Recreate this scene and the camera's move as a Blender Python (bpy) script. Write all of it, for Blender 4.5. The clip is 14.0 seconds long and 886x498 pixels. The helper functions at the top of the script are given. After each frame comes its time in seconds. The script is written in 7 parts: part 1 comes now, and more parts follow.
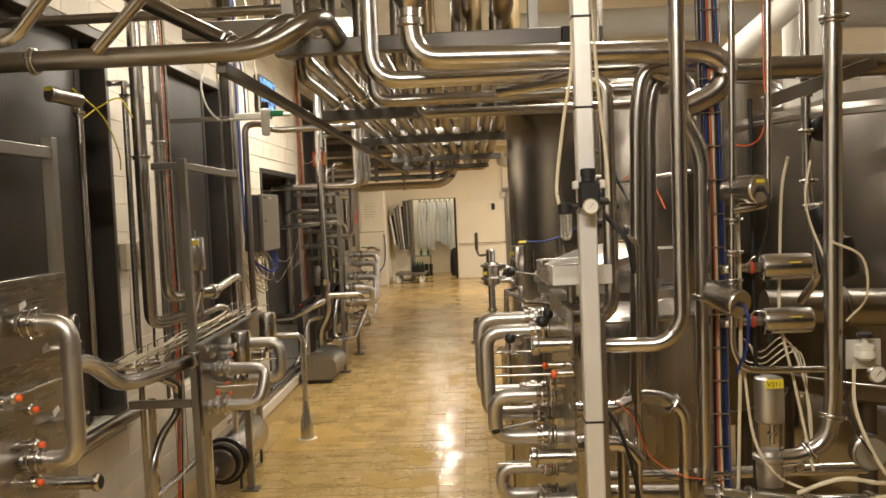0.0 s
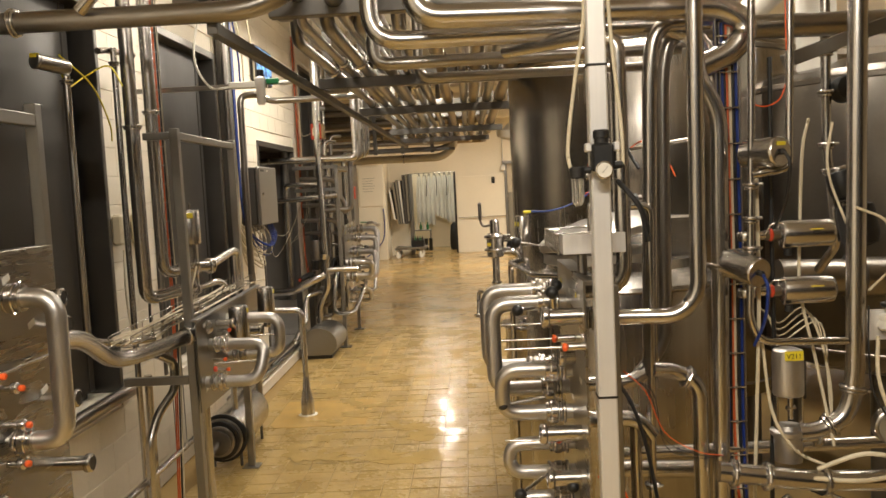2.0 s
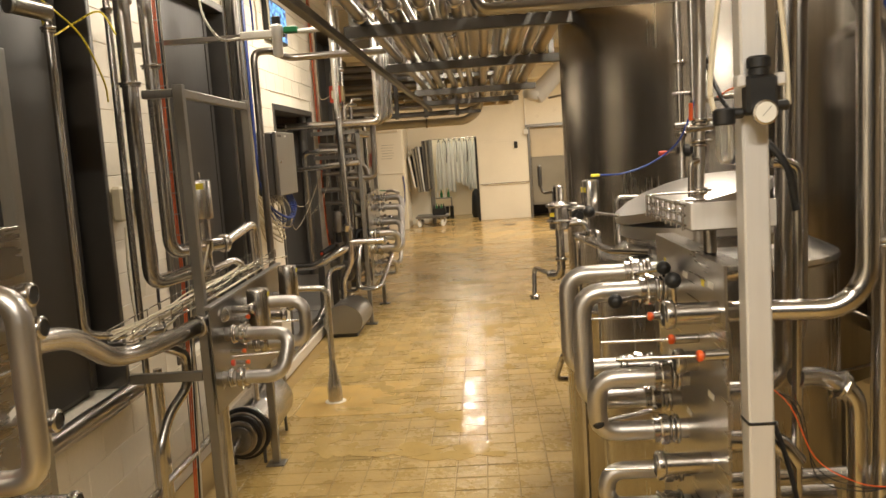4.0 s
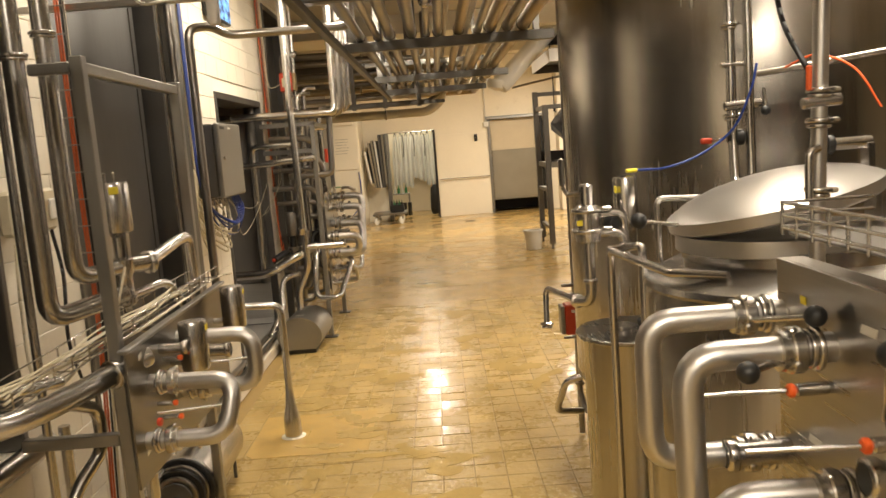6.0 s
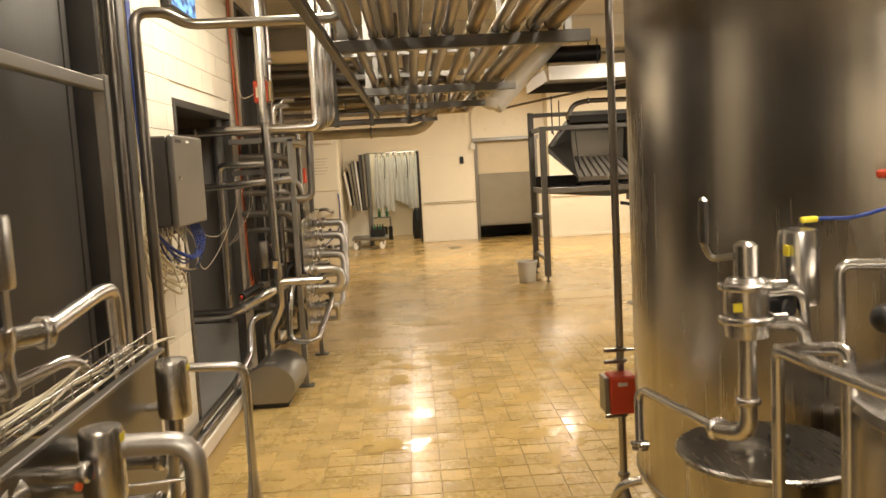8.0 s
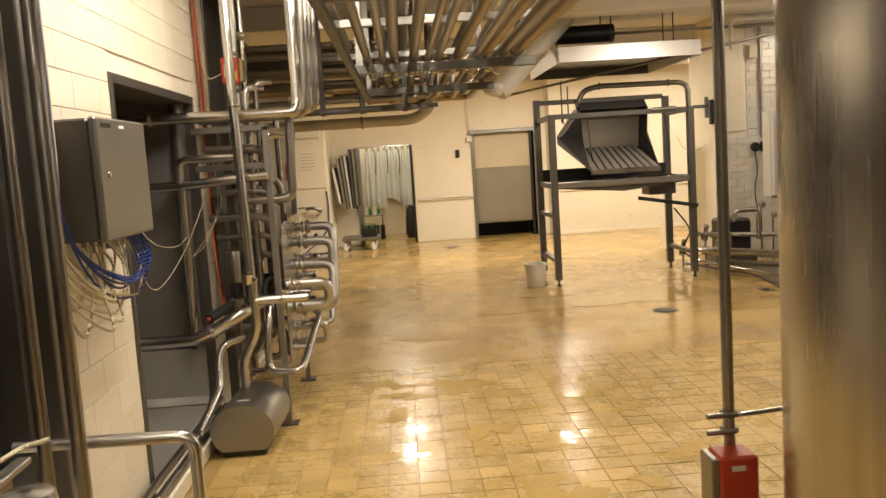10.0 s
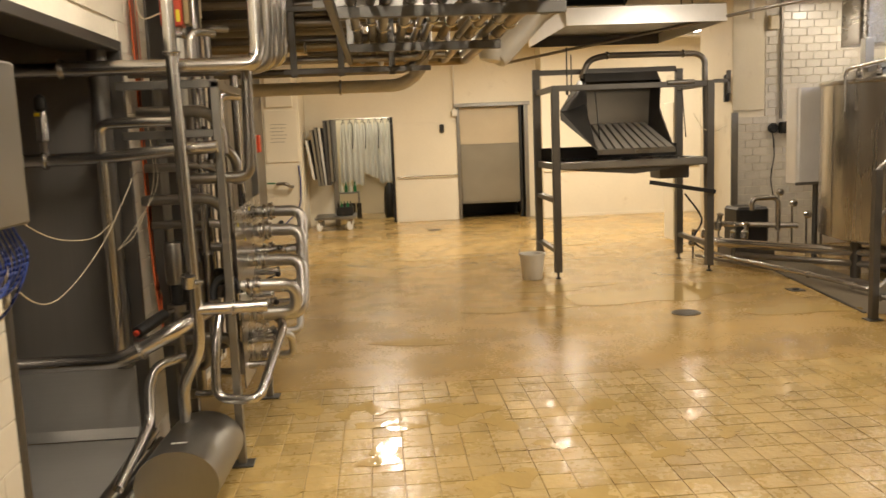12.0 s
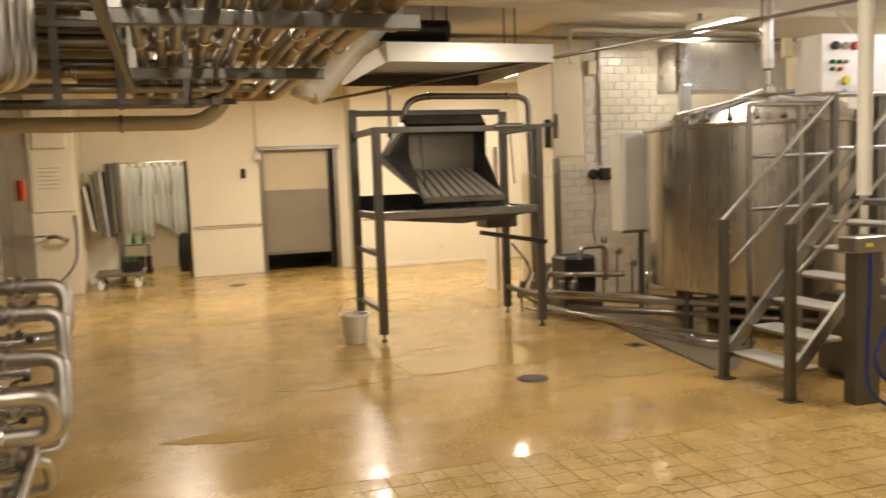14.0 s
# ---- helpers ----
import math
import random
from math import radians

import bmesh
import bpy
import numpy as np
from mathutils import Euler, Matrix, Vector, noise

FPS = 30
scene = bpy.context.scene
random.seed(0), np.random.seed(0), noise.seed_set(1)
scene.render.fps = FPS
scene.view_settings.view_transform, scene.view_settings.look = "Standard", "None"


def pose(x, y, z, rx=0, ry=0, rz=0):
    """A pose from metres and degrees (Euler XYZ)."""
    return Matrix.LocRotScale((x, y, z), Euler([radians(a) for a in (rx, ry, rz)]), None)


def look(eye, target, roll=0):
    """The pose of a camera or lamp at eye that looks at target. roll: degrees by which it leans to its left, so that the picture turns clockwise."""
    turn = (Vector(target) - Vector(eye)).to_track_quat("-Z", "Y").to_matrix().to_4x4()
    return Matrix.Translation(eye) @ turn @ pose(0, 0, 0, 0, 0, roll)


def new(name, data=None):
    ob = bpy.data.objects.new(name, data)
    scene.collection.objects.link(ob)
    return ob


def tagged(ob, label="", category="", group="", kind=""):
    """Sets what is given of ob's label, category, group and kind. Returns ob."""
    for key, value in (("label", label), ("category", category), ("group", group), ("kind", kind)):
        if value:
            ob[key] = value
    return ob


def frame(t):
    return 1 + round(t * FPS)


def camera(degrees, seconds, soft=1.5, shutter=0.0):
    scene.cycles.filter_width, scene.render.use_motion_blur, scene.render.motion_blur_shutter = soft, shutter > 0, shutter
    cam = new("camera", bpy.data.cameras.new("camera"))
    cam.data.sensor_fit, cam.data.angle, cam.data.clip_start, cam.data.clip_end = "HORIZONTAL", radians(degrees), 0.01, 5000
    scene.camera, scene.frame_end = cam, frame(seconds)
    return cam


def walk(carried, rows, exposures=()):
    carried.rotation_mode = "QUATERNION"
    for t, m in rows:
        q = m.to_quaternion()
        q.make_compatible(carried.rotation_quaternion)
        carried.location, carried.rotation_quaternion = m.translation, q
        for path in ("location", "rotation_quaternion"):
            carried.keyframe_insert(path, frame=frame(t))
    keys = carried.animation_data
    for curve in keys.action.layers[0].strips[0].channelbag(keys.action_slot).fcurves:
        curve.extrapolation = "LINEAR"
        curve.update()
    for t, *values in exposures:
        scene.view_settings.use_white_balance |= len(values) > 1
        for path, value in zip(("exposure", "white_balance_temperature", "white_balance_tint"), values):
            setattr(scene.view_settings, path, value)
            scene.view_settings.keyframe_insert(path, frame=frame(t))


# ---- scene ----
cam = camera(56.2, 14.0, shutter=0.4)
PATH = [
    (0, (0.929, 0.459, 1.694), (0.862, 2.456, 1.601), -2.4),
    (0.5, (0.922, 0.456, 1.693), (0.851, 2.453, 1.596), -2.6),
    (1, (0.901, 0.45, 1.687), (0.835, 2.446, 1.58), -2.8),
    (1.5, (0.889, 0.468, 1.676), (0.833, 2.463, 1.546), -3.1),
    (2, (0.91, 0.576, 1.67), (0.842, 2.569, 1.517), -2.8),
    (2.5, (0.928, 0.699, 1.66), (0.815, 2.689, 1.494), -2.2),
    (3, (0.882, 0.815, 1.651), (0.753, 2.801, 1.457), -2.9),
    (3.2, (0.842, 0.87, 1.654), (0.715, 2.856, 1.451), -3.3),
    (5.3, (0.651, 1.617, 1.653), (0.587, 3.6, 1.399), -4.7),
    (5.5, (0.622, 1.686, 1.655), (0.584, 3.669, 1.398), -5.1),
    (6, (0.598, 1.912, 1.65), (0.597, 3.897, 1.4), -4.4),
    (6.5, (0.572, 2.139, 1.637), (0.563, 4.123, 1.388), -3.1),
    (7, (0.488, 2.361, 1.654), (0.488, 4.344, 1.388), -4.3),
    (7.5, (0.442, 2.595, 1.664), (0.483, 4.579, 1.416), -4.7),
    (8, (0.453, 2.887, 1.666), (0.515, 4.876, 1.464), -3.1),
    (8.2, (0.446, 2.985, 1.663), (0.515, 4.975, 1.474), -3.1),
    (10.5, (0.368, 4.257, 1.648), (0.453, 6.243, 1.423), -3.7),
    (11, (0.382, 4.539, 1.651), (0.468, 6.523, 1.415), -3.0),
    (11.5, (0.353, 4.853, 1.628), (0.427, 6.836, 1.376), -1.9),
    (12, (0.297, 5.156, 1.634), (0.442, 7.132, 1.36), -2.3),
    (12.5, (0.339, 5.444, 1.616), (0.551, 7.412, 1.332), -2.2),
    (13, (0.365, 5.692, 1.62), (0.596, 7.661, 1.358), -1.7),
    (13.5, (0.33, 5.96, 1.643), (0.685, 7.917, 1.431), -2.0),
    (14, (0.293, 6.2, 1.656), (0.91, 8.093, 1.469), -2.1),
]
walk(cam, [(t, look(eye, target, roll)) for t, eye, target, roll in PATH],
     exposures=[(0, 0.0, 6180, 10), (3, 0.08, 6200, 10), (5.5, 0.20, 6480, 10), (6.5, 0.24, 6500, 10), (8, 0.22, 6500, 10), (11, 0.09, 6500, 10), (12.5, 0.04, 6500, 10), (14, 0.06, 6500, 10)])

# ---- light and world ----
world = bpy.data.worlds.new("world")
scene.world = world
world.use_nodes = True
world.node_tree.nodes["Background"].inputs[0].default_value = (0.9, 0.85, 0.75, 1)
world.node_tree.nodes["Background"].inputs[1].default_value = 0.02
LAMP = (1.0, 0.875, 0.70)


def tube_light(x, y, z, length, watts, along="x", colour=LAMP):
    """A ceiling batten with two tubes' worth of light below it; some are added fill lights."""
    lamp = bpy.data.lights.new("tube_light", "AREA")
    lamp.shape, lamp.size, lamp.size_y = "RECTANGLE", length, 0.16
    lamp.energy, lamp.color = watts, colour
    ob = new("tube_light", lamp)
    ob.matrix_world = pose(x, y, z - 0.075, 0, 0, 0 if along == "x" else 90)
    return ob


LAMPS = [(0.3, 17.2, 3.2, 1.3, 84, "y"), (3.1, 18.0, 3.2, 1.3, 108, "y"), (5.7, 18.6, 3.2, 1.3, 70, "y"),
         (3.4, 12.2, 3.2, 1.3, 48, "y"), (6.0, 9.6, 3.2, 1.3, 60, "y"), (0.65, 9.0, 3.2, 1.3, 48, "y"),
         (0.0, 7.5, 3.2, 1.3, 46, "y"), (-0.2, 5.0, 3.2, 1.2, 22, "y"), (0.7, 0.5, 3.2, 1.3, 115, "x"),
         # (1.55, 4.2) is an unseen fill, added to brighten kettle and panel.
         (1.55, 4.2, 3.2, 1.2, 50, "y"), (1.9, 8.2, 3.2, 1.3, 52, "y"), (6.3, 14.35, 3.2, 0.9, 80, "y"),
         # The bluish batten is made up, in place of daylight on the east wall.
         (7.0, 11.3, 3.2, 1.3, 45, "y", (0.72, 0.78, 1.0)), (3.3, 4.4, 3.2, 1.3, 13, "y")]
for row in LAMPS:
    tube_light(*row)


# ---- materials ----
def material(name, colour, rough=0.5, metal=0.0, big=0.12, fine=0.06, scale=2.0, grain=60.0, bump=0.1, stretch=(1, 1, 1), rvar=0.08, rand=0.0, spec=0.5, coat=0.0, stain=None, bump_scale=None):
    m = bpy.data.materials.new(name)
    m.use_nodes = True
    nt = m.node_tree
    n, l = nt.nodes, nt.links
    b = n["Principled BSDF"]
    b.inputs["Metallic"].default_value = metal
    b.inputs["Specular IOR Level"].default_value = spec
    b.inputs["Coat Weight"].default_value = coat
    b.inputs["Coat Roughness"].default_value = 0.08
    geo = n.new("ShaderNodeNewGeometry")
    mp = n.new("ShaderNodeMapping")
    mp.inputs["Scale"].default_value = stretch
    l.new(geo.outputs["Position"], mp.inputs["Vector"])
    n1, n2 = n.new("ShaderNodeTexNoise"), n.new("ShaderNodeTexNoise")
    n1.inputs["Scale"].default_value, n1.inputs["Detail"].default_value = scale, 5
    n2.inputs["Scale"].default_value, n2.inputs["Detail"].default_value = grain, 3
    l.new(geo.outputs["Position"], n1.inputs["Vector"])
    l.new(mp.outputs["Vector"], n2.inputs["Vector"])

    def maths(op, a, c):
        k = n.new("ShaderNodeMath")
        k.operation = op
        for i, v in enumerate((a, c)):
            if isinstance(v, (int, float)):
                k.inputs[i].default_value = v
            else:
                l.new(v, k.inputs[i])
        return k.outputs[0]

    v = maths("ADD", maths("MULTIPLY", maths("SUBTRACT", n1.outputs["Fac"], 0.5), big * 2), maths("MULTIPLY", maths("SUBTRACT", n2.outputs["Fac"], 0.5), fine * 2))
    if rand:
        info = n.new("ShaderNodeObjectInfo")
        v = maths("ADD", v, maths("MULTIPLY", maths("SUBTRACT", info.outputs["Random"], 0.5), rand * 2))
    v = maths("ADD", v, 1.0)
    mix = n.new("ShaderNodeMix")
    mix.data_type, mix.blend_type = "RGBA", "MULTIPLY"
    mix.inputs[0].default_value = 1.0
    mix.inputs[6].default_value = (*colour, 1)
    comb = n.new("ShaderNodeCombineColor")
    for i in range(3):
        l.new(v, comb.inputs[i])
    l.new(comb.outputs[0], mix.inputs[7])
    out = mix.outputs[2]
    if stain:
        n3 = n.new("ShaderNodeTexNoise")
        n3.inputs["Scale"].default_value, n3.inputs["Detail"].default_value, n3.inputs["Roughness"].default_value = stain[1], 6, 0.65
        l.new(geo.outputs["Position"], n3.inputs["Vector"])
        ramp = n.new("ShaderNodeValToRGB")
        ramp.color_ramp.elements[0].position, ramp.color_ramp.elements[1].position = stain[2], stain[3]
        l.new(n3.outputs["Fac"], ramp.inputs[0])
        mx = n.new("ShaderNodeMix")
        mx.data_type = "RGBA"
        l.new(ramp.outputs[0], mx.inputs[0])
        l.new(out, mx.inputs[6])
        mx.inputs[7].default_value = (*stain[0], 1)
        out = mx.outputs[2]
    l.new(out, b.inputs["Base Color"])
    r = maths("ADD", maths("MULTIPLY", maths("SUBTRACT", n1.outputs["Fac"], 0.5), rvar * 2), maths("ADD", maths("MULTIPLY", maths("SUBTRACT", n2.outputs["Fac"], 0.5), rvar), rough))
    l.new(r, b.inputs["Roughness"])
    if bump:
        bp = n.new("ShaderNodeBump")
        bp.inputs["Strength"].default_value, bp.inputs["Distance"].default_value = bump, 0.004
        if bump_scale:
            n4 = n.new("ShaderNodeTexNoise")
            n4.inputs["Scale"].default_value, n4.inputs["Detail"].default_value = bump_scale, 3
            l.new(geo.outputs["Position"], n4.inputs["Vector"])
            l.new(n4.outputs["Fac"], bp.inputs["Height"])
        else:
            l.new(n2.outputs["Fac"], bp.inputs["Height"])
        l.new(bp.outputs["Normal"], b.inputs["Normal"])
    return m


STEEL = material("polished_pipe_steel", (0.54, 0.52, 0.495), 0.25, 1.0, 0.08, 0.03, 4, 9, 0.0, (1, 1, 1), 0.03)
BEND = material("matt_bend_steel", (0.56, 0.54, 0.515), 0.40, 1.0, 0.10, 0.04, 7, 140, 0.02, (1, 1, 1), 0.08)
PATCH = material("ochre_floor_patch", (0.60, 0.40, 0.125), 0.36, 0.0, 0.18, 0.08, 3, 50, 0.3, rvar=0.14, coat=0.15, stain=((0.45, 0.29, 0.09), 4.0, 0.5, 0.75), bump_scale=14)
PUDDLE = material("standing_water", (0.50, 0.345, 0.125), 0.06, 0.0, 0.14, 0.03, 1.5, 30, 0.05, rvar=0.02, spec=0.7, bump_scale=3)
# Darker copy of STEEL, lowered to put shade into the overhead pipes.
STEEL2 = material("aged_pipe_steel", (0.33, 0.31, 0.285), 0.30, 1.0, 0.12, 0.04, 4, 9, 0.0, (1, 1, 1), 0.03)
TANK = material("brushed_tank_steel", (0.40, 0.375, 0.34), 0.26, 1.0, 0.12, 0.24, 1.6, 45, 0.05, (1, 1, 0.010), 0.06)
VATST = material("clean_brushed_vat_steel", (0.58, 0.555, 0.52), 0.26, 1.0, 0.10, 0.16, 1.5, 40, 0.03, (1, 1, 0.012), 0.05)
SATIN = material("satin_frame_steel", (0.32, 0.31, 0.29), 0.40, 1.0, 0.12, 0.06, 6, 120, 0.06, (1, 1, 0.1), 0.08)
DULL = material("dull_frame_steel", (0.15, 0.143, 0.133), 0.45, 0.9, 0.15, 0.06, 5, 110, 0.06, (1, 1, 0.2), 0.08)
PLATE = material("brushed_plate_steel", (0.36, 0.34, 0.31), 0.28, 1.0, 0.12, 0.10, 3, 90, 0.04, (1, 0.03, 1), 0.08)
DARK2 = material("mid_grey_tank_cladding", (0.22, 0.205, 0.19), 0.38, 0.5, 0.12, 0.06, 2.5, 50, 0.05, (1, 1, 0.05), 0.08)
# Steel sheet coloured near black to carry the dark space it reflects.
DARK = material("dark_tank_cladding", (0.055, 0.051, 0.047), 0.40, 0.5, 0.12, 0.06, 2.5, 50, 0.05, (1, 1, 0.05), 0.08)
ALU = material("anodised_aluminium", (0.82, 0.81, 0.80), 0.46, 0.6, 0.06, 0.05, 5, 120, 0.04, (1, 1, 0.05), 0.06)
# Darker and browner than DULL, for the back plate of the chute.
CHUTE = material("stained_brown_chute_steel", (0.085, 0.072, 0.054), 0.42, 0.7, 0.2, 0.08, 4, 80, 0.08, (1, 1, 0.1), 0.1)
# STEEL2 darker again: shaded undersides of overhead pipes, done in colour.
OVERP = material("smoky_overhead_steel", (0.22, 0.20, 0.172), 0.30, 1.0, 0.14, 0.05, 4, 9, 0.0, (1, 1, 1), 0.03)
# Colour lowered as well, for the shade on the overhead runs.
INSUL = material("insulated_jacket_brass_tint", (0.32, 0.245, 0.135), 0.36, 0.85, 0.18, 0.08, 5, 50, 0.08, (1, 1, 1), 0.1)
WALLW = material("white_painted_block", (0.77, 0.71, 0.595), 0.5, 0.0, 0.08, 0.05, 1.6, 45, 0.25, (1, 1, 1), 0.08, 0.03)
JOINT = material("block_joint", (0.80, 0.745, 0.63), 0.8, 0.0, 0.1, 0.06, 4, 60, 0.2)
PLASTER = material("cream_plaster", (0.82, 0.75, 0.60), 0.5, 0.0, 0.09, 0.03, 1.3, 30, 0.15, (1, 1, 1), 0.08, stain=((0.60, 0.52, 0.38), 2.2, 0.62, 0.80))
CEIL = material("white_ceiling", (0.78, 0.74, 0.66), 0.7, 0.0, 0.1, 0.04, 1.2, 40, 0.1)
WTILE = material("white_glazed_tile", (0.70, 0.66, 0.59), 0.28, 0.0, 0.06, 0.02, 3, 40, 0.03, rand=0.06)
TILE = material("wet_ochre_tile", (0.525, 0.368, 0.132), 0.29, 0.0, 0.24, 0.10, 3.5, 30, 1.0, rvar=0.24, rand=0.14, spec=0.55, coat=0.12, stain=((0.40, 0.265, 0.085), 3.0, 0.50, 0.72), bump_scale=26)
SLAT = material("dull_corrugated_steel", (0.46, 0.43, 0.38), 0.45, 0.4, 0.14, 0.08, 4, 60, 0.1)
RUST = material("dull_red_cable", (0.58, 0.11, 0.025), 0.45, 0.0, 0.12, 0.06, 10, 90, 0.05)
# Wet concrete with the shade beneath vat and stairs mixed into its colour.
CONCRETE = material("grey_wet_concrete", (0.20, 0.165, 0.115), 0.35, 0.0, 0.25, 0.12, 3, 40, 0.4, rvar=0.15, spec=0.55, bump_scale=15)
GROUT = material("dark_wet_grout", (0.37, 0.25, 0.09), 0.5, 0.0, 0.2, 0.1, 5, 60, 0.2)
EPOXY = material("wet_ochre_floor_coating", (0.50, 0.33, 0.11), 0.27, 0.0, 0.30, 0.08, 1.6, 40, 0.7, rvar=0.18, spec=0.6, coat=0.35, stain=((0.31, 0.20, 0.075), 1.7, 0.50, 0.74), bump_scale=9)
FILM = material("thin_water_film", (0.545, 0.385, 0.142), 0.08, 0.0, 0.20, 0.06, 4, 40, 0.6, rvar=0.08, spec=0.65, bump_scale=18)
# Darker copy of PLATE: panel 2's dim look at a grazing angle, as colour.
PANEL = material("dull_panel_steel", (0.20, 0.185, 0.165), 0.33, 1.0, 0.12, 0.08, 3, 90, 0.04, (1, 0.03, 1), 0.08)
# Pale, half-metal colour stands in for bright reflections on skirt and pan.
BRIGHT = material("worn_bright_steel", (0.66, 0.64, 0.61), 0.32, 0.65, 0.14, 0.06, 3, 80, 0.05, (0.05, 1, 1), 0.06)
BLACK = material("black_rubber", (0.012, 0.012, 0.012), 0.5, 0.0, 0.1, 0.05, 10, 100, 0.1)
BLACKM = material("black_metal", (0.03, 0.029, 0.028), 0.4, 0.4, 0.1, 0.05, 10, 100, 0.1)
REDP = material("red_box_paint", (0.50, 0.055, 0.02), 0.4, 0.0, 0.1, 0.05, 10, 100, 0.1)
ORANGE = material("orange_plastic", (0.80, 0.12, 0.02), 0.4, 0.0, 0.08, 0.05, 10, 100, 0.05)
YELLOW = material("yellow_tag", (0.72, 0.60, 0.03), 0.5, 0.0, 0.08, 0.05, 10, 100, 0.05)
BLUE = material("blue_hose", (0.009, 0.032, 0.20), 0.35, 0.0, 0.1, 0.05, 10, 100, 0.05)
WCABLE = material("ivory_cable", (0.62, 0.55, 0.40), 0.45, 0.0, 0.1, 0.05, 10, 100, 0.05)
GREENP = material("green_plastic", (0.01, 0.16, 0.05), 0.4, 0.0, 0.1, 0.05, 10, 100, 0.05)
WPLAST = material("white_plastic", (0.72, 0.70, 0.64), 0.4, 0.0, 0.08, 0.04, 6, 60, 0.05)
CLOTH = material("white_cloth", (0.70, 0.69, 0.64), 0.85, 0.0, 0.1, 0.06, 5, 200, 0.2)
GREYP = material("grey_door_panel", (0.29, 0.265, 0.21), 0.35, 0.3, 0.18, 0.05, 2, 40, 0.05)
BEIGEP = material("beige_door_panel", (0.55, 0.47, 0.33), 0.5, 0.0, 0.1, 0.04, 3, 40, 0.05)
SCREEN = bpy.data.materials.new("screen_glow")
SCREEN.use_nodes = True
_b = SCREEN.node_tree.nodes["Principled BSDF"]
_g = SCREEN.node_tree.nodes.new("ShaderNodeTexNoise")
_g.inputs["Scale"].default_value = 6
_r = SCREEN.node_tree.nodes.new("ShaderNodeValToRGB")
_r.color_ramp.elements[0].color, _r.color_ramp.elements[1].color = (0.0, 0.02, 0.12, 1), (0.25, 0.6, 1, 1)
_r.color_ramp.elements[0].position, _r.color_ramp.elements[1].position = 0.35, 0.65
SCREEN.node_tree.links.new(_g.outputs["Fac"], _r.inputs[0])
SCREEN.node_tree.links.new(_r.outputs[0], _b.inputs["Emission Color"])
_b.inputs["Emission Strength"].default_value = 1.6
_b.inputs["Base Color"].default_value = (0.02, 0.02, 0.02, 1)
GLOW = bpy.data.materials.new("tube_glow")
GLOW.use_nodes = True
GLOW.node_tree.nodes["Principled BSDF"].inputs["Emission Color"].default_value = (1, 0.9, 0.75, 1)
GLOW.node_tree.nodes["Principled BSDF"].inputs["Emission Strength"].default_value = 9
GLASS = bpy.data.materials.new("clear_bowl")
GLASS.use_nodes = True
_b = GLASS.node_tree.nodes["Principled BSDF"]
_b.inputs["Transmission Weight"].default_value, _b.inputs["Roughness"].default_value, _b.inputs["Base Color"].default_value = 0.9, 0.08, (0.9, 0.9, 0.85, 1)


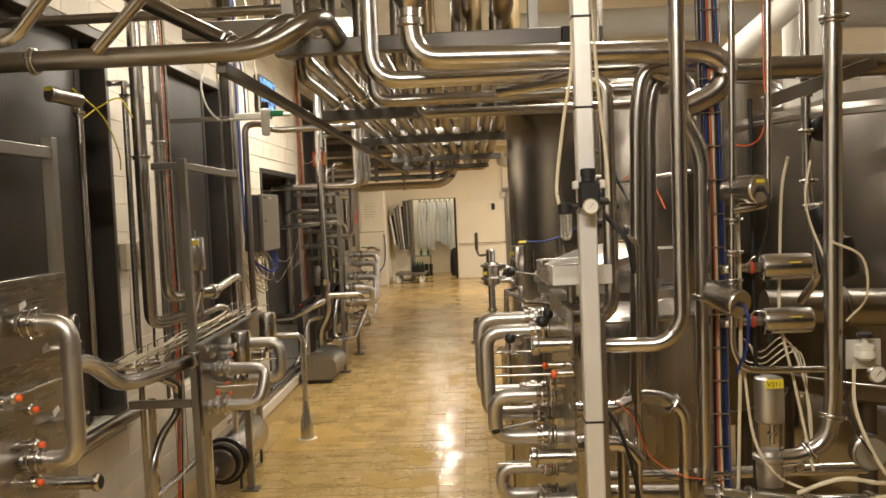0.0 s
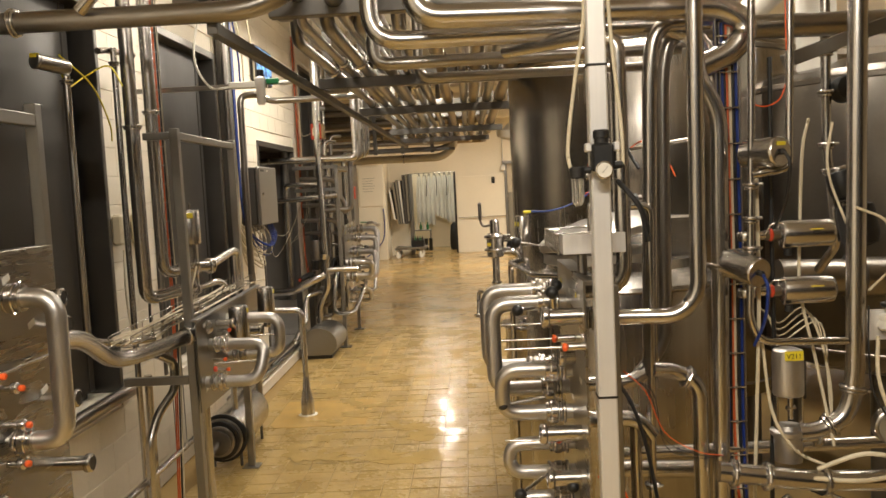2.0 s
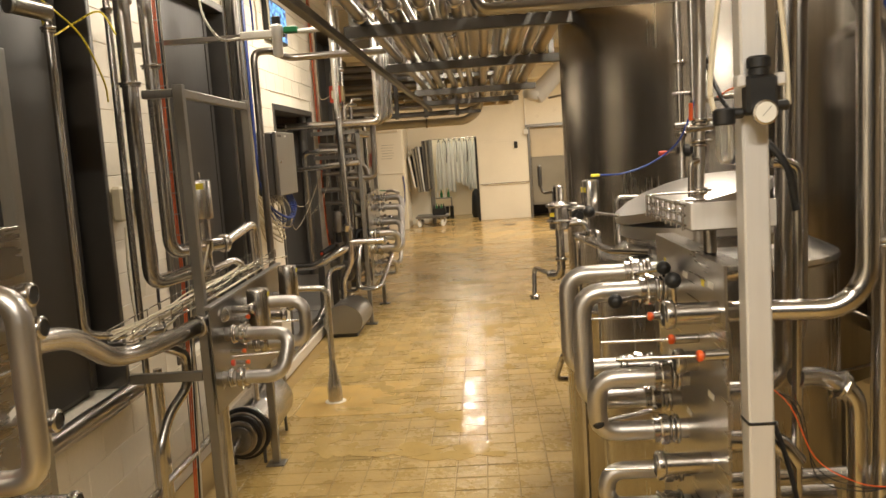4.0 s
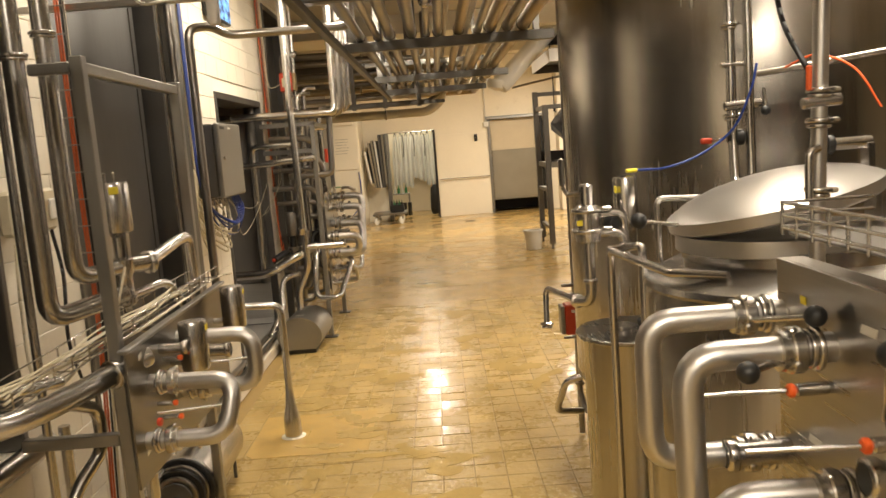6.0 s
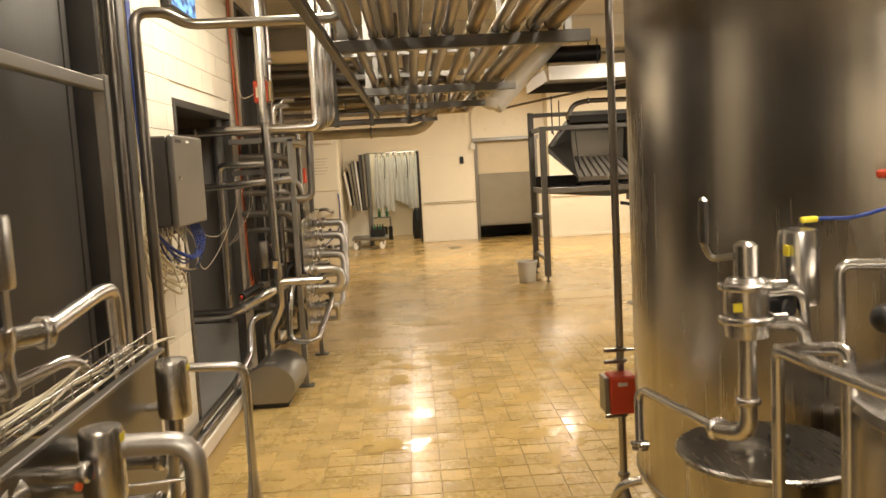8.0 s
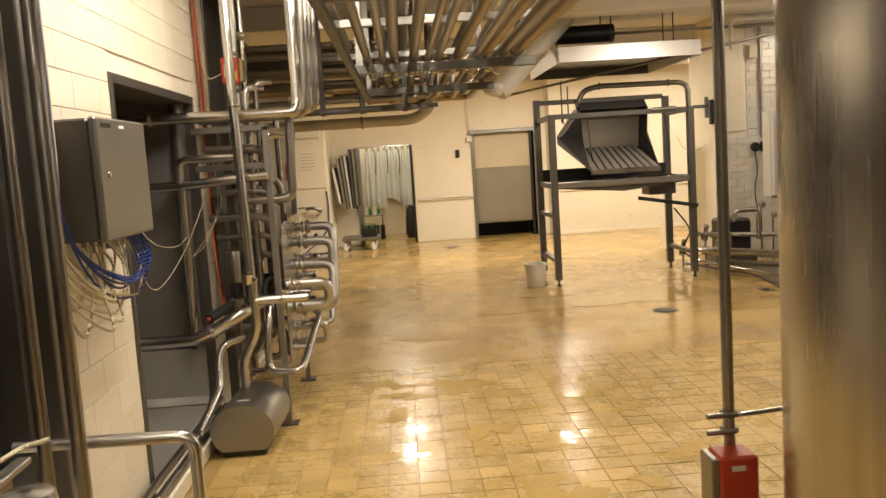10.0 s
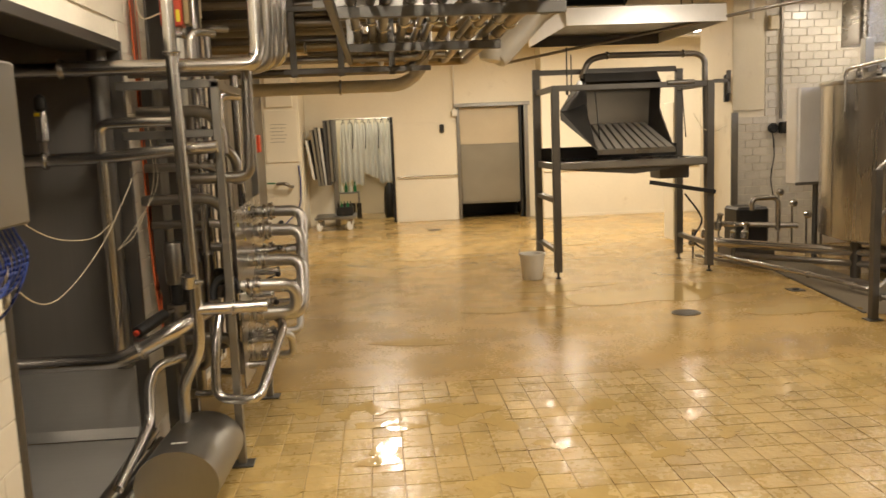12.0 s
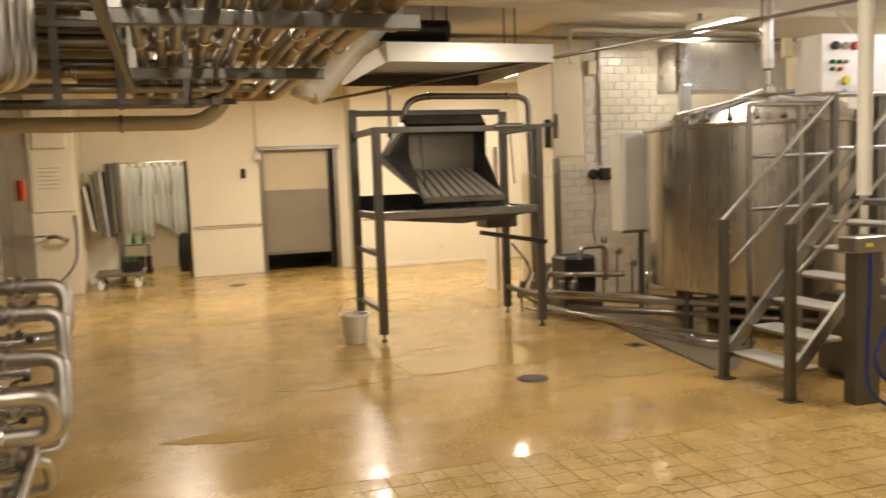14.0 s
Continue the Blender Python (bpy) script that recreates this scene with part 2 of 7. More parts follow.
# ---- geometry helpers ----
class Geo:
    def __init__(self):
        self.v, self.f, self.s = [], [], []

    def add(self, verts, faces, smooth=False):
        k = len(self.v)
        self.v += [tuple(p) for p in verts]
        self.f += [tuple(i + k for i in q) for q in faces]
        self.s += [smooth] * len(faces)
        return self

    def box(self, x0, x1, y0, y1, z0, z1, c=0.004, m=None):
        """A box with chamfered edges."""
        lo, hi = Vector((min(x0, x1), min(y0, y1), min(z0, z1))), Vector((max(x0, x1), max(y0, y1), max(z0, z1)))
        c = min(c, *(0.45 * (hi - lo)))
        bm = bmesh.new()
        bmesh.ops.create_cube(bm, size=1)
        for v in bm.verts:
            v.co = Vector((lo[i] + (v.co[i] + 0.5) * (hi[i] - lo[i]) for i in range(3)))
        if c > 0:
            bmesh.ops.bevel(bm, geom=bm.edges[:], offset=c, segments=1, affect="EDGES", profile=0.5)
        bm.verts.index_update()
        co = [m @ v.co if m else v.co.copy() for v in bm.verts]
        self.add(co, [[v.index for v in f.verts] for f in bm.faces])
        bm.free()
        return self

    def beam(self, a, b, w, h=None, c=0.003):
        """A rectangular bar from a to b."""
        a, b = Vector(a), Vector(b)
        d = b - a
        q = d.to_track_quat("Y", "Z").to_matrix().to_4x4()
        return self.box(-w / 2, w / 2, 0, d.length, -(h or w) / 2, (h or w) / 2, c, Matrix.Translation(a) @ q)

    def tube(self, pts, r, bend=0.06, seg=12, caps=True, steps=5):
        path = fillet([Vector(p) for p in pts], bend, steps)
        rings, k = [], len(self.v)
        t0 = (path[1] - path[0]).normalized()
        up = Vector((0, 0, 1)) if abs(t0.z) < 0.9 else Vector((1, 0, 0))
        nrm = (up - t0 * up.dot(t0)).normalized()
        for i, p in enumerate(path):
            a = path[max(i - 1, 0)]
            b = path[min(i + 1, len(path) - 1)]
            t = (b - a).normalized()
            nrm = (nrm - t * nrm.dot(t)).normalized()
            bi = t.cross(nrm)
            rings.append([p + (nrm * math.cos(2 * math.pi * j / seg) + bi * math.sin(2 * math.pi * j / seg)) * r for j in range(seg)])
        verts = [p for ring in rings for p in ring]
        faces = [(i * seg + j, i * seg + (j + 1) % seg, (i + 1) * seg + (j + 1) % seg, (i + 1) * seg + j) for i in range(len(rings) - 1) for j in range(seg)]
        self.add(verts, faces, True)
        if caps:
            n = len(rings)
            self.add(rings[0], [tuple(reversed(range(seg)))])
            self.add(rings[-1], [tuple(range(seg))])
        return self

    def lathe(self, p, d, profile, seg=24, smooth=True, split=35, caps=True):
        """A body of revolution about the axis from p along d; profile: rows of (radius, distance along the axis)."""
        p, d = Vector(p), Vector(d).normalized()
        q = d.to_track_quat("Z", "Y").to_matrix()
        rings = [[p + q @ Vector((r * math.cos(2 * math.pi * j / seg), r * math.sin(2 * math.pi * j / seg), z)) for j in range(seg)] for r, z in profile]
        runs, run = [], [0]
        for i in range(1, len(profile)):
            run.append(i)
            if i < len(profile) - 1:
                a = Vector((profile[i][0] - profile[i - 1][0], profile[i][1] - profile[i - 1][1]))
                b = Vector((profile[i + 1][0] - profile[i][0], profile[i + 1][1] - profile[i][1]))
                if a.length and b.length and math.degrees(a.angle(b)) > split:
                    runs.append(run)
                    run = [i]
        runs.append(run)
        for run in runs:
            verts = [v for i in run for v in rings[i]]
            faces = [(a * seg + j, a * seg + (j + 1) % seg, (a + 1) * seg + (j + 1) % seg, (a + 1) * seg + j) for a in range(len(run) - 1) for j in range(seg)]
            self.add(verts, faces, smooth)
        for end, order in ((0, -1), (-1, 1)):
            if caps and profile[end][0] > 1e-4:
                self.add(rings[end], [tuple(range(seg))[::order]])
        return self

    def cyl(self, a, b, r, seg=20, c=0.003):
        a, b = Vector(a), Vector(b)
        n = (b - a).length
        c = min(c, r * 0.4, n * 0.3)
        return self.lathe(a, b - a, [(r - c, 0), (r, c), (r, n - c), (r - c, n)], seg)

    def ring(self, p, d, r, w, t=0.006, seg=20):
        """A clamp band of width w about the axis d, t thick."""
        d = Vector(d).normalized()
        return self.lathe(Vector(p) - d * w / 2, d, [(r * 0.98, 0), (r + t * 0.9, w * 0.12), (r + t, w * 0.3), (r + t, w * 0.7), (r + t * 0.9, w * 0.88), (r * 0.98, w)], seg, True, 200, False)

    def prism(self, poly, off, smooth=False):
        """A flat polygon (3D points) extruded by off."""
        n, off = len(poly), Vector(off)
        a = [Vector(p) for p in poly]
        b = [p + off for p in a]
        self.add(a + b, [tuple(range(n))[::-1], tuple(range(n, 2 * n))] + [(i, (i + 1) % n, n + (i + 1) % n, n + i) for i in range(n)], smooth)
        return self


def fillet(pts, bend, steps):
    out = [pts[0]]
    for i in range(1, len(pts) - 1):
        a, p, b = pts[i - 1], pts[i], pts[i + 1]
        u, w = (a - p), (b - p)
        k = min(bend, u.length * 0.49, w.length * 0.49)
        u, w = p + u.normalized() * k, p + w.normalized() * k
        for s in range(steps + 1):
            t = s / steps
            out.append(u * (1 - t) ** 2 + p * 2 * t * (1 - t) + w * t * t)
    return out + [pts[-1]]


def curve_pts(pts, n=6):
    """A smooth line through the points."""
    p = [Vector(q) for q in pts]
    p = [2 * p[0] - p[1]] + p + [2 * p[-1] - p[-2]]
    out = []
    for i in range(1, len(p) - 2):
        a, b, c, d = p[i - 1:i + 3]
        for s in range(n):
            t = s / n
            out.append(0.5 * (2 * b + (c - a) * t + (2 * a - 5 * b + 4 * c - d) * t * t + (3 * b - a - 3 * c + d) * t ** 3))
    return out + [p[-2]]


def mesh_of(name, geo, mat):
    me = bpy.data.meshes.new(name)
    me.from_pydata(geo.v, [], geo.f)
    me.polygons.foreach_set("use_smooth", geo.s)
    me.materials.append(mat)
    me.update()
    return me


def part(name, geo, mat, parent=None, label=""):
    ob = new(name, mesh_of(name, geo, mat))
    if parent:
        ob.parent = parent
    return tagged(ob, label)


def solid(name, geo, mat, label, category, group="", kind=""):
    return tagged(part(name, geo, mat), label, category, group, kind)


def empty(name, label, category, group="", kind="", at=(0, 0, 0)):
    return tagged(new(name), label, category, group, kind)


def clamp(parent, p, d, r, nut=True, name="clamp"):
    """A sanitary clamp round a pipe, with its wing bolt."""
    g = Geo().ring(p, d, r * 1.02, 0.012, 0.012).ring(Vector(p) + Vector(d).normalized() * 0.011, d, r * 1.02, 0.010, 0.008)
    if nut:
        d = Vector(d).normalized()
        s = d.cross(Vector((0.3, 0.2, 1))).normalized()
        q = Vector(p) + s * (r + 0.016)
        g.beam(q - d.cross(s) * 0.014, q + d.cross(s) * 0.014, 0.011, 0.011, 0.003)
    return part(name, g, STEEL, parent)


def coupling(parent, p, d, r):
    """A round union nut with slots, as on dairy pipework."""
    d = Vector(d).normalized()
    g = Geo().lathe(Vector(p) - d * 0.02, d, [(r * 1.05, 0), (r * 1.50, 0.001), (r * 1.56, 0.004), (r * 1.56, 0.020), (r * 1.50, 0.023), (r * 1.24, 0.0235), (r * 1.24, 0.030), (r * 1.36, 0.0305), (r * 1.36, 0.038), (r * 1.02, 0.039)], 22, True, 18)
    side = d.orthogonal().normalized()
    for k in range(4):
        s = Matrix.Rotation(k * math.pi / 2 + 0.4, 3, d) @ side
        g.cyl(Vector(p) + s * r * 1.4, Vector(p) + s * (r * 1.75), 0.007, 8)
    return part("union_nut", g, STEEL, parent)


def pipe(pts, r, label, bend=None, clamps=(), mat=None, group="", name="pipe", cat="pipe", seg=14):
    ob = solid(name, Geo().tube(pts, r, bend or r * 2.6, seg), mat or STEEL, label, cat, group)
    for i, t in clamps:
        a, b = Vector(pts[i]), Vector(pts[i + 1])
        clamp(ob, a.lerp(b, t), b - a, r)
    return ob


def cable(pts, r, mat, label, n=6, name="cable", group=""):
    g = Geo().tube(curve_pts(pts, n), r, 0.0001, 6, True, 1)
    return solid(name, g, mat, label, "cable", group)


def bars(parent, p, u, v, rows, mat=None, w=0.7):
    """Illegible writing as short bars on a tag."""
    g = Geo()
    p, u, v = Vector(p), Vector(u), Vector(v)
    n = u.cross(v).normalized() * 0.0008
    for k in range(rows):
        a = p + v * ((k + 0.3) / rows) + u * (1 - w) / 2 + n
        g.add([a, a + u * w, a + u * w + v * 0.4 / rows, a + v * 0.4 / rows], [(0, 1, 2, 3)])
    return part("lettering", g, mat or BLACK, parent)


def ball_handle(parent, a, b, r=0.02):
    part("lever", Geo().cyl(a, b, 0.006, 10), STEEL, parent)
    d = (Vector(b) - Vector(a)).normalized()
    q = Vector(b)
    prof = [(r * math.sin(math.pi * k / 8) + 1e-5, r - r * math.cos(math.pi * k / 8)) for k in range(9)]
    part("knob", Geo().lathe(q - d * r * 0.3, d, prof, 14), BLACK, parent, "black ball knob")

# ---- the large structure ----
def structure(name, geo, mat, label, category):
    return solid(name, geo, mat, label, category, "", "structure")


EDGE = 10.5      # where the tiles end and the coated floor begins
floor_tiled = structure("floor_tiled", Geo().box(-1.9, 8.2, -3.2, EDGE, -0.12, -0.005, 0), GROUT, "small square ochre floor tiles, wet and shiny", "floor")
floor_coated = structure("floor_coated", Geo().box(-1.9, 8.2, EDGE, 24.0, -0.12, -0.001, 0), EPOXY, "seamless ochre floor coating with wet puddles", "floor")
structure("ceiling", Geo().box(-1.9, 8.2, -3.2, 24.0, 3.4, 3.55, 0), CEIL, "white painted ceiling, dingy between the pipes", "ceiling")
g = Geo()
for y in (-1.0, 13.2, 16.4, 19.4):
    g.box(-1.65 if y > 10 else -0.9, 7.9, y, y + 0.28, 3.14, 3.4, 0.01)
structure("ceiling_beam", g, CEIL, "white painted ceiling beams", "beam")

WX = -0.95
# west wall: plain core with three openings through it
OPEN = [(2.2, 4.80, 0.68, 2.69), (5.40, 6.80, 0.62, 2.73), (7.93, 9.46, 0.06, 2.15), (9.98, 11.45, 0.05, 3.1)]
g = Geo()
y = -3.2
for a, b, z0, z1 in OPEN:
    g.box(WX - 0.25, WX - 0.012, y, a, 0, 3.4, 0)
    g.box(WX - 0.25, WX - 0.012, a, b, 0, z0, 0)
    g.box(WX - 0.25, WX - 0.012, a, b, z1, 3.4, 0)
    y = b
g.box(WX - 0.25, WX - 0.012, y, 11.6, 0, 3.4, 0)
wall_west = structure("wall_west", g, JOINT, "white painted block wall with openings to dark tanks", "wall")
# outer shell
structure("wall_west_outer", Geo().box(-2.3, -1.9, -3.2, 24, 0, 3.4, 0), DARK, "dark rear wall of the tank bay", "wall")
# Unseen wall, added dark so that the steel reflects less light.
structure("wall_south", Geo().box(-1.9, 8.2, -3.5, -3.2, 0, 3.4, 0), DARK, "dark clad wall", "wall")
structure("wall_east", Geo().box(7.9, 8.2, -3.2, 15.65, 0, 3.4, 0), PLASTER, "cream plastered wall", "wall")
structure("wall_west_rear", Geo().box(-1.9, -1.65, 11.6, 19.75, 0, 3.4, 0), PANEL, "dull steel clad wall behind the pipework", "wall")
for yy in (13.2, 14.8, 16.4, 18.0):
    structure("cladding_seam", Geo().box(-1.65, -1.643, yy, yy + 0.05, 0, 3.4, 0.002), SATIN, "steel cover strip on the clad wall", "trim")
structure("wall_pier", Geo().box(-1.9, -1.03, 19.75, 20.95, 0, 3.4, 0.006), PLASTER, "cream plastered pier with hanging boards", "wall")
# far wall with two openings
g = Geo().box(-1.03, -0.56, 20.95, 21.2, 0, 3.4, 0).box(-0.56, 0.60, 20.95, 21.2, 2.0, 3.4, 0).box(0.60, 1.84, 20.95, 21.2, 0, 3.4, 0)
g.box(1.84, 3.10, 20.95, 21.2, 2.12, 3.4, 0).box(3.10, 3.34, 20.95, 21.2, 0, 3.4, 0)
structure("wall_north", g, PLASTER, "cream plastered wall with a doorway and a hatch", "wall")
structure("wall_north_step", Geo().box(3.34, 8.2, 20.45, 21.2, 0, 3.4, 0.005), PLASTER, "brightly lit cream plastered wall", "wall")
structure("wall_north_dado", Geo().box(0.612, 1.80, 20.925, 20.95, 0, 1.86, 0.006), PLASTER, "cream washable wall panel beside the doorway", "wall")
structure("wall_north_ledge", Geo().box(3.36, 6.3, 20.42, 20.45, 0.86, 0.90, 0.006).box(3.34, 6.3, 20.435, 20.45, 0.0, 0.06, 0.004), PLASTER, "narrow ledge and skirting along the cream wall", "trim")
# room behind
structure("wall_back_room", Geo().box(-1.9, 3.6, 23.2, 23.5, 0, 3.4, 0), PLASTER, "pale wall of the changing room", "wall")
structure("wall_back_side", Geo().box(-1.5, -1.2, 21.2, 23.2, 0, 3.4, 0).box(1.2, 1.45, 21.2, 23.2, 0, 3.4, 0).box(3.3, 3.6, 21.2, 23.2, 0, 3.4, 0), PLASTER, "pale partition walls", "wall")
# tiled wall stub beside the vat
wall_tiled = structure("wall_tiled", Geo().box(4.90, 8.2, 15.66, 16.7, 0, 3.4, 0), JOINT, "white tiled wall stub beside the vat", "wall")
structure("wall_tiled_plaster", Geo().box(4.88, 5.28, 15.63, 15.66, 1.78, 3.4, 0.008).box(4.86, 4.90, 15.63, 16.7, 0, 3.4, 0.008), PLASTER, "cream plastered corner of the wall stub", "wall")
structure("corner_guard", Geo().box(4.84, 4.93, 15.60, 15.63, 0.0, 1.76, 0.006), SATIN, "steel corner guard on the wall stub", "trim")

# kerb, sill rails and linings of the openings
structure("kerb", Geo().box(WX - 0.0, -0.86, 6.4, 9.35, 0, 0.10, 0.01), WALLW, "white painted kerb at the foot of the wall", "kerb")
for z, x in ((0.135, -0.885), (0.185, -0.91)):
    pipe([(x, 6.5, z), (x, 9.35, z)], 0.021, "steel guide rail laid along the white kerb", mat=STEEL2, name="guide_rail", cat="rail", group="rails on the kerb")
for i, (a, b, z0, z1) in enumerate(OPEN):
    lining = empty("opening_lining", "dull steel lining of a wall opening", "lining", "", "structure")
    part("jamb", Geo().box(WX - 0.24, WX + 0.012, a, a + 0.035, z0, z1, 0.004), DULL, lining)
    part("jamb", Geo().box(WX - 0.24, WX + 0.012, b - 0.035, b, z0, z1, 0.004), DULL, lining)
    part("head", Geo().box(WX - 0.24, WX + 0.012, a + 0.035, b - 0.035, z1 - 0.05, z1, 0.004), DULL, lining)
g = Geo().tube([(-0.90, 2.2, 0.685), (-0.90, 4.86, 0.685)], 0.035, 0.05, 14)
solid("sill_pipe", g, STEEL2, "thick steel sill pipe below the dark tank", "pipe")

# door frame and shutter of the hatch in the far wall
g = Geo().box(1.80, 1.86, 20.90, 21.2, 0, 2.12, 0.006).box(3.08, 3.16, 20.88, 21.2, 0, 2.12, 0.006).box(1.76, 3.20, 20.88, 21.2, 2.12, 2.19, 0.006)
door = empty("door_1", "half-height grey roller door in a steel frame, open at the bottom", "door", "", "structure")
part("door_frame", g, SATIN, door)
part("upper_panel", Geo().box(1.87, 3.0, 21.02, 21.05, 1.42, 2.12, 0.004), BEIGEP, door, "beige translucent upper panel")
part("lower_panel", Geo().box(1.87, 3.0, 21.00, 21.04, 0.33, 1.42, 0.004), GREYP, door, "grey lower panel")
part("bottom_bar", Geo().box(1.87, 3.0, 20.99, 21.05, 0.29, 0.33, 0.004), SATIN, door)
part("guide", Geo().box(3.0, 3.05, 20.96, 21.1, 0, 2.12, 0.004), BLACKM, door)
# Black panel paints the darkness beyond the hatch.
solid("hatch_void", Geo().box(1.84, 3.1, 21.9, 21.95, 0, 2.2, 0), BLACK, "dark space behind the roller door", "wall", kind="structure")
# grab rail and switch on the panel
pipe([(0.66, 20.93, 0.86), (0.66, 20.87, 0.86), (1.78, 20.87, 0.86), (1.78, 20.93, 0.86)], 0.012, "thin steel rail fixed to the cream wall", name="wall_rail", cat="rail")
solid("wall_phone", Geo().box(1.48, 1.56, 20.88, 20.925, 1.66, 1.82, 0.015), BLACK, "small black device on the cream wall", "device")
solid("cable_box", Geo().box(1.72, 1.82, 20.86, 20.925, 1.96, 2.08, 0.01), WPLAST, "small white junction box above the panel", "junction box")
pipe([(1.77, 20.90, 2.08), (1.77, 20.90, 3.1)], 0.012, "thin conduit up the cream wall", mat=WPLAST, name="conduit", cat="conduit")

# ---- floor tiles ----
P = 0.16


def tile_mesh(name, sx, sy, h, c, mat):
    return mesh_of(name, Geo().box(-sx / 2, sx / 2, -sy / 2, sy / 2, -h, 0, c), mat)


TILES = [tile_mesh("tile", P - 0.005, P - 0.005, 0.012, 0.0018, TILE)]
rng = random.Random(5)
rest = Geo()
spots = []
ix0, ix1 = math.floor((-0.86 - 0.19) / P) + 1, math.floor((6.2 - 0.19) / P)
for iy in range(0, 100):
    yy = EDGE - P * (iy + 0.5)
    if yy < -2.2:
        break
    for ix in range(ix0, ix1):
        xx = 0.19 + P * (ix + 0.5)
        if xx > 1.6 and yy < 7.4:
            continue
        near = abs(xx - 0.35) * 1.4 + abs(yy - 8.6)
        spots.append((near, xx, yy))
spots.sort()
for k, (near, xx, yy) in enumerate(spots):
    z = rng.uniform(-0.0012, 0.0)
    rx, ry = rng.uniform(-1.1, 1.1), rng.uniform(-1.1, 1.1)
    if k < 300:
        ob = new("tile", TILES[0])
        ob.parent = floor_tiled
        ob.matrix_basis = pose(xx, yy, z, rx, ry, 0)
    else:
        m, s = pose(xx, yy, z, rx, ry, 0), (P - 0.005) / 2
        c = 0.0018
        rest.add([m @ Vector(q) for q in ((-s, -s, -c), (s, -s, -c), (s, s, -c), (-s, s, -c), (-s + c, -s + c, 0), (s - c, -s + c, 0), (s - c, s - c, 0), (-s + c, s - c, 0))],
                 [(4, 5, 6, 7), (0, 1, 5, 4), (1, 2, 6, 5), (2, 3, 7, 6), (3, 0, 4, 7)])
tagged(part("tile_field", rest, TILE, floor_tiled), kind="stuff")

# ---- blocks of the west wall ----
BW, BH = 0.30, 0.15


cache = {}
row = 0
z = 0.0
while z < 3.38:
    y = -2.4 + (0 if row % 2 else -0.15)
    while y < 11.6:
        a, b = max(y, -2.4), min(y + BW, 11.6)
        pieces = [(a, b)]
        for oa, ob_, z0, z1 in OPEN:
            nxt = []
            for p, q in pieces:
                if z + BH - 0.02 <= z0 or z + 0.02 >= z1 or q <= oa or p >= ob_:
                    nxt.append((p, q))
                else:
                    if p < oa - 0.03:
                        nxt.append((p, oa))
                    if q > ob_ + 0.03:
                        nxt.append((ob_, q))
            pieces = nxt
        for p, q in pieces:
            w = round(q - p, 2)
            if w < 0.04 or p > 11.5 or q < 3:
                continue
            if w not in cache:
                cache[w] = mesh_of("block", Geo().box(-0.012, 0, -w / 2 + 0.001, w / 2 - 0.001, 0.001, BH - 0.001, 0.0025), WALLW)
            ob = new("block", cache[w])
            ob.parent = wall_west
            ob.matrix_basis = pose(WX + rng.uniform(-0.0008, 0.0006), (p + q) / 2, z)
        y += BW
    z, row = z + BH, row + 1
# white tiles of the wall stub
cache2 = {}
row, z = 0, 0.0
while z < 3.36:
    x = 4.94 - (0.1 if row % 2 else 0)
    while x < 6.9:
        a, b = max(x, 5.30 if z > 1.7 else 4.94), min(x + 0.20, 6.9)
        w = round(b - a, 2)
        if w > 0.03:
            if w not in cache2:
                cache2[w] = mesh_of("wall_tile", Geo().box(-w / 2 + 0.0035, w / 2 - 0.0035, -0.012, 0, 0.0035, 0.0965, 0.003), WTILE)
            ob = new("wall_tile", cache2[w])
            ob.parent = wall_tiled
            ob.matrix_basis = pose((a + b) / 2, 15.66, z)
        x += 0.20
    z, row = z + 0.10, row + 1

# ---- ceiling lights ----
for x, y, z, n, w, along, *tint in LAMPS:
    m = pose(x, y, z, 0, 0, 0 if along == "x" else 90)
    light = tagged(new("ceiling_light"), "long fluorescent batten under the ceiling, switched on", "lamp", "ceiling battens")
    light.matrix_world = m
    part("housing", Geo().box(-n / 2, n / 2, -0.09, 0.09, 0.0, 0.07, 0.008), WPLAST, light)
    part("hanger", Geo().box(-n / 3, -n / 3 + 0.03, -0.02, 0.02, 0.07, 0.2, 0.002).box(n / 3 - 0.03, n / 3, -0.02, 0.02, 0.07, 0.2, 0.002), SATIN, light)
    for s in (-0.05, 0.05):
        part("tube", Geo().cyl((-n / 2 + 0.03, s, -0.02), (n / 2 - 0.03, s, -0.02), 0.013, 10), GLOW, light, "glowing fluorescent tube")

# ---- dark tanks in the wall openings ----
def rounded_box(x0, x1, y0, y1, z0, z1, r):
    """A tank body with rounded upright edges."""
    poly = []
    for cx, cy, a0 in ((x1 - r, y1 - r, 0), (x0 + r, y1 - r, 90), (x0 + r, y0 + r, 180), (x1 - r, y0 + r, 270)):
        for k in range(7):
            a = radians(a0 + 15 * k)
            poly.append((cx + r * math.cos(a), cy + r * math.sin(a), z0))
    return Geo().prism(poly, (0, 0, z1 - z0))


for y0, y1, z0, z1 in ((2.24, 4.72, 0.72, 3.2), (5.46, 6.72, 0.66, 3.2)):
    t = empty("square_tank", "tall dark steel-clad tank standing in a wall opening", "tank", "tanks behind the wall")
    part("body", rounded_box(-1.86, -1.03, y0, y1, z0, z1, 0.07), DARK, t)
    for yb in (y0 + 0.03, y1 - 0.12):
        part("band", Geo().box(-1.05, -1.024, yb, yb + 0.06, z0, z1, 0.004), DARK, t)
    part("base", Geo().box(-1.8, -1.07, y0 + 0.05, y1 - 0.05, 0, z0, 0.01), DULL, t)
# Added dark block: gives the gaps of the rack their shade.
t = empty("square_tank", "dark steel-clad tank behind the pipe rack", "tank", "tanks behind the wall")
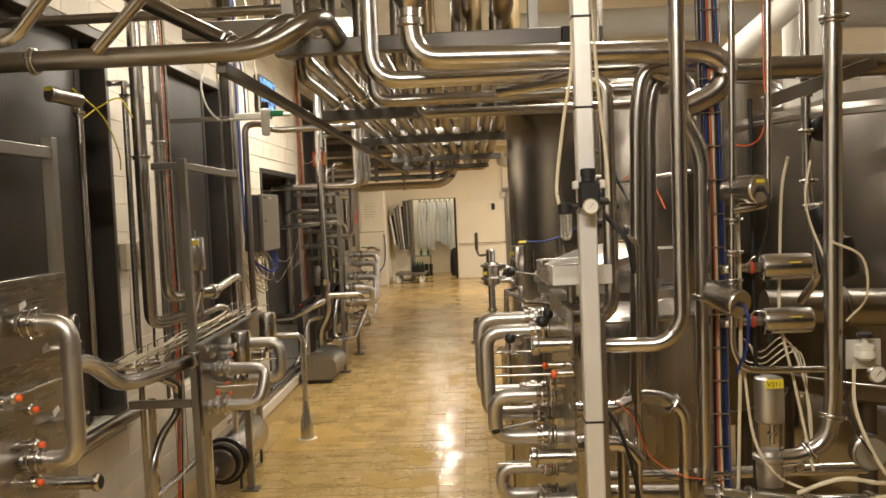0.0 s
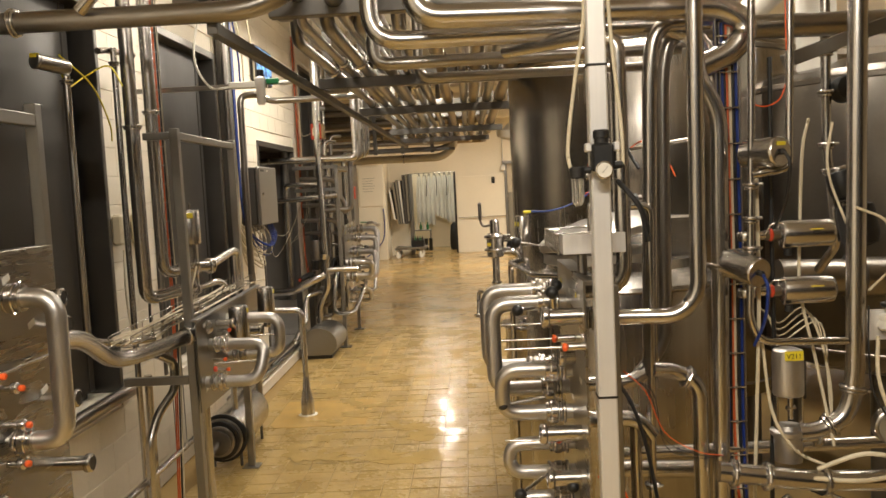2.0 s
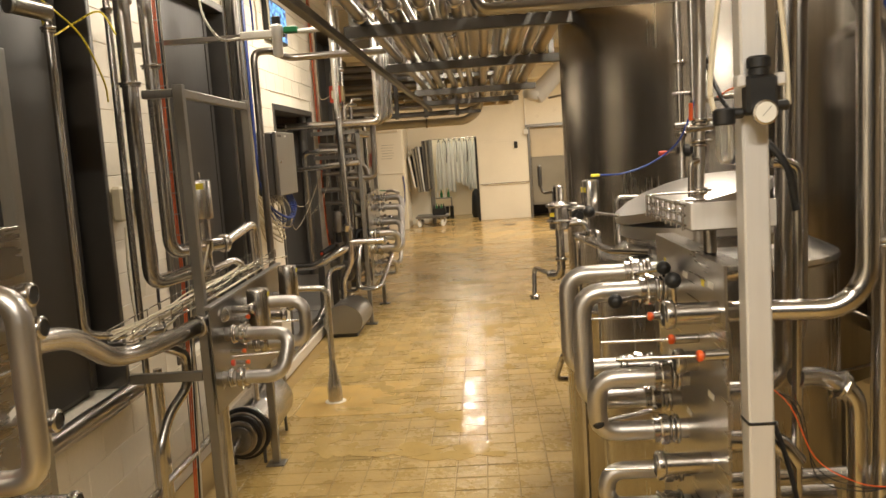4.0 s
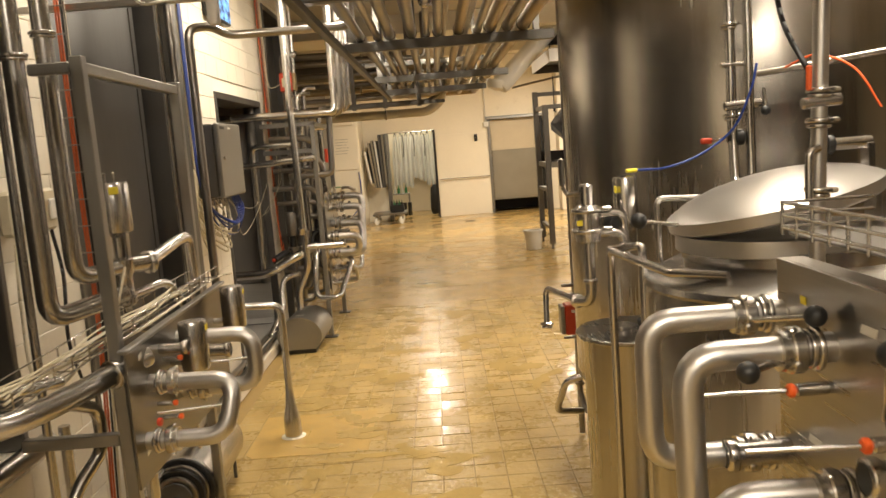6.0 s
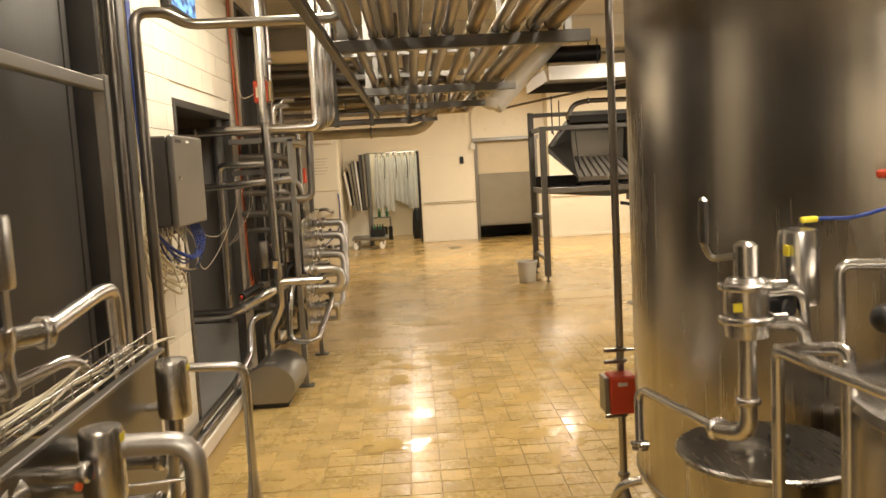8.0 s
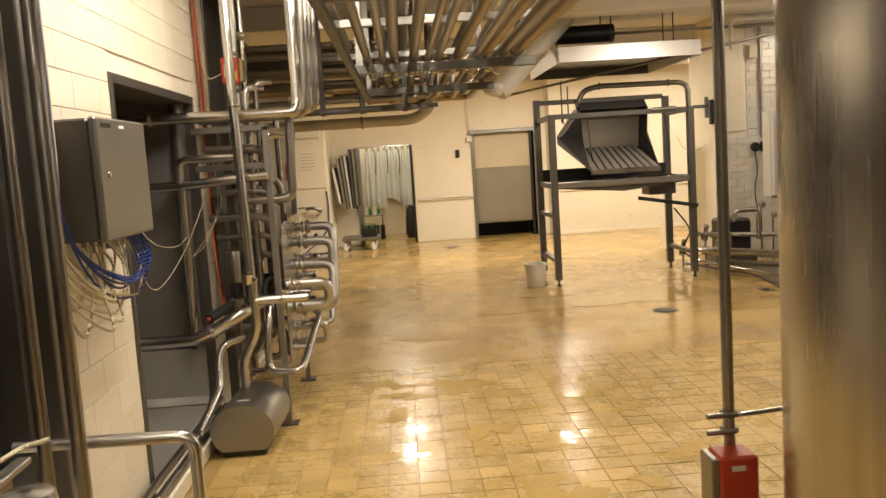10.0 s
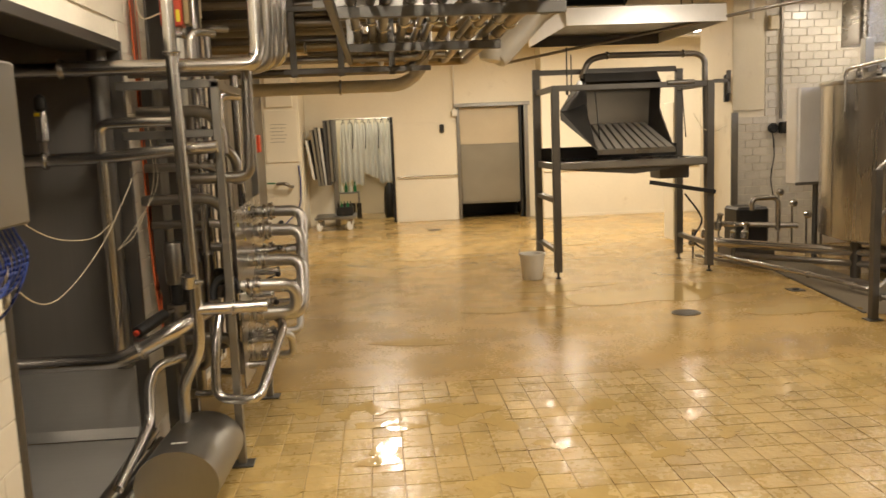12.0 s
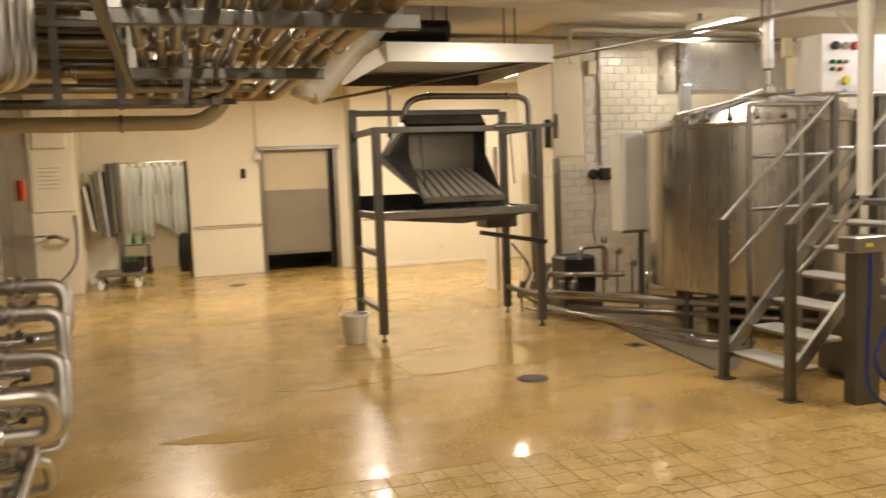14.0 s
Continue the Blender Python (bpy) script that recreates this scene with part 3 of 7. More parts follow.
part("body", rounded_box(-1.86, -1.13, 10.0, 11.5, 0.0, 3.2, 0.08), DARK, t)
t = empty("square_tank", "dark steel-clad tank over a bright steel bottom in a wall opening", "tank", "tanks behind the wall")
part("body", rounded_box(-1.86, -0.99, 9.41, 9.9, 0.53, 3.1, 0.05), DARK2, t)
part("rear_body", rounded_box(-1.88, -1.55, 7.2, 9.40, 0.53, 3.1, 0.06), DARK2, t)
part("edge_column", Geo().cyl((-1.03, 9.36, 0.53), (-1.03, 9.36, 2.12), 0.045, 20), DULL, t)
part("skirt", Geo().prism([(-1.86, 9.40, 0.52), (-1.86, 9.40, 0.20), (-1.86, 9.36, 0.155), (-1.86, 9.9, 0.155), (-1.86, 9.9, 0.52)], (0.86, 0, 0)), BRIGHT, t, "bright folded steel bottom")
part("pan", Geo().prism([(-1.86, 9.36, 0.15), (-1.86, 8.2, 0.05), (-1.86, 8.2, 0.0), (-1.86, 9.36, 0.0)], (0.86, 0, 0)), BRIGHT, t, "sloping steel drip pan")

# ---- overhead pipe bridge ----
bridge = empty("pipe_bridge", "hanging steel channel frame that carries the overhead pipes", "pipe rack")
for y, z, x0, x1 in ((3.62, 2.33, 0.22, 1.30), (5.3, 2.27, 0.10, 1.34), (7.02, 2.26, 0.10, 1.36), (9.5, 2.26, 0.10, 1.30), (11.12, 2.25, 0.10, 1.20)):
    # Dark DULL steel gives the channels their shade from below.
    part("channel", Geo().box(x0, x1, y - 0.025, y + 0.025, z - 0.03, z + 0.03, 0.004), DULL, bridge)
    part("hanger", Geo().box(x0 + 0.02, x0 + 0.07, y + 0.026, y + 0.066, z - 0.03, 3.4, 0.003), SATIN, bridge)
    part("hanger", Geo().box(x1 - 0.12, x1 - 0.08, y + 0.026, y + 0.066, z - 0.03, 3.4, 0.003), SATIN, bridge)
part("long_rail", Geo().beam((0.125, 3.22, 2.20), (0.125, 11.6, 2.20), 0.035, 0.04), DULL, bridge)
part("end_cap", Geo().box(1.30, 1.34, 3.59, 3.65, 2.30, 2.36, 0.002), BLACK, bridge)
rng = random.Random(11)
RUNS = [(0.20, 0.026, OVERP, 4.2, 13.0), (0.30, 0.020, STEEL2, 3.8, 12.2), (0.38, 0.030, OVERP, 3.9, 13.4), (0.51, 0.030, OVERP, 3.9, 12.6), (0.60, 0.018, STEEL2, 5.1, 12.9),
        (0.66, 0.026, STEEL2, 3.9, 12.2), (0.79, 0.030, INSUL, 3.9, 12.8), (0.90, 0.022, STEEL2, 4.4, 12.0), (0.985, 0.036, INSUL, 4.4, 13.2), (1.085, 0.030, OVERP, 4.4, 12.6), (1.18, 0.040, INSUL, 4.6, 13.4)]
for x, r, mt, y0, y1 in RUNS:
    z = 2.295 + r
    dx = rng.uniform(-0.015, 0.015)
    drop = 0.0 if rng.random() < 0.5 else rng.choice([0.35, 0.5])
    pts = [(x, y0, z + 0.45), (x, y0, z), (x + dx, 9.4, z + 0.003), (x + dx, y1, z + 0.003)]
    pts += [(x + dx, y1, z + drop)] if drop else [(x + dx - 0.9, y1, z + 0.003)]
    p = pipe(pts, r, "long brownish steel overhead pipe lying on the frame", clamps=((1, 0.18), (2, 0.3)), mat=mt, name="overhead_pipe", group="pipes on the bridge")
    for y in (7.02, 9.5, 11.12):
        part("saddle", Geo().ring((x + dx * 0.5, y, z), (0, 1, 0), r * 1.02, 0.02, 0.005), OVERP, p)
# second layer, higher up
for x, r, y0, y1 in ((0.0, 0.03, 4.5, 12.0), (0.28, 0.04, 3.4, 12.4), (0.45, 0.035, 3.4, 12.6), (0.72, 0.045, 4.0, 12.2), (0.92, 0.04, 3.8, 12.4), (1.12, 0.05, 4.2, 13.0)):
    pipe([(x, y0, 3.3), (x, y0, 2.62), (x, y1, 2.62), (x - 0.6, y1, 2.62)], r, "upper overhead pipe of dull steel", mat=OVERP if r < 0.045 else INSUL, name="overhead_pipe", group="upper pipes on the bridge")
for y in (7.0, 9.45, 11.1):
    part("upper_channel", Geo().box(-0.1, 1.3, y, y + 0.05, 2.53, 2.58, 0.003), SATIN, bridge)
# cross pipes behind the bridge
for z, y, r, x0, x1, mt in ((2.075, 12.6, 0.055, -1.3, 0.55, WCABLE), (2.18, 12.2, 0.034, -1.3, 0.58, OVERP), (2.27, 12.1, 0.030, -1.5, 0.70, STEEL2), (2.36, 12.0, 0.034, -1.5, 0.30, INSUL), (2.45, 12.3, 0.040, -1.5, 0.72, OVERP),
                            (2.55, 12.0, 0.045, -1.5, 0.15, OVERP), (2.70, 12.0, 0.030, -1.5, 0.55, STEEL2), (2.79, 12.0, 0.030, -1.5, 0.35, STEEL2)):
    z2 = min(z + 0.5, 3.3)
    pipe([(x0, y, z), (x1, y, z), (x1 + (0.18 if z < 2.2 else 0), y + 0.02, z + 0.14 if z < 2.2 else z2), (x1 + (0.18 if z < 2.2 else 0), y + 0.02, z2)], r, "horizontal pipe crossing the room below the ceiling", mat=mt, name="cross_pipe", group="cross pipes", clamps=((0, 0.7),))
g = Geo()
for x in (-0.35, 0.02, 0.42):
    g.box(x, x + 0.05, 11.85, 11.9, 2.12, 3.4, 0.003)
g.box(-0.4, 0.75, 11.84, 11.85, 2.62, 2.66, 0.002).box(-0.4, 0.75, 11.84, 11.85, 2.14, 2.18, 0.002)
solid("pipe_hanger_frame", g, DULL, "dull steel hanger frame for the cross pipes", "pipe rack")
solid("duct_drum", Geo().cyl((-1.2, 12.9, 2.75), (0.1, 12.9, 2.75), 0.19, 28, 0.02), DULL, "dark round duct above the cross pipes", "duct")

# ---- thick pipes crossing over the aisle near the start ----
Y = 3.2
pipe([(-0.92, Y, 2.245), (0.28, Y, 2.245), (0.46, Y + 0.02, 2.36), (0.46, Y + 0.9, 2.36)], 0.034, "thick steel pipe crossing above the aisle", 0.10, ((0, 0.35),), STEEL2)
pipe([(-0.92, Y + 0.12, 2.27), (0.17, Y + 0.12, 2.27), (0.33, Y + 0.14, 2.38), (0.33, Y + 1.0, 2.38)], 0.030, "steel pipe crossing above the aisle", 0.09, (), STEEL2)
pipe([(-0.95, Y - 0.12, 2.29), (-0.50, Y - 0.12, 2.29), (-0.30, Y - 0.12, 2.52), (-0.30, Y - 0.12, 3.4)], 0.022, "steel pipe rising to the ceiling in a slant", 0.05)
pipe([(-0.26, Y - 0.06, 2.255), (-0.05, Y - 0.06, 2.47), (-0.05, Y - 0.06, 3.4)], 0.020, "slanting steel pipe joined to the thick pipe", 0.05)
pipe([(-0.45, Y + 0.35, 2.62), (0.14, Y + 0.2, 2.30)], 0.028, "slanting steel brace pipe with a flange", 0.05, ((0, 0.93),), STEEL2)
pipe([(-0.96, Y + 0.5, 2.50), (0.3, Y + 0.5, 2.50)], 0.020, "steel pipe crossing above the aisle", mat=STEEL2)
solid("overhead_channel", Geo().box(-0.35, 0.30, 4.25, 4.31, 2.52, 2.60, 0.004), SATIN, "steel channel across the aisle", "channel")
pipe([(0.62, Y + 0.05, 3.4), (0.62, Y + 0.05, 2.135), (1.52, Y + 0.05, 2.135), (1.66, Y + 0.05, 2.10), (1.70, Y + 0.05, 1.96)], 0.030, "steel pipe coming down and turning along the frame", 0.10, ((1, 0.75),))
p = pipe([(0.765, Y - 0.05, 3.4), (0.765, Y - 0.05, 2.185), (1.695, Y - 0.05, 2.165), (1.775, Y - 0.05, 2.11), (1.735, Y - 0.05, 2.035), (1.63, Y - 0.05, 1.99)], 0.038, "steel pipe coming down from a valve and turning along the frame", 0.09)
part("valve_body", Geo().lathe((0.765, Y - 0.05, 2.28), (0, 0, 1), [(0.035, 0), (0.045, 0.01), (0.045, 0.03), (0.032, 0.04), (0.04, 0.07), (0.062, 0.1), (0.062, 0.16), (0.045, 0.2), (0.045, 0.3)], 20), STEEL, p)
pipe([(0.60, Y + 0.30, 3.4), (0.60, Y + 0.30, 2.10), (1.66, Y + 0.30, 2.10)], 0.022, "steel pipe along the frame", mat=STEEL2)
pipe([(0.75, Y + 0.42, 3.4), (0.75, Y + 0.42, 2.06), (1.60, Y + 0.42, 2.06)], 0.018, "steel pipe along the frame", mat=STEEL2)
pipe([(1.60, Y + 0.2, 2.145), (2.75, Y + 0.2, 2.13), (2.75, Y + 0.2, 3.4)], 0.040, "thick dark steel pipe behind the uprights", mat=STEEL2)
pipe([(1.25, 6.4, 2.95), (4.2, 6.4, 2.95)], 0.11, "large white insulated duct below the ceiling", mat=WPLAST, name="duct", cat="duct")
pipe([(2.12, 4.56, 2.29), (2.62, 4.62, 2.70), (2.95, 4.62, 2.95), (2.95, 4.62, 3.4)], 0.064, "white slanting insulated duct", mat=WPLAST, name="duct", cat="duct")
pipe([(2.64, 4.75, 2.10), (2.64, 4.75, 3.4)], 0.092, "wide pale stack rising from the tank", mat=WPLAST, name="vent_pipe", cat="pipe", seg=24)

# ---- big upright tanks ----
def upright_tank(cx, cy, r, z0, z1, label, TANK=TANK):
    t = empty("upright_tank", label, "tank", "upright tanks")
    part("shell", Geo().lathe((cx, cy, 0), (0, 0, 1), [(r * 0.35, z0 - 0.14), (r * 0.8, z0 - 0.07), (r * 0.95, z0 - 0.02), (r, z0 + 0.06), (r, z1 - 0.05), (r * 0.985, z1 - 0.015), (r * 0.94, z1)], 96), TANK, t)
    part("seam", Geo().lathe((cx, cy, 0), (0, 0, 1), [(r, z0 + 0.055), (r + 0.003, z0 + 0.058), (r + 0.003, z0 + 0.066), (r, z0 + 0.069)], 96), STEEL2, t)
    part("seam", Geo().lathe((cx, cy, 0), (0, 0, 1), [(r, z1 - 0.075), (r + 0.006, z1 - 0.07), (r + 0.006, z1 - 0.05), (r, z1 - 0.045)], 96), STEEL2, t)
    part("top", Geo().lathe((cx, cy, 0), (0, 0, 1), [(r * 0.94, z1), (r * 0.7, z1 + 0.06), (r * 0.3, z1 + 0.11), (0.12, z1 + 0.12), (0.12, z1 + 0.2), (0.1, z1 + 0.21)], 48), TANK, t)
    for k in range(4):
        a = radians(45 + 90 * k)
        x, y = cx + math.cos(a) * r * 0.78, cy + math.sin(a) * r * 0.78
        part("leg", Geo().cyl((x, y, 0), (x, y, z0 + 0.02), 0.045, 16), DULL, t)
    return t


upright_tank(1.971, 5.541, 0.80, 0.52, 2.36, "tall brushed stainless storage tank beside the aisle")
# The second tank takes the darkened panel steel instead of TANK.
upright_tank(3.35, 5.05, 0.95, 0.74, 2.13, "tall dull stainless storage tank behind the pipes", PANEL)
upright_tank(3.75, 7.1, 0.9, 0.45, 2.3, "tall brushed stainless storage tank")

# ---- domed kettle ----
kx, ky = 1.535, 4.08
k = empty("domed_kettle", "small stainless kettle with a hinged domed lid", "kettle")
part("body", Geo().lathe((kx, ky, 0), (0, 0, 1), [(0.30, 0.10), (0.38, 0.16), (0.40, 0.22), (0.40, 1.20), (0.395, 1.225)], 64), TANK, k)
part("shoulder", Geo().lathe((kx, ky, 0), (0, 0, 1), [(0.395, 1.225), (0.405, 1.235), (0.40, 1.25), (0.33, 1.285), (0.30, 1.30), (0.30, 1.335)], 64), STEEL, k)
LX, LY = kx - 0.04, ky - 0.02
part("neck", Geo().lathe((LX - 0.02, LY, 1.322), (0, 0, 1), [(0.25, 0), (0.262, 0.004), (0.262, 0.044), (0.252, 0.048)], 64), BEND, k)
lid = part("lid", Geo().lathe((LX - 0.03, LY, 1.418), (-0.195, 0.02, 0.98), [(0.262, 0), (0.270, 0.006), (0.270, 0.034), (0.262, 0.040), (0.22, 0.062), (0.16, 0.080), (0.09, 0.092), (0.0001, 0.097)], 64, split=50), BEND, k, "polished domed lid propped slightly open")
ball_handle(lid, (LX - 0.27, LY - 0.04, 1.395), (LX - 0.385, LY - 0.06, 1.418), 0.021)
part("hinge", Geo().box(LX + 0.22, LX + 0.33, LY - 0.04, LY + 0.04, 1.33, 1.50, 0.01), STEEL, k)
for a in (30, 150, 270):
    x, y = kx + 0.3 * math.cos(radians(a)), ky + 0.3 * math.sin(radians(a))
    part("leg", Geo().cyl((x, y, 0), (x, y, 0.2), 0.03, 14), SATIN, k)
# rail round the kettle
pipe([(1.085, 4.322, 0.0), (1.085, 4.322, 1.305), (1.16, 3.96, 1.288), (1.27, 3.86, 1.288)], 0.012, "thin steel guard rail beside the kettle", 0.02, name="guard_rail", cat="rail")
pipe([(1.085, 4.322, 1.306), (1.15, 4.20, 1.33), (1.15, 4.20, 0.0)], 0.012, "thin steel guard rail round the kettle", 0.02, name="guard_rail", cat="rail")

# ---- small round tank with a flat lid ----
s = empty("balance_tank", "small round stainless tank with a flat lid", "tank")
sx, sy = 1.25, 4.76
part("body", Geo().lathe((sx, sy, 0), (0, 0, 1), [(0.17, 0.0), (0.185, 0.01), (0.185, 0.93), (0.19, 0.945)], 48), TANK, s)
part("lid", Geo().lathe((sx, sy, 0.945), (0, 0, 1), [(0.205, 0), (0.21, 0.004), (0.21, 0.012), (0.205, 0.016), (0.05, 0.024), (0.03, 0.024)], 48), PLATE, s, "flat brushed lid")
part("socket", Geo().lathe((sx - 0.05, sy - 0.02, 0.965), (0, 0, 1), [(0.040, 0), (0.045, 0.004), (0.045, 0.018), (0.030, 0.022), (0.028, 0.010), (0.0001, 0.010)], 24), STEEL, s)
part("clip", Geo().box(sx + 0.01, sx + 0.05, sy - 0.02, sy + 0.02, 0.966, 0.995, 0.006), BLACK, s, "black lid clip")

# ---- sampling valve between the tanks ----
v = empty("hand_valve", "upright stainless hand valve with clamp rings and a cranked lever", "valve")
vx, vy = 1.018, 4.29
part("body", Geo().lathe((vx, vy, 1.335), (0, 0, 1), [(0.018, 0), (0.036, 0.006), (0.038, 0.03), (0.038, 0.1), (0.03, 0.11), (0.021, 0.112), (0.021, 0.165), (0.012, 0.172)], 24), STEEL, v)
for z in (1.372, 1.43):
    part("clamp_ring", Geo().ring((vx, vy, z), (0, 0, 1), 0.038, 0.014, 0.010, 24).box(vx + 0.042, vx + 0.07, vy - 0.012, vy + 0.012, z - 0.008, z + 0.008, 0.003), STEEL, v)
part("yellow_tag", Geo().box(vx - 0.036, vx - 0.02, vy - 0.034, vy - 0.030, 1.39, 1.405, 0.001), YELLOW, v)
part("stem", Geo().tube([(vx, vy, 1.34), (vx, vy, 1.165), (vx - 0.03, vy + 0.06, 1.155)], 0.016, 0.03, 14).ring((vx, vy, 1.225), (0, 0, 1), 0.016, 0.014, 0.006, 16), STEEL, v)
part("lever", Geo().tube([(vx, vy, 1.485), (vx - 0.05, vy + 0.03, 1.475), (vx - 0.062, vy + 0.03, 1.50)], 0.006, 0.012, 8).box(vx - 0.07, vx - 0.054, vy + 0.02, vy + 0.04, 1.50, 1.585, 0.006), STEEL2, v)
pipe([(vx - 0.028, vy + 0.055, 1.155), (0.945, 4.70, 1.135), (0.937, 4.72, 1.12), (0.932, 4.70, 1.01)], 0.010, "thin steel drain pipe reaching past the small tank", 0.015, ((0, 0.04), (2, 0.97)))
pipe([(1.20, 5.70, 0.52), (1.13, 5.72, 0.50), (1.085, 5.80, 0.33), (1.22, 5.86, 0.30)], 0.016, "bent steel drain pipe below the tank", 0.04)
a = empty("pneumatic_actuator", "short stainless cylinder actuator with a yellow air fitting", "actuator")
part("cylinder", Geo().lathe((1.150, 4.375, 1.372), (0, 0, 1), [(0.015, 0), (0.034, 0.004), (0.036, 0.012), (0.036, 0.135), (0.033, 0.142), (0.012, 0.146)], 28), STEEL, a)
part("fitting", Geo().cyl((1.155, 4.375, 1.530), (1.19, 4.385, 1.530), 0.006, 10), YELLOW, a)
part("yellow_tag", Geo().box(1.112, 1.116, 4.335, 4.355, 1.47, 1.49, 0.001), YELLOW, a)
part("outlet", Geo().tube([(1.04, 4.29, 1.415), (1.125, 4.31, 1.415), (1.135, 4.32, 1.30)], 0.011, 0.03, 12).tube([(1.05, 4.29, 1.36), (1.115, 4.29, 1.362), (1.128, 4.30, 1.29)], 0.013, 0.03, 12), STEEL, a)
part("cap", Geo().cyl((1.085, 4.33, 1.385), (1.10, 4.30, 1.383), 0.020, 14), BLACK, a)
cable([(1.19, 4.385, 1.530), (1.28, 4.40, 1.53), (1.39, 4.42, 1.56), (1.50, 4.44, 1.63), (1.56, 4.45, 1.74), (1.585, 4.46, 1.82)], 0.004, BLUE, "blue air hose arching to the tank pipes", 6, "air_hose")
# pipe column with clamps in front of the big tank
c = pipe([(1.555, 4.60, 3.3), (1.555, 4.60, 1.62), (1.545, 4.56, 1.46), (1.535, 4.52, 1.44), (1.535, 4.50, 1.30)], 0.016, "slim steel pipe column with clamp valves in front of the tank", 0.04, ((0, 0.25), (0, 0.62), (0, 0.80), (0, 0.97)))
part("crosspiece", Geo().cyl((1.525, 4.585, 1.70), (1.645, 4.585, 1.705), 0.015, 12), STEEL, c)
part("crosspiece", Geo().cyl((1.52, 4.59, 1.83), (1.61, 4.59, 1.83), 0.008, 10), STEEL, c)
ball_handle(c, (1.648, 4.575, 1.75), (1.651, 4.57, 1.69), 0.016)
part("lever_stem", Geo().cyl((1.52, 4.706, 1.593), (1.548, 4.61, 1.60), 0.005, 8), STEEL, c)
part("red_lever", Geo().box(1.485, 1.525, 4.70, 4.715, 1.583, 1.603, 0.005), REDP, c, "small red lever")
part("valve", Geo().lathe((1.535, 4.60, 1.60), (1, -0.1, 0), [(0.012, 0), (0.022, 0.008), (0.012, 0.02), (0.026, 0.03), (0.026, 0.05), (0.012, 0.06)], 16), BLACKM, c)
pipe([(1.605, 4.58, 3.3), (1.605, 4.58, 1.46), (1.575, 4.55, 1.43)], 0.014, "slim steel pipe beside the column", mat=STEEL)
pipe([(1.60, 4.50, 1.79), (1.72, 4.42, 1.80), (1.95, 4.30, 1.825)], 0.010, "slim steel branch pipe", 0.05, (), STEEL2)
pipe([(1.52, 4.45, 1.42), (1.27, 4.44, 1.435), (1.26, 4.44, 1.42), (1.26, 4.44, 1.22)], 0.011, "slim steel rail behind the kettle", 0.02)
cable([(1.56, 4.30, 2.5), (1.565, 4.26, 2.0), (1.59, 4.16, 1.80), (1.62, 4.06, 1.70)], 0.008, BLACK, "black hose hanging to the kettle lid")

# ---- thin upright with the red valve box ----
p = pipe([(1.287, 6.32, 0.02), (1.287, 6.32, 3.4)], 0.0165, "thin steel upright pipe carrying a red valve box", mat=STEEL2, seg=14)
part("valve_box", Geo().box(1.212, 1.325, 6.20, 6.305, 0.600, 0.760, 0.008), REDP, p, "red valve box with a steel side")
part("box_side", Geo().box(1.190, 1.212, 6.205, 6.30, 0.605, 0.755, 0.004), SATIN, p)
part("label", Geo().box(1.245, 1.285, 6.196, 6.1995, 0.72, 0.735, 0.0005), WPLAST, p)
for z in (0.80, 0.565, 0.85):
    part("union", Geo().ring((1.287, 6.32, z), (0, 0, 1), 0.017, 0.018, 0.010).cyl((1.212, 6.30, z), (1.287, 6.30, z), 0.009, 8), STEEL2, p)
part("side_pipe", Geo().tube([(1.29, 6.32, 0.84), (1.62, 6.30, 0.87)], 0.008, 0.02, 8), STEEL, p)
part("foot", Geo().tube([(1.287, 6.32, 0.25), (1.30, 6.27, 0.16), (1.42, 6.07, 0.16)], 0.017, 0.04, 12).ring((1.287, 6.32, 0.3), (0, 0, 1), 0.017, 0.02, 0.008), STEEL2, p)

# ---- swing-bend panels (manifolds) ----
def stub(parent, x0, y, z, x1, r=0.024, open_end=True, cap=None):
    """A pipe port standing out of a panel along x."""
    d = 1 if x1 > x0 else -1
    part("port", Geo().tube([(x0, y, z), (x1, y, z)], r, 0.01, 16, not open_end), STEEL, parent)
    part("port_ring", Geo().ring((x1 - d * 0.012, y, z), (d, 0, 0), r, 0.022, 0.007, 18), STEEL, parent)
    if open_end:
        # Black disc paints the shade inside the pipe end.
        part("port_bore", Geo().cyl((x1 - d * 0.006, y, z), (x1 - d * 0.002, y, z), r * 0.97, 16, 0.0005), BLACK, parent, "dark open bore")
    if cap:
        part("sensor_cap", Geo().cyl((x1, y, z), (x1 + d * 0.014, y, z), r * 1.02, 16), cap, parent, "orange plastic cap")


def swing_bend(parent, x0, x1, y, za, zb, r=0.026, dy=0.0, slant=0.0, couple=True):
    """A U-bend that joins two ports of a panel."""
    g = Geo().tube([(x0, y, za), (x1, y + dy * 0.3, za), (x1 + slant, y + dy, zb), (x0, y + dy, zb)], r, r * 2.3, 16)
    b = part("swing_bend", g, BEND, parent, "bright U-shaped swing bend")
    d = (1 if x1 > x0 else -1, 0, 0)
    if couple:
        for z, yy in ((za, y), (zb, y + dy)):
            coupling(b, (x0 + (x1 - x0) * 0.30, yy, z), d, r)
            clamp(b, (x0 + (x1 - x0) * 0.12, yy, z), d, r)


def tag(parent, p, u, v, mat=None, rows=0):
    p, u, v = Vector(p), Vector(u), Vector(v)
    n = u.cross(v).normalized() * 0.001
    t = part("sticker", Geo().prism([p, p + u, p + u + v, p + v], n), mat or WPLAST, parent)
    if rows:
        bars(t, p + n * 1.2, u, v, rows)


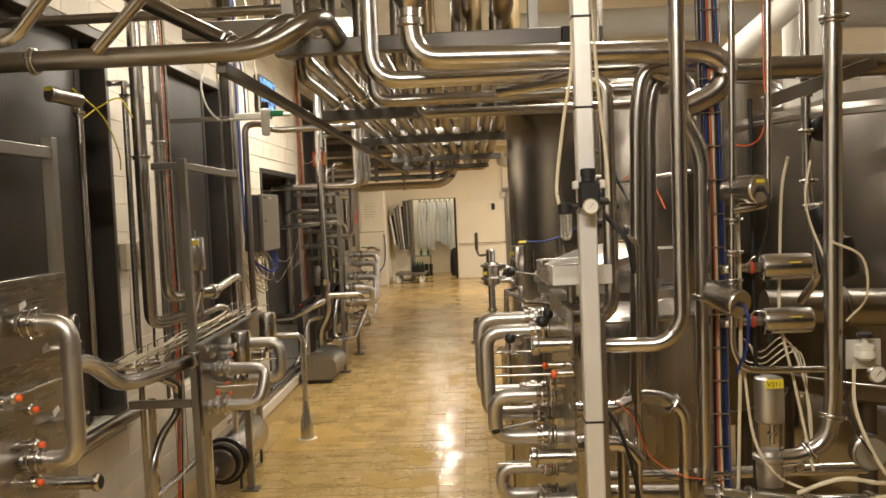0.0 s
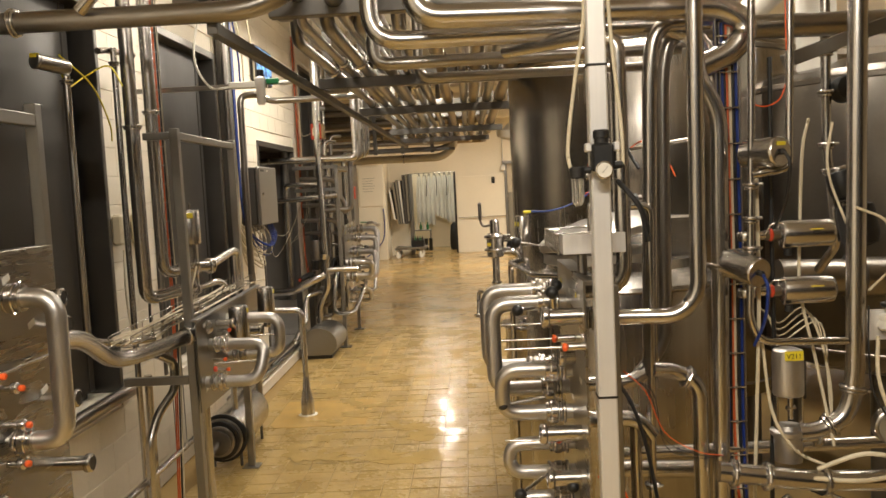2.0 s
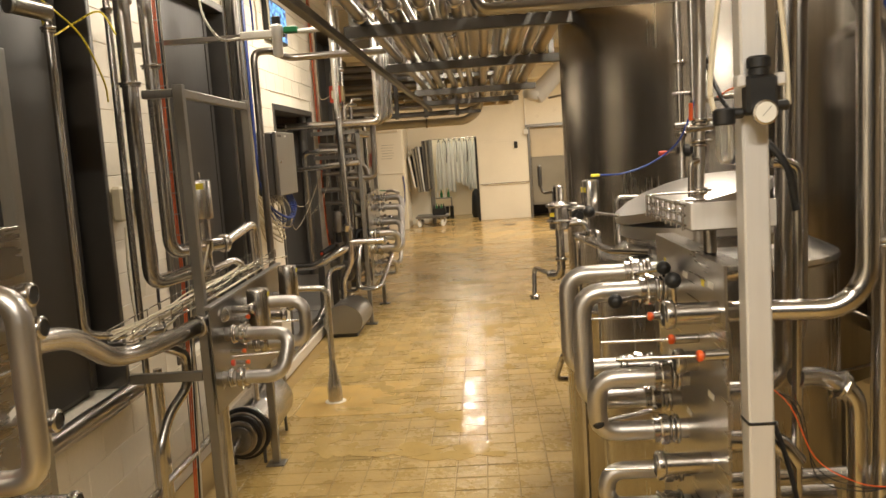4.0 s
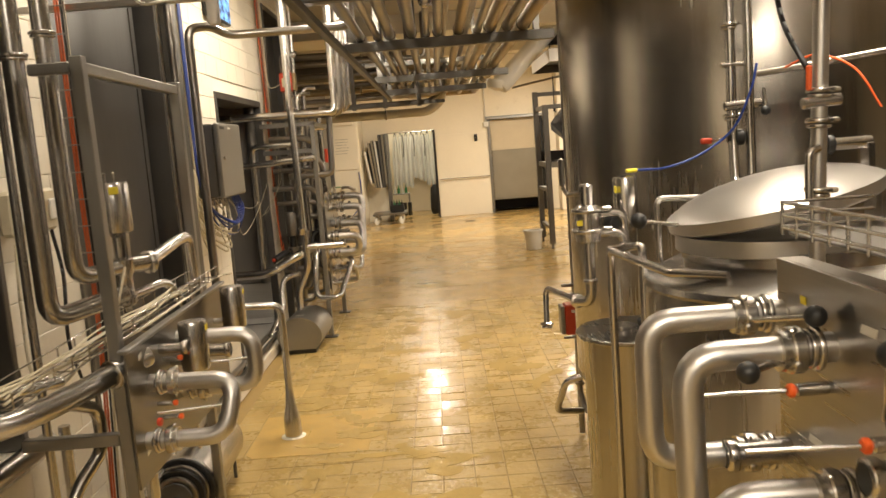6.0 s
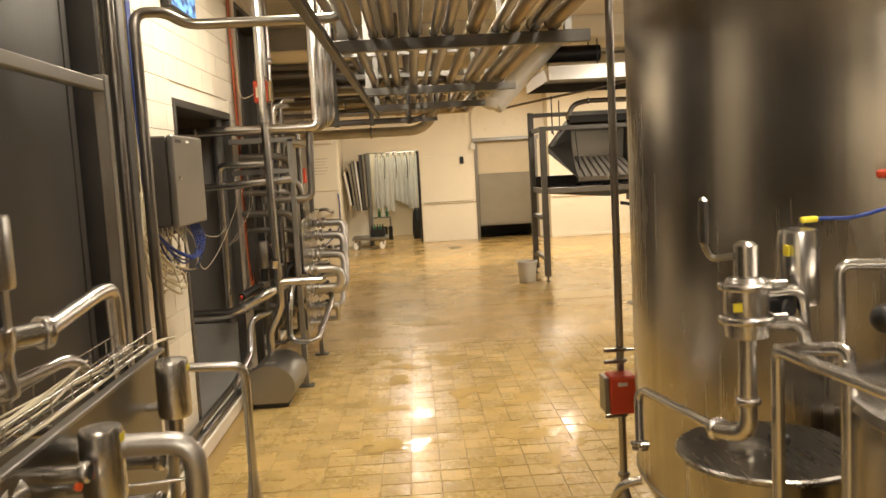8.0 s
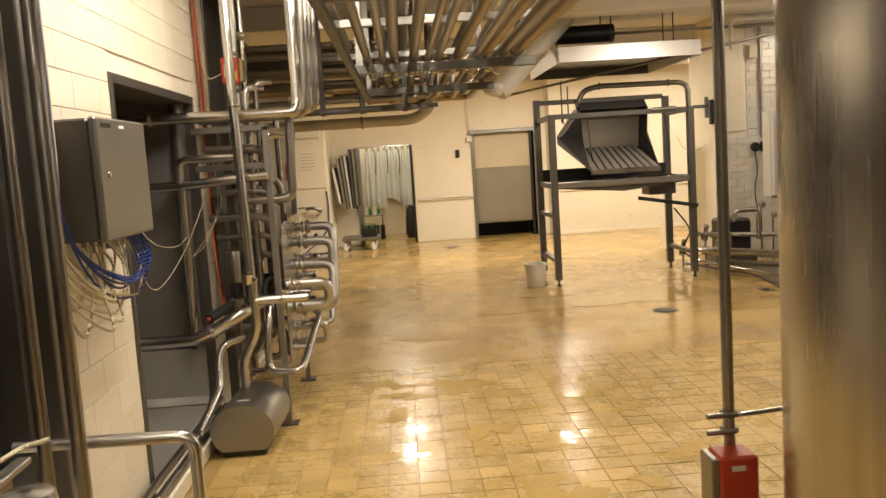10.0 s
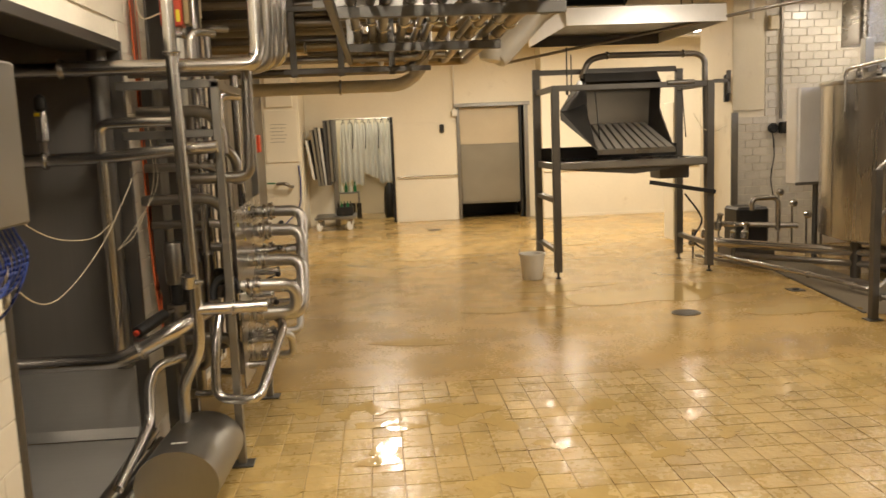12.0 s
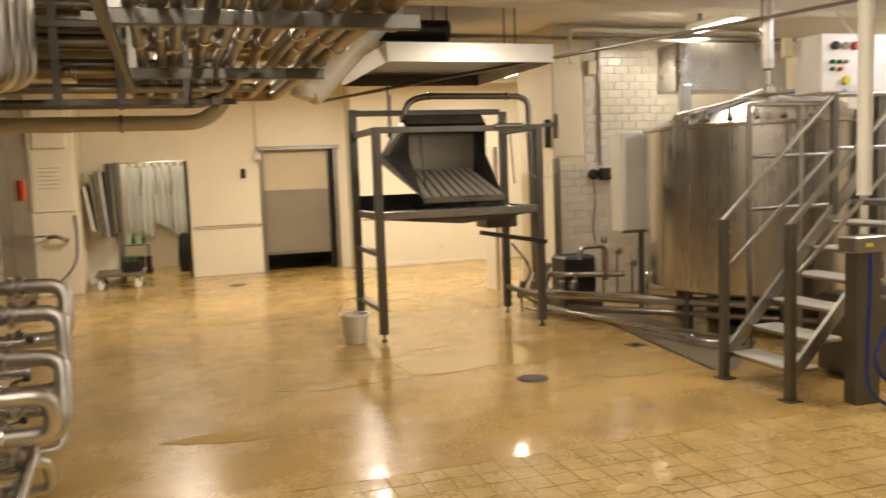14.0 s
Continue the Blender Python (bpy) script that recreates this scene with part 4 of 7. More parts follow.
# panel 1, near the start on the west side
m1 = empty("bend_panel", "brushed steel swing-bend panel on square posts with capped ports", "pipe panel", "bend panels")
part("plate", Geo().box(-0.356, -0.350, 2.15, 3.03, 0.55, 1.55, 0.001), PLATE, m1)
part("top_return", Geo().box(-0.40, -0.356, 2.15, 3.03, 1.53, 1.55, 0.002), PLATE, m1)
for y in (3.27, 2.2):
    part("post", Geo().box(-0.52, -0.48, y - 0.02, y + 0.02, 0, 2.0, 0.003), SATIN, m1)
part("rail", Geo().box(-0.518, -0.482, 2.22, 3.25, 1.925, 1.965, 0.003), SATIN, m1)
part("tie", Geo().box(-0.47, -0.357, 3.0, 3.03, 0.6, 1.5, 0.002), SATIN, m1)
swing_bend(m1, -0.35, -0.205, 2.74, 1.425, 1.035, 0.027)
for y, z, x1, cap in ((2.92, 1.40, -0.27, None), (3.0, 1.31, -0.30, None), (2.98, 1.09, -0.28, None), (2.95, 0.90, -0.24, None), (2.62, 1.24, -0.30, ORANGE), (2.70, 1.19, -0.30, ORANGE), (2.72, 1.085, -0.30, ORANGE), (2.70, 0.985, -0.30, ORANGE), (2.6, 0.92, -0.30, ORANGE)):
    stub(m1, -0.35, y, z, x1, 0.021 if cap is None else 0.009, cap is None, cap)
part("rod", Geo().cyl((-0.33, 2.5, 1.235), (-0.33, 2.93, 1.235), 0.005, 8), STEEL, m1)
for y, z in ((2.86, 1.32), (2.90, 1.12), (2.75, 1.46), (2.8, 0.99)):
    tag(m1, (-0.349, y, z), (0, 0.035, 0.012), (0, -0.004, 0.018))

# panel 2
m2 = empty("bend_panel", "brushed steel swing-bend panel with two bends and actuators", "pipe panel", "bend panels")
# Same steel as the other plates, its dim reflection put into the colour.
part("plate", Geo().prism([(-0.405, 4.40, 0.65), (-0.405, 5.52, 0.65), (-0.405, 5.52, 1.105), (-0.405, 4.40, 1.085)], (0.006, 0, 0)), PANEL, m2)
part("edge", Geo().beam((-0.41, 4.40, 1.09), (-0.41, 5.60, 1.112), 0.03, 0.014), SATIN, m2)
for y, x in ((4.50, -0.455), (5.54, -0.50)):
    lean = 0.015 if y < 5 else 0.0
    part("post", Geo().beam((x, y, 0), (x - lean, y, 2.0), 0.04), SATIN, m2)
    part("foot", Geo().box(x - 0.05, x + 0.05, y - 0.05, y + 0.05, 0, 0.008, 0.002), SATIN, m2)
part("top_rail", Geo().beam((-0.472, 4.523, 1.965), (-0.50, 5.518, 1.965), 0.036), SATIN, m2)
part("wall_tie", Geo().box(-0.80, -0.483, 4.483, 4.517, 0.77, 0.81, 0.003), SATIN, m2)
part("pipe_clip", Geo().box(-0.62, -0.492, 4.483, 4.517, 1.95, 1.985, 0.004), SATIN, m2)
swing_bend(m2, -0.40, -0.125, 4.90, 1.02, 0.83, 0.029)
swing_bend(m2, -0.40, -0.115, 4.58, 0.945, 0.775, 0.029, -0.08, -0.03)
stub(m2, -0.40, 5.05, 0.93, -0.25)
stub(m2, -0.40, 5.08, 0.80, -0.27)
stub(m2, -0.40, 4.70, 1.03, -0.30, 0.018)
for y, z in ((4.80, 0.925), (5.38, 0.95)):
    a = part("actuator", Geo().lathe((-0.31, y, z), (0, 0, 1), [(0.014, -0.06), (0.022, -0.05), (0.022, -0.01), (0.046, 0), (0.050, 0.01), (0.050, 0.165), (0.046, 0.175), (0.012, 0.18)], 28), STEEL, m2, "upright steel cylinder actuator")
    part("yellow_tag", Geo().box(-0.263, -0.259, y - 0.012, y + 0.012, z + 0.14, z + 0.16, 0.001), YELLOW, a)
    part("arm", Geo().cyl((-0.40, y, z + 0.03), (-0.31, y, z + 0.03), 0.012, 12), STEEL, a)
for y, z in ((4.62, 0.86), (4.72, 0.99), (4.66, 0.80)):
    part("sensor", Geo().cyl((-0.40, y, z), (-0.345, y, z), 0.008, 10), STEEL, m2)
    part("sensor_cap", Geo().cyl((-0.345, y, z), (-0.33, y, z), 0.010, 10), ORANGE, m2, "orange plastic cap")
for y, z in ((4.50, 0.865), (4.85, 0.93)):
    part("probe", Geo().cyl((-0.36, y, z), (-0.10, y + 0.05, z), 0.005, 8), STEEL, m2)
part("red_button", Geo().cyl((-0.35, 4.47, 0.845), (-0.335, 4.47, 0.845), 0.014, 12), REDP, m2)
for y, z in ((4.48, 0.73), (4.50, 1.04), (4.60, 0.72)):
    tag(m2, (-0.398, y, z), (0, 0.03, 0.008), (0, 0, 0.016))
# valve group behind panel 2
v = empty("panel_valve", "upright stainless valve with steel head behind the panel", "valve")
part("head", Geo().lathe((-0.555, 4.86, 1.43), (0, 0, 1), [(0.02, -0.10), (0.02, -0.02), (0.03, -0.01), (0.054, 0.0), (0.056, 0.01), (0.056, 0.165), (0.052, 0.175), (0.01, 0.178)], 32), STEEL, v)
for dx in (-0.02, 0.012):
    part("air_fitting", Geo().cyl((-0.555 + dx, 4.85, 1.605), (-0.555 + dx, 4.85, 1.64), 0.006, 8), STEEL, v)
for dx in (-0.03, 0.03):
    part("yoke_bar", Geo().box(-0.555 + dx - 0.005, -0.555 + dx + 0.005, 4.845, 4.875, 1.32, 1.44, 0.002), STEEL2, v)
part("yellow_tag", Geo().prism([(-0.545, 4.801, 1.565), (-0.515, 4.812, 1.565), (-0.515, 4.812, 1.59), (-0.545, 4.801, 1.59)], (0.001, -0.003, 0)), YELLOW, v)
part("body", Geo().lathe((-0.555, 4.86, 1.16), (0, 0, 1), [(0.025, 0), (0.040, 0.008), (0.042, 0.04), (0.034, 0.06), (0.034, 0.11), (0.044, 0.125), (0.044, 0.17), (0.02, 0.18)], 24), STEEL, v)
part("cross_body", Geo().cyl((-0.60, 4.78, 1.305), (-0.49, 5.0, 1.30), 0.030, 18), STEEL, v)
part("ring", Geo().ring((-0.50, 4.985, 1.30), (0.13, 0.2, 0), 0.03, 0.03, 0.014), STEEL, v)
pipe([(-0.50, 4.98, 1.30), (-0.49, 5.34, 1.345), (-0.48, 5.42, 1.345), (-0.48, 5.44, 0.95)], 0.024, "steel pipe bending down behind the panel", 0.06)
pipe([(-0.555, 4.86, 1.19), (-0.48, 5.10, 1.21), (-0.45, 5.22, 1.06), (-0.45, 5.25, 0.9)], 0.017, "steel pipe bending down behind the panel", 0.06)
pipe([(-0.555, 4.86, 1.18), (-0.55, 4.87, 1.08), (-0.44, 5.02, 1.03)], 0.017, "short steel pipe below the valve", 0.05)

# thick pipe that sags between the two panels
pipe([(-0.56, 3.34, 1.20), (-0.57, 3.60, 1.17), (-0.63, 4.02, 0.985), (-0.55, 4.30, 0.985), (-0.41, 4.60, 1.03)], 0.036, "thick steel pipe sagging between the panels", 0.14, ((3, 0.55),))
pipe([(-0.80, 4.15, 2.22), (-0.80, 4.15, 1.06), (-0.70, 4.28, 1.02), (-0.6, 4.4, 1.02)], 0.016, "slim steel pipe with a valve head at its top", 0.05, ((0, 0.02),))
a = empty("side_actuator", "small steel actuator lying on top of a slim pipe", "actuator")
part("cylinder", Geo().cyl((-0.855, 4.02, 2.265), (-0.79, 4.15, 2.25), 0.032, 20), STEEL2, a)
part("cap", Geo().cyl((-0.862, 4.005, 2.266), (-0.855, 4.02, 2.265), 0.034, 20), SATIN, a)
part("yellow_tag", Geo().box(-0.875, -0.835, 3.998, 4.002, 2.278, 2.295, 0.001), YELLOW, a)
pipe([(-0.80, 4.66, 2.42), (-0.80, 4.66, 0.0)], 0.015, "slim steel pipe standing against the wall", 0.05, ((0, 0.03), (0, 0.6)))
pipe([(-0.83, 4.55, 2.39), (-0.83, 4.66, 2.41), (-0.80, 4.9, 2.42)], 0.016, "short steel branch pipe", 0.03)
pipe([(-0.80, 4.78, 0.76), (-0.80, 4.78, 0.0)], 0.02, "steel pipe foot standing on the floor", 0.05)
pipe([(-0.70, 4.56, 3.4), (-0.69, 4.56, 1.18), (-0.55, 4.83, 1.21)], 0.033, "steel pipe coming down the wall to an elbow", 0.07, ((0, 0.62),))
pipe([(-0.635, 4.64, 3.4), (-0.625, 4.64, 1.30), (-0.55, 4.86, 1.305)], 0.030, "steel pipe coming down the wall to an elbow", 0.07, ((0, 0.62),))
pipe([(-0.62, 4.46, 0.93), (-0.60, 4.62, 0.86), (-0.60, 4.62, 0.72), (-0.66, 4.52, 0.62), (-0.68, 4.44, 0.5), (-0.68, 4.44, 0.0)], 0.022, "steel pipe stepping down to the floor", 0.05)
pipe([(-0.50, 4.75, 0.75), (-0.50, 4.75, 0.0)], 0.024, "steel pipe standing behind the panel", 0.05)
pipe([(-0.72, 4.2, 0.30), (-0.72, 6.3, 0.30)], 0.018, "steel pipe along the foot of the wall", 0.05)
for i, (dx, mt) in enumerate(((0, RUST), (0.010, RUST), (0.022, BLACK), (0.032, WCABLE))):
    cable([(-0.745 + dx, 5.02, 3.3), (-0.745 + dx, 5.03, 2.4), (-0.74 + dx, 5.02, 1.6), (-0.73 + dx, 5.0, 1.0), (-0.735 + dx, 4.9, 0.01)], 0.0045, mt, "cable running down the wall beside the pipes", 5, "cable", "cables on the wall")
tray = empty("cable_ladder", "thin wire cable ladder standing before the wall", "cable tray")
for x in (-0.76, -0.70):
    part("side_wire", Geo().cyl((x, 5.0, 0.3), (x, 5.0, 3.35), 0.003, 6), STEEL2, tray)
for k in range(24):
    part("rung", Geo().cyl((-0.76, 5.0, 1.05 + k * 0.1), (-0.70, 5.0, 1.05 + k * 0.1), 0.0025, 6), STEEL2, tray)
# wire basket with pale cables between the panels
basket = empty("wire_basket", "wire cable basket full of pale cables", "cable tray")
A, B = Vector((-0.60, 4.02, 1.05)), Vector((-0.43, 5.45, 1.16))
side = Vector((0.05, -0.005, 0))
for s, h in ((-1, 0), (-0.3, 0), (0.4, 0), (1, 0), (-1, 0.045), (1, 0.045)):
    part("long_wire", Geo().cyl(A + side * s + Vector((0, 0, h)), B + side * s + Vector((0, 0, h)), 0.0025, 6), STEEL, basket)
for k in range(16):
    q = A.lerp(B, k / 15)
    part("cross_wire", Geo().tube([q - side + Vector((0, 0, 0.045)), q - side, q + side, q + side + Vector((0, 0, 0.045))], 0.0025, 0.004, 6, True, 2), STEEL, basket)
rng = random.Random(21)
for k in range(9):
    pts = [A.lerp(B, t) + side * rng.uniform(-0.8, 0.8) + Vector((0, 0, rng.uniform(0.005, 0.045))) for t in (0.0, 0.2, 0.4, 0.62, 0.8)]
    cable(pts, 0.0035, WCABLE, "pale cable lying in the wire basket", 5, "cable", "cables in the basket")
cable([(-0.85, 4.72, 1.42), (-0.83, 4.66, 1.2), (-0.74, 4.5, 1.02), (-0.62, 4.4, 1.0), (-0.55, 4.45, 1.06)], 0.005, WCABLE, "pale hose looping to the wire basket", 6, "hose")
cable([(-0.55, 4.45, 1.06), (-0.46, 4.75, 1.10), (-0.42, 5.1, 1.13), (-0.40, 5.5, 1.15), (-0.36, 5.6, 1.15)], 0.005, WCABLE, "pale hose along the panel edge", 6, "hose")
cable([(-0.52, 4.60, 1.1), (-0.47, 4.58, 1.22), (-0.45, 4.62, 1.33)], 0.004, WCABLE, "pale hose rising to the valve", 6, "hose")
for y in (4.86, 5.10):
    s = empty("socket_box", "ivory switch box on the wall with a cable below", "socket", "switch boxes")
    part("box", Geo().box(-0.945, -0.89, y - 0.05, y + 0.05, 1.44, 1.60, 0.012), WCABLE, s)
    part("rocker", Geo().box(-0.89, -0.878, y - 0.025, y + 0.025, 1.48, 1.56, 0.005), WPLAST, s)
cable([(-0.9, 5.1, 1.44), (-0.9, 5.15, 1.25), (-0.9, 5.12, 1.0), (-0.9, 5.2, 0.8)], 0.008, BLACK, "black cable hanging from the switch box")
cable([(-0.66, 4.4, 2.2), (-0.74, 4.45, 2.3), (-0.83, 4.4, 2.25), (-0.82, 4.2, 2.18), (-0.80, 4.1, 2.25)], 0.004, YELLOW, "yellow signal cable looped round the pipe", 6)
cable([(-0.80, 4.1, 2.3), (-0.78, 4.35, 2.2), (-0.82, 4.6, 2.05), (-0.9, 4.8, 1.98)], 0.004, YELLOW, "yellow signal cable looped to the wall", 6)

# pump on the floor behind panel 2
p = empty("floor_pump", "steel shrouded pump with round finned end near the floor", "pump")
part("shroud", Geo().lathe((-0.655, 5.52, 0.20), (-0.03, 1, 0), [(0.13, 0), (0.142, 0.01), (0.142, 0.62), (0.13, 0.66), (0.06, 0.68)], 40), STEEL, p)
for k, (rr, mt) in enumerate(((0.148, BLACK), (0.128, STEEL2), (0.118, BLACKM), (0.095, STEEL2), (0.075, DULL))):
    part("disc", Geo().lathe((-0.655, 5.50 - 0.026 * k, 0.20), (0.03, -1, 0), [(0.04, 0), (rr - 0.004, 0.002), (rr, 0.006), (rr, 0.018), (rr - 0.005, 0.022), (0.04, 0.024)], 36), mt, p)
part("shaft", Geo().cyl((-0.65, 5.38, 0.20), (-0.62, 5.02, 0.19), 0.018, 16), STEEL, p)
for x, y in ((-0.74, 5.56), (-0.57, 5.56), (-0.75, 6.1), (-0.58, 6.1)):
    part("leg", Geo().cyl((x, y, 0), (x, y, 0.10), 0.010, 8), DULL, p)
part("bracket", Geo().box(-0.60, -0.50, 5.60, 5.64, 0.15, 0.19, 0.003), SATIN, p)
pipe([(-0.62, 5.66, 0.28), (-0.62, 5.66, 0.62), (-0.50, 5.50, 0.68)], 0.018, "steel pipe rising from the floor pump", 0.05)

# slender stand with flared base
st = empty("pipe_stand", "slender steel pipe stand with a flared base set in the floor", "stand")
part("flare", Geo().lathe((-0.374, 6.68, 0), (0, 0, 1), [(0.050, 0), (0.050, 0.09), (0.045, 0.13), (0.030, 0.20), (0.0215, 0.29)], 28), STEEL, st)
part("tube", Geo().tube([(-0.374, 6.68, 0.26), (-0.374, 6.68, 0.795), (-0.93, 6.62, 0.82)], 0.021, 0.06, 18), STEEL, st)
part("collar", Geo().lathe((-0.374, 6.68, -0.001), (0, 0, 1), [(0.075, 0), (0.07, 0.004), (0.042, 0.006)], 28), JOINT, st, "pale mortar collar")
structure("floor_patch", Geo().box(-0.60, 0.10, 6.35, 7.06, -0.004, 0.0008, 0.0005), PATCH, "plain ochre repair patch in the tiled floor", "floor")

# ---- tall pipes and box on the white wall ----
pipe([(-0.70, 6.56, 0.0), (-0.70, 6.56, 2.38), (-0.60, 6.66, 2.40), (-0.52, 6.72, 2.35), (0.16, 6.85, 2.37), (0.16, 6.85, 3.3)], 0.024, "tall steel pipe turning across below the ceiling", 0.06, (), STEEL2)
pipe([(-0.78, 6.50, 0.0), (-0.78, 6.50, 3.4)], 0.02, "tall dull steel pipe against the wall", 0.05, (), STEEL2)
solid("cable_duct", Geo().box(-0.94, -0.86, 6.84, 6.92, 0.0, 3.4, 0.005), DULL, "upright dull steel cable duct on the wall", "duct")
box = empty("control_box", "grey steel control cabinet on the wall with cables below", "cabinet")
part("body", Geo().box(-0.945, -0.775, 7.13, 7.70, 1.425, 1.885, 0.008), DULL, box)
dr = part("door", Geo().box(-0.773, -0.742, 7.125, 7.705, 1.42, 1.89, 0.008), SATIN, box)
part("lock", Geo().cyl((-0.742, 7.20, 1.67), (-0.732, 7.20, 1.67), 0.012, 12), STEEL, dr)
part("label", Geo().box(-0.7415, -0.7405, 7.17, 7.28, 1.85, 1.868, 0.0003), BLACKM, dr)
part("label", Geo().box(-0.7415, -0.7405, 7.37, 7.43, 1.853, 1.865, 0.0003), WPLAST, dr)
for k in range(6):
    part("gland", Geo().cyl((-0.86, 7.20 + k * 0.085, 1.425), (-0.86, 7.20 + k * 0.085, 1.37), 0.012, 10), STEEL2, box)
rng = random.Random(3)
for k in range(13):
    y = 7.18 + 0.038 * k
    dip = rng.uniform(1.02, 1.26)
    cable([(-0.86, y, 1.40), (-0.85 + rng.uniform(-.03, .05), y + 0.02, 1.30), (-0.84 + rng.uniform(-.04, .08), y - 0.12, dip), (-0.88, 7.03 - rng.uniform(0, .06), dip + 0.2), (-0.895 + 0.012 * (k % 3), 7.07 - 0.008 * k, 1.75), (-0.895 + 0.012 * (k % 3), 7.07 - 0.008 * k, 3.3)], 0.006, WCABLE, "ivory cable hanging in a loop below the control box", 6, "cable", "cables of the control box")
for k in range(7):
    y = 7.45 + 0.03 * k
    dip = rng.uniform(1.12, 1.26)
    cable([(-0.80, y + 0.08, 1.41), (-0.775, y + 0.10, 1.30), (-0.77 + rng.uniform(-.03, .03), y - 0.1, dip), (-0.82, 7.2, dip + 0.08), (-0.86, 7.04, 1.5), (-0.865, 7.03 - 0.008 * k, 1.9), (-0.865, 7.03 - 0.008 * k, 3.3)], 0.005, BLUE, "blue cable hanging in a loop below the control box", 6, "cable", "cables of the control box")
cable([(-0.80, 7.68, 1.36), (-0.84, 7.8, 1.20), (-0.92, 8.3, 1.08), (-0.93, 8.9, 1.22), (-0.86, 9.3, 1.55)], 0.0022, WCABLE, "thin pale hose sagging across the opening", 7, "hose")
cable([(-0.80, 7.68, 1.62), (-0.86, 7.85, 1.45), (-0.95, 8.4, 1.30), (-0.98, 8.9, 1.24), (-0.985, 9.175, 1.27)], 0.0022, WCABLE, "thin pale hose sagging across the opening", 7, "hose")
# screen and air service unit high on the wall
mon = empty("monitor", "small wall monitor with a blue lit screen", "monitor")
part("case", Geo().box(-0.945, -0.89, 7.86, 8.44, 2.66, 2.98, 0.01), BLACKM, mon)
part("screen", Geo().box(-0.889, -0.886, 7.88, 8.42, 2.68, 2.96, 0.0005), SCREEN, mon, "glowing blue screen")
air = empty("air_service_unit", "compressed air service unit on a bracket with white hoses", "regulator")
part("bracket", Geo().box(-0.93, -0.150, 5.08, 5.11, 2.245, 2.27, 0.003), STEEL2, air)
part("manifold", Geo().box(-0.350, -0.180, 5.04, 5.08, 2.24, 2.275, 0.004), WPLAST, air)
part("filter", Geo().lathe((-0.180, 5.06, 2.15), (0, 0, 1), [(0.018, 0), (0.024, 0.01), (0.024, 0.09), (0.03, 0.1), (0.03, 0.14), (0.02, 0.15)], 18), ALU, air)
part("knob", Geo().cyl((-0.180, 5.06, 2.29), (-0.180, 5.06, 2.335), 0.021, 16), BLACK, air)
part("block", Geo().box(-0.145, -0.080, 5.04, 5.08, 2.255, 2.285, 0.004), GREENP, air)
part("fittings", Geo().cyl((-0.080, 5.06, 2.26), (0.070, 5.06, 2.265), 0.012, 10), WPLAST, air)
cable([(-0.350, 5.06, 2.25), (-0.460, 5.08, 2.26), (-0.530, 5.06, 2.42), (-0.470, 5.04, 2.7)], 0.006, WPLAST, "white air hose curling up from the service unit", 6, "hose")
for x, mt in ((-0.290, BLUE), (-0.270, WCABLE), (-0.210, WCABLE)):
    cable([(x, 5.06, 2.28), (x - 0.01, 5.08, 2.45), (x - 0.06, 5.10, 2.9), (x - 0.06, 5.10, 3.35)], 0.005, mt, "air hose rising to the ceiling", 5, "hose")
for k, mt in enumerate((RUST, BLACK, RUST, BLACKM, WCABLE, RUST)):
    cable([(-0.93, 9.62 + 0.02 * k, 3.35), (-0.925, 9.63 + 0.02 * k, 2.2), (-0.92, 9.60 + 0.025 * k, 1.4), (-0.90, 9.55 + 0.02 * k, 0.95), (-0.86, 9.48, 0.66 + 0.02 * k)], 0.006, mt, "cable running down the wall beside the pipe rack", 5, "cable", "cables beside the rack")

# ---- east side: post, panel and pipe cluster near the start ----
post = empty("aluminium_post", "pale square aluminium post carrying a pressure regulator", "post")
part("profile", Geo().box(1.222, 1.270, 2.695, 2.745, 0, 3.4, 0.004), ALU, post)
for z in (1.10, 1.95, 2.19, 0.6):
    part("cable_tie", Geo().box(1.220, 1.272, 2.693, 2.747, z, z + 0.006, 0.001), BLACK, post)
reg = empty("pressure_regulator", "black pressure regulator with a round gauge on the post", "regulator")
part("body", Geo().box(1.22, 1.275, 2.655, 2.695, 1.685, 1.755, 0.006), BLACK, reg)
part("knob", Geo().lathe((1.247, 2.675, 1.755), (0, 0, 1), [(0.018, 0), (0.018, 0.012), (0.021, 0.014), (0.021, 0.03), (0.017, 0.034)], 18), BLACK, reg)
for lx in (1.205, 1.275):
    part("lug", Geo().box(lx, lx + 0.016, 2.66, 2.69, 1.735, 1.757, 0.003), ALU, reg)
ga = part("gauge", Geo().lathe((1.247, 2.655, 1.688), (0, -1, 0), [(0.02, 0), (0.022, 0.004), (0.022, 0.014), (0.019, 0.016)], 24), STEEL, reg, "round dial gauge")
part("dial", Geo().cyl((1.247, 2.6395, 1.688), (1.247, 2.6385, 1.688), 0.0185, 20, 0.0002), WPLAST, ga)
part("needle", Geo().beam((1.241, 2.638, 1.682), (1.256, 2.638, 1.698), 0.002, 0.0006, 0), BLACK, ga)
flt = part("filter", Geo().cyl((1.185, 2.68, 1.67), (1.185, 2.68, 1.70), 0.02, 16), BLACK, reg)
part("bowl", Geo().lathe((1.185, 2.68, 1.60), (0, 0, 1), [(0.006, 0), (0.014, 0.008), (0.016, 0.02), (0.016, 0.07)], 18), GLASS, flt, "clear filter bowl")
part("link", Geo().cyl((1.195, 2.68, 1.69), (1.22, 2.68, 1.69), 0.01, 10), BLACK, reg)
part("link", Geo().cyl((1.275, 2.68, 1.70), (1.30, 2.68, 1.70), 0.01, 10), BLACK, reg)
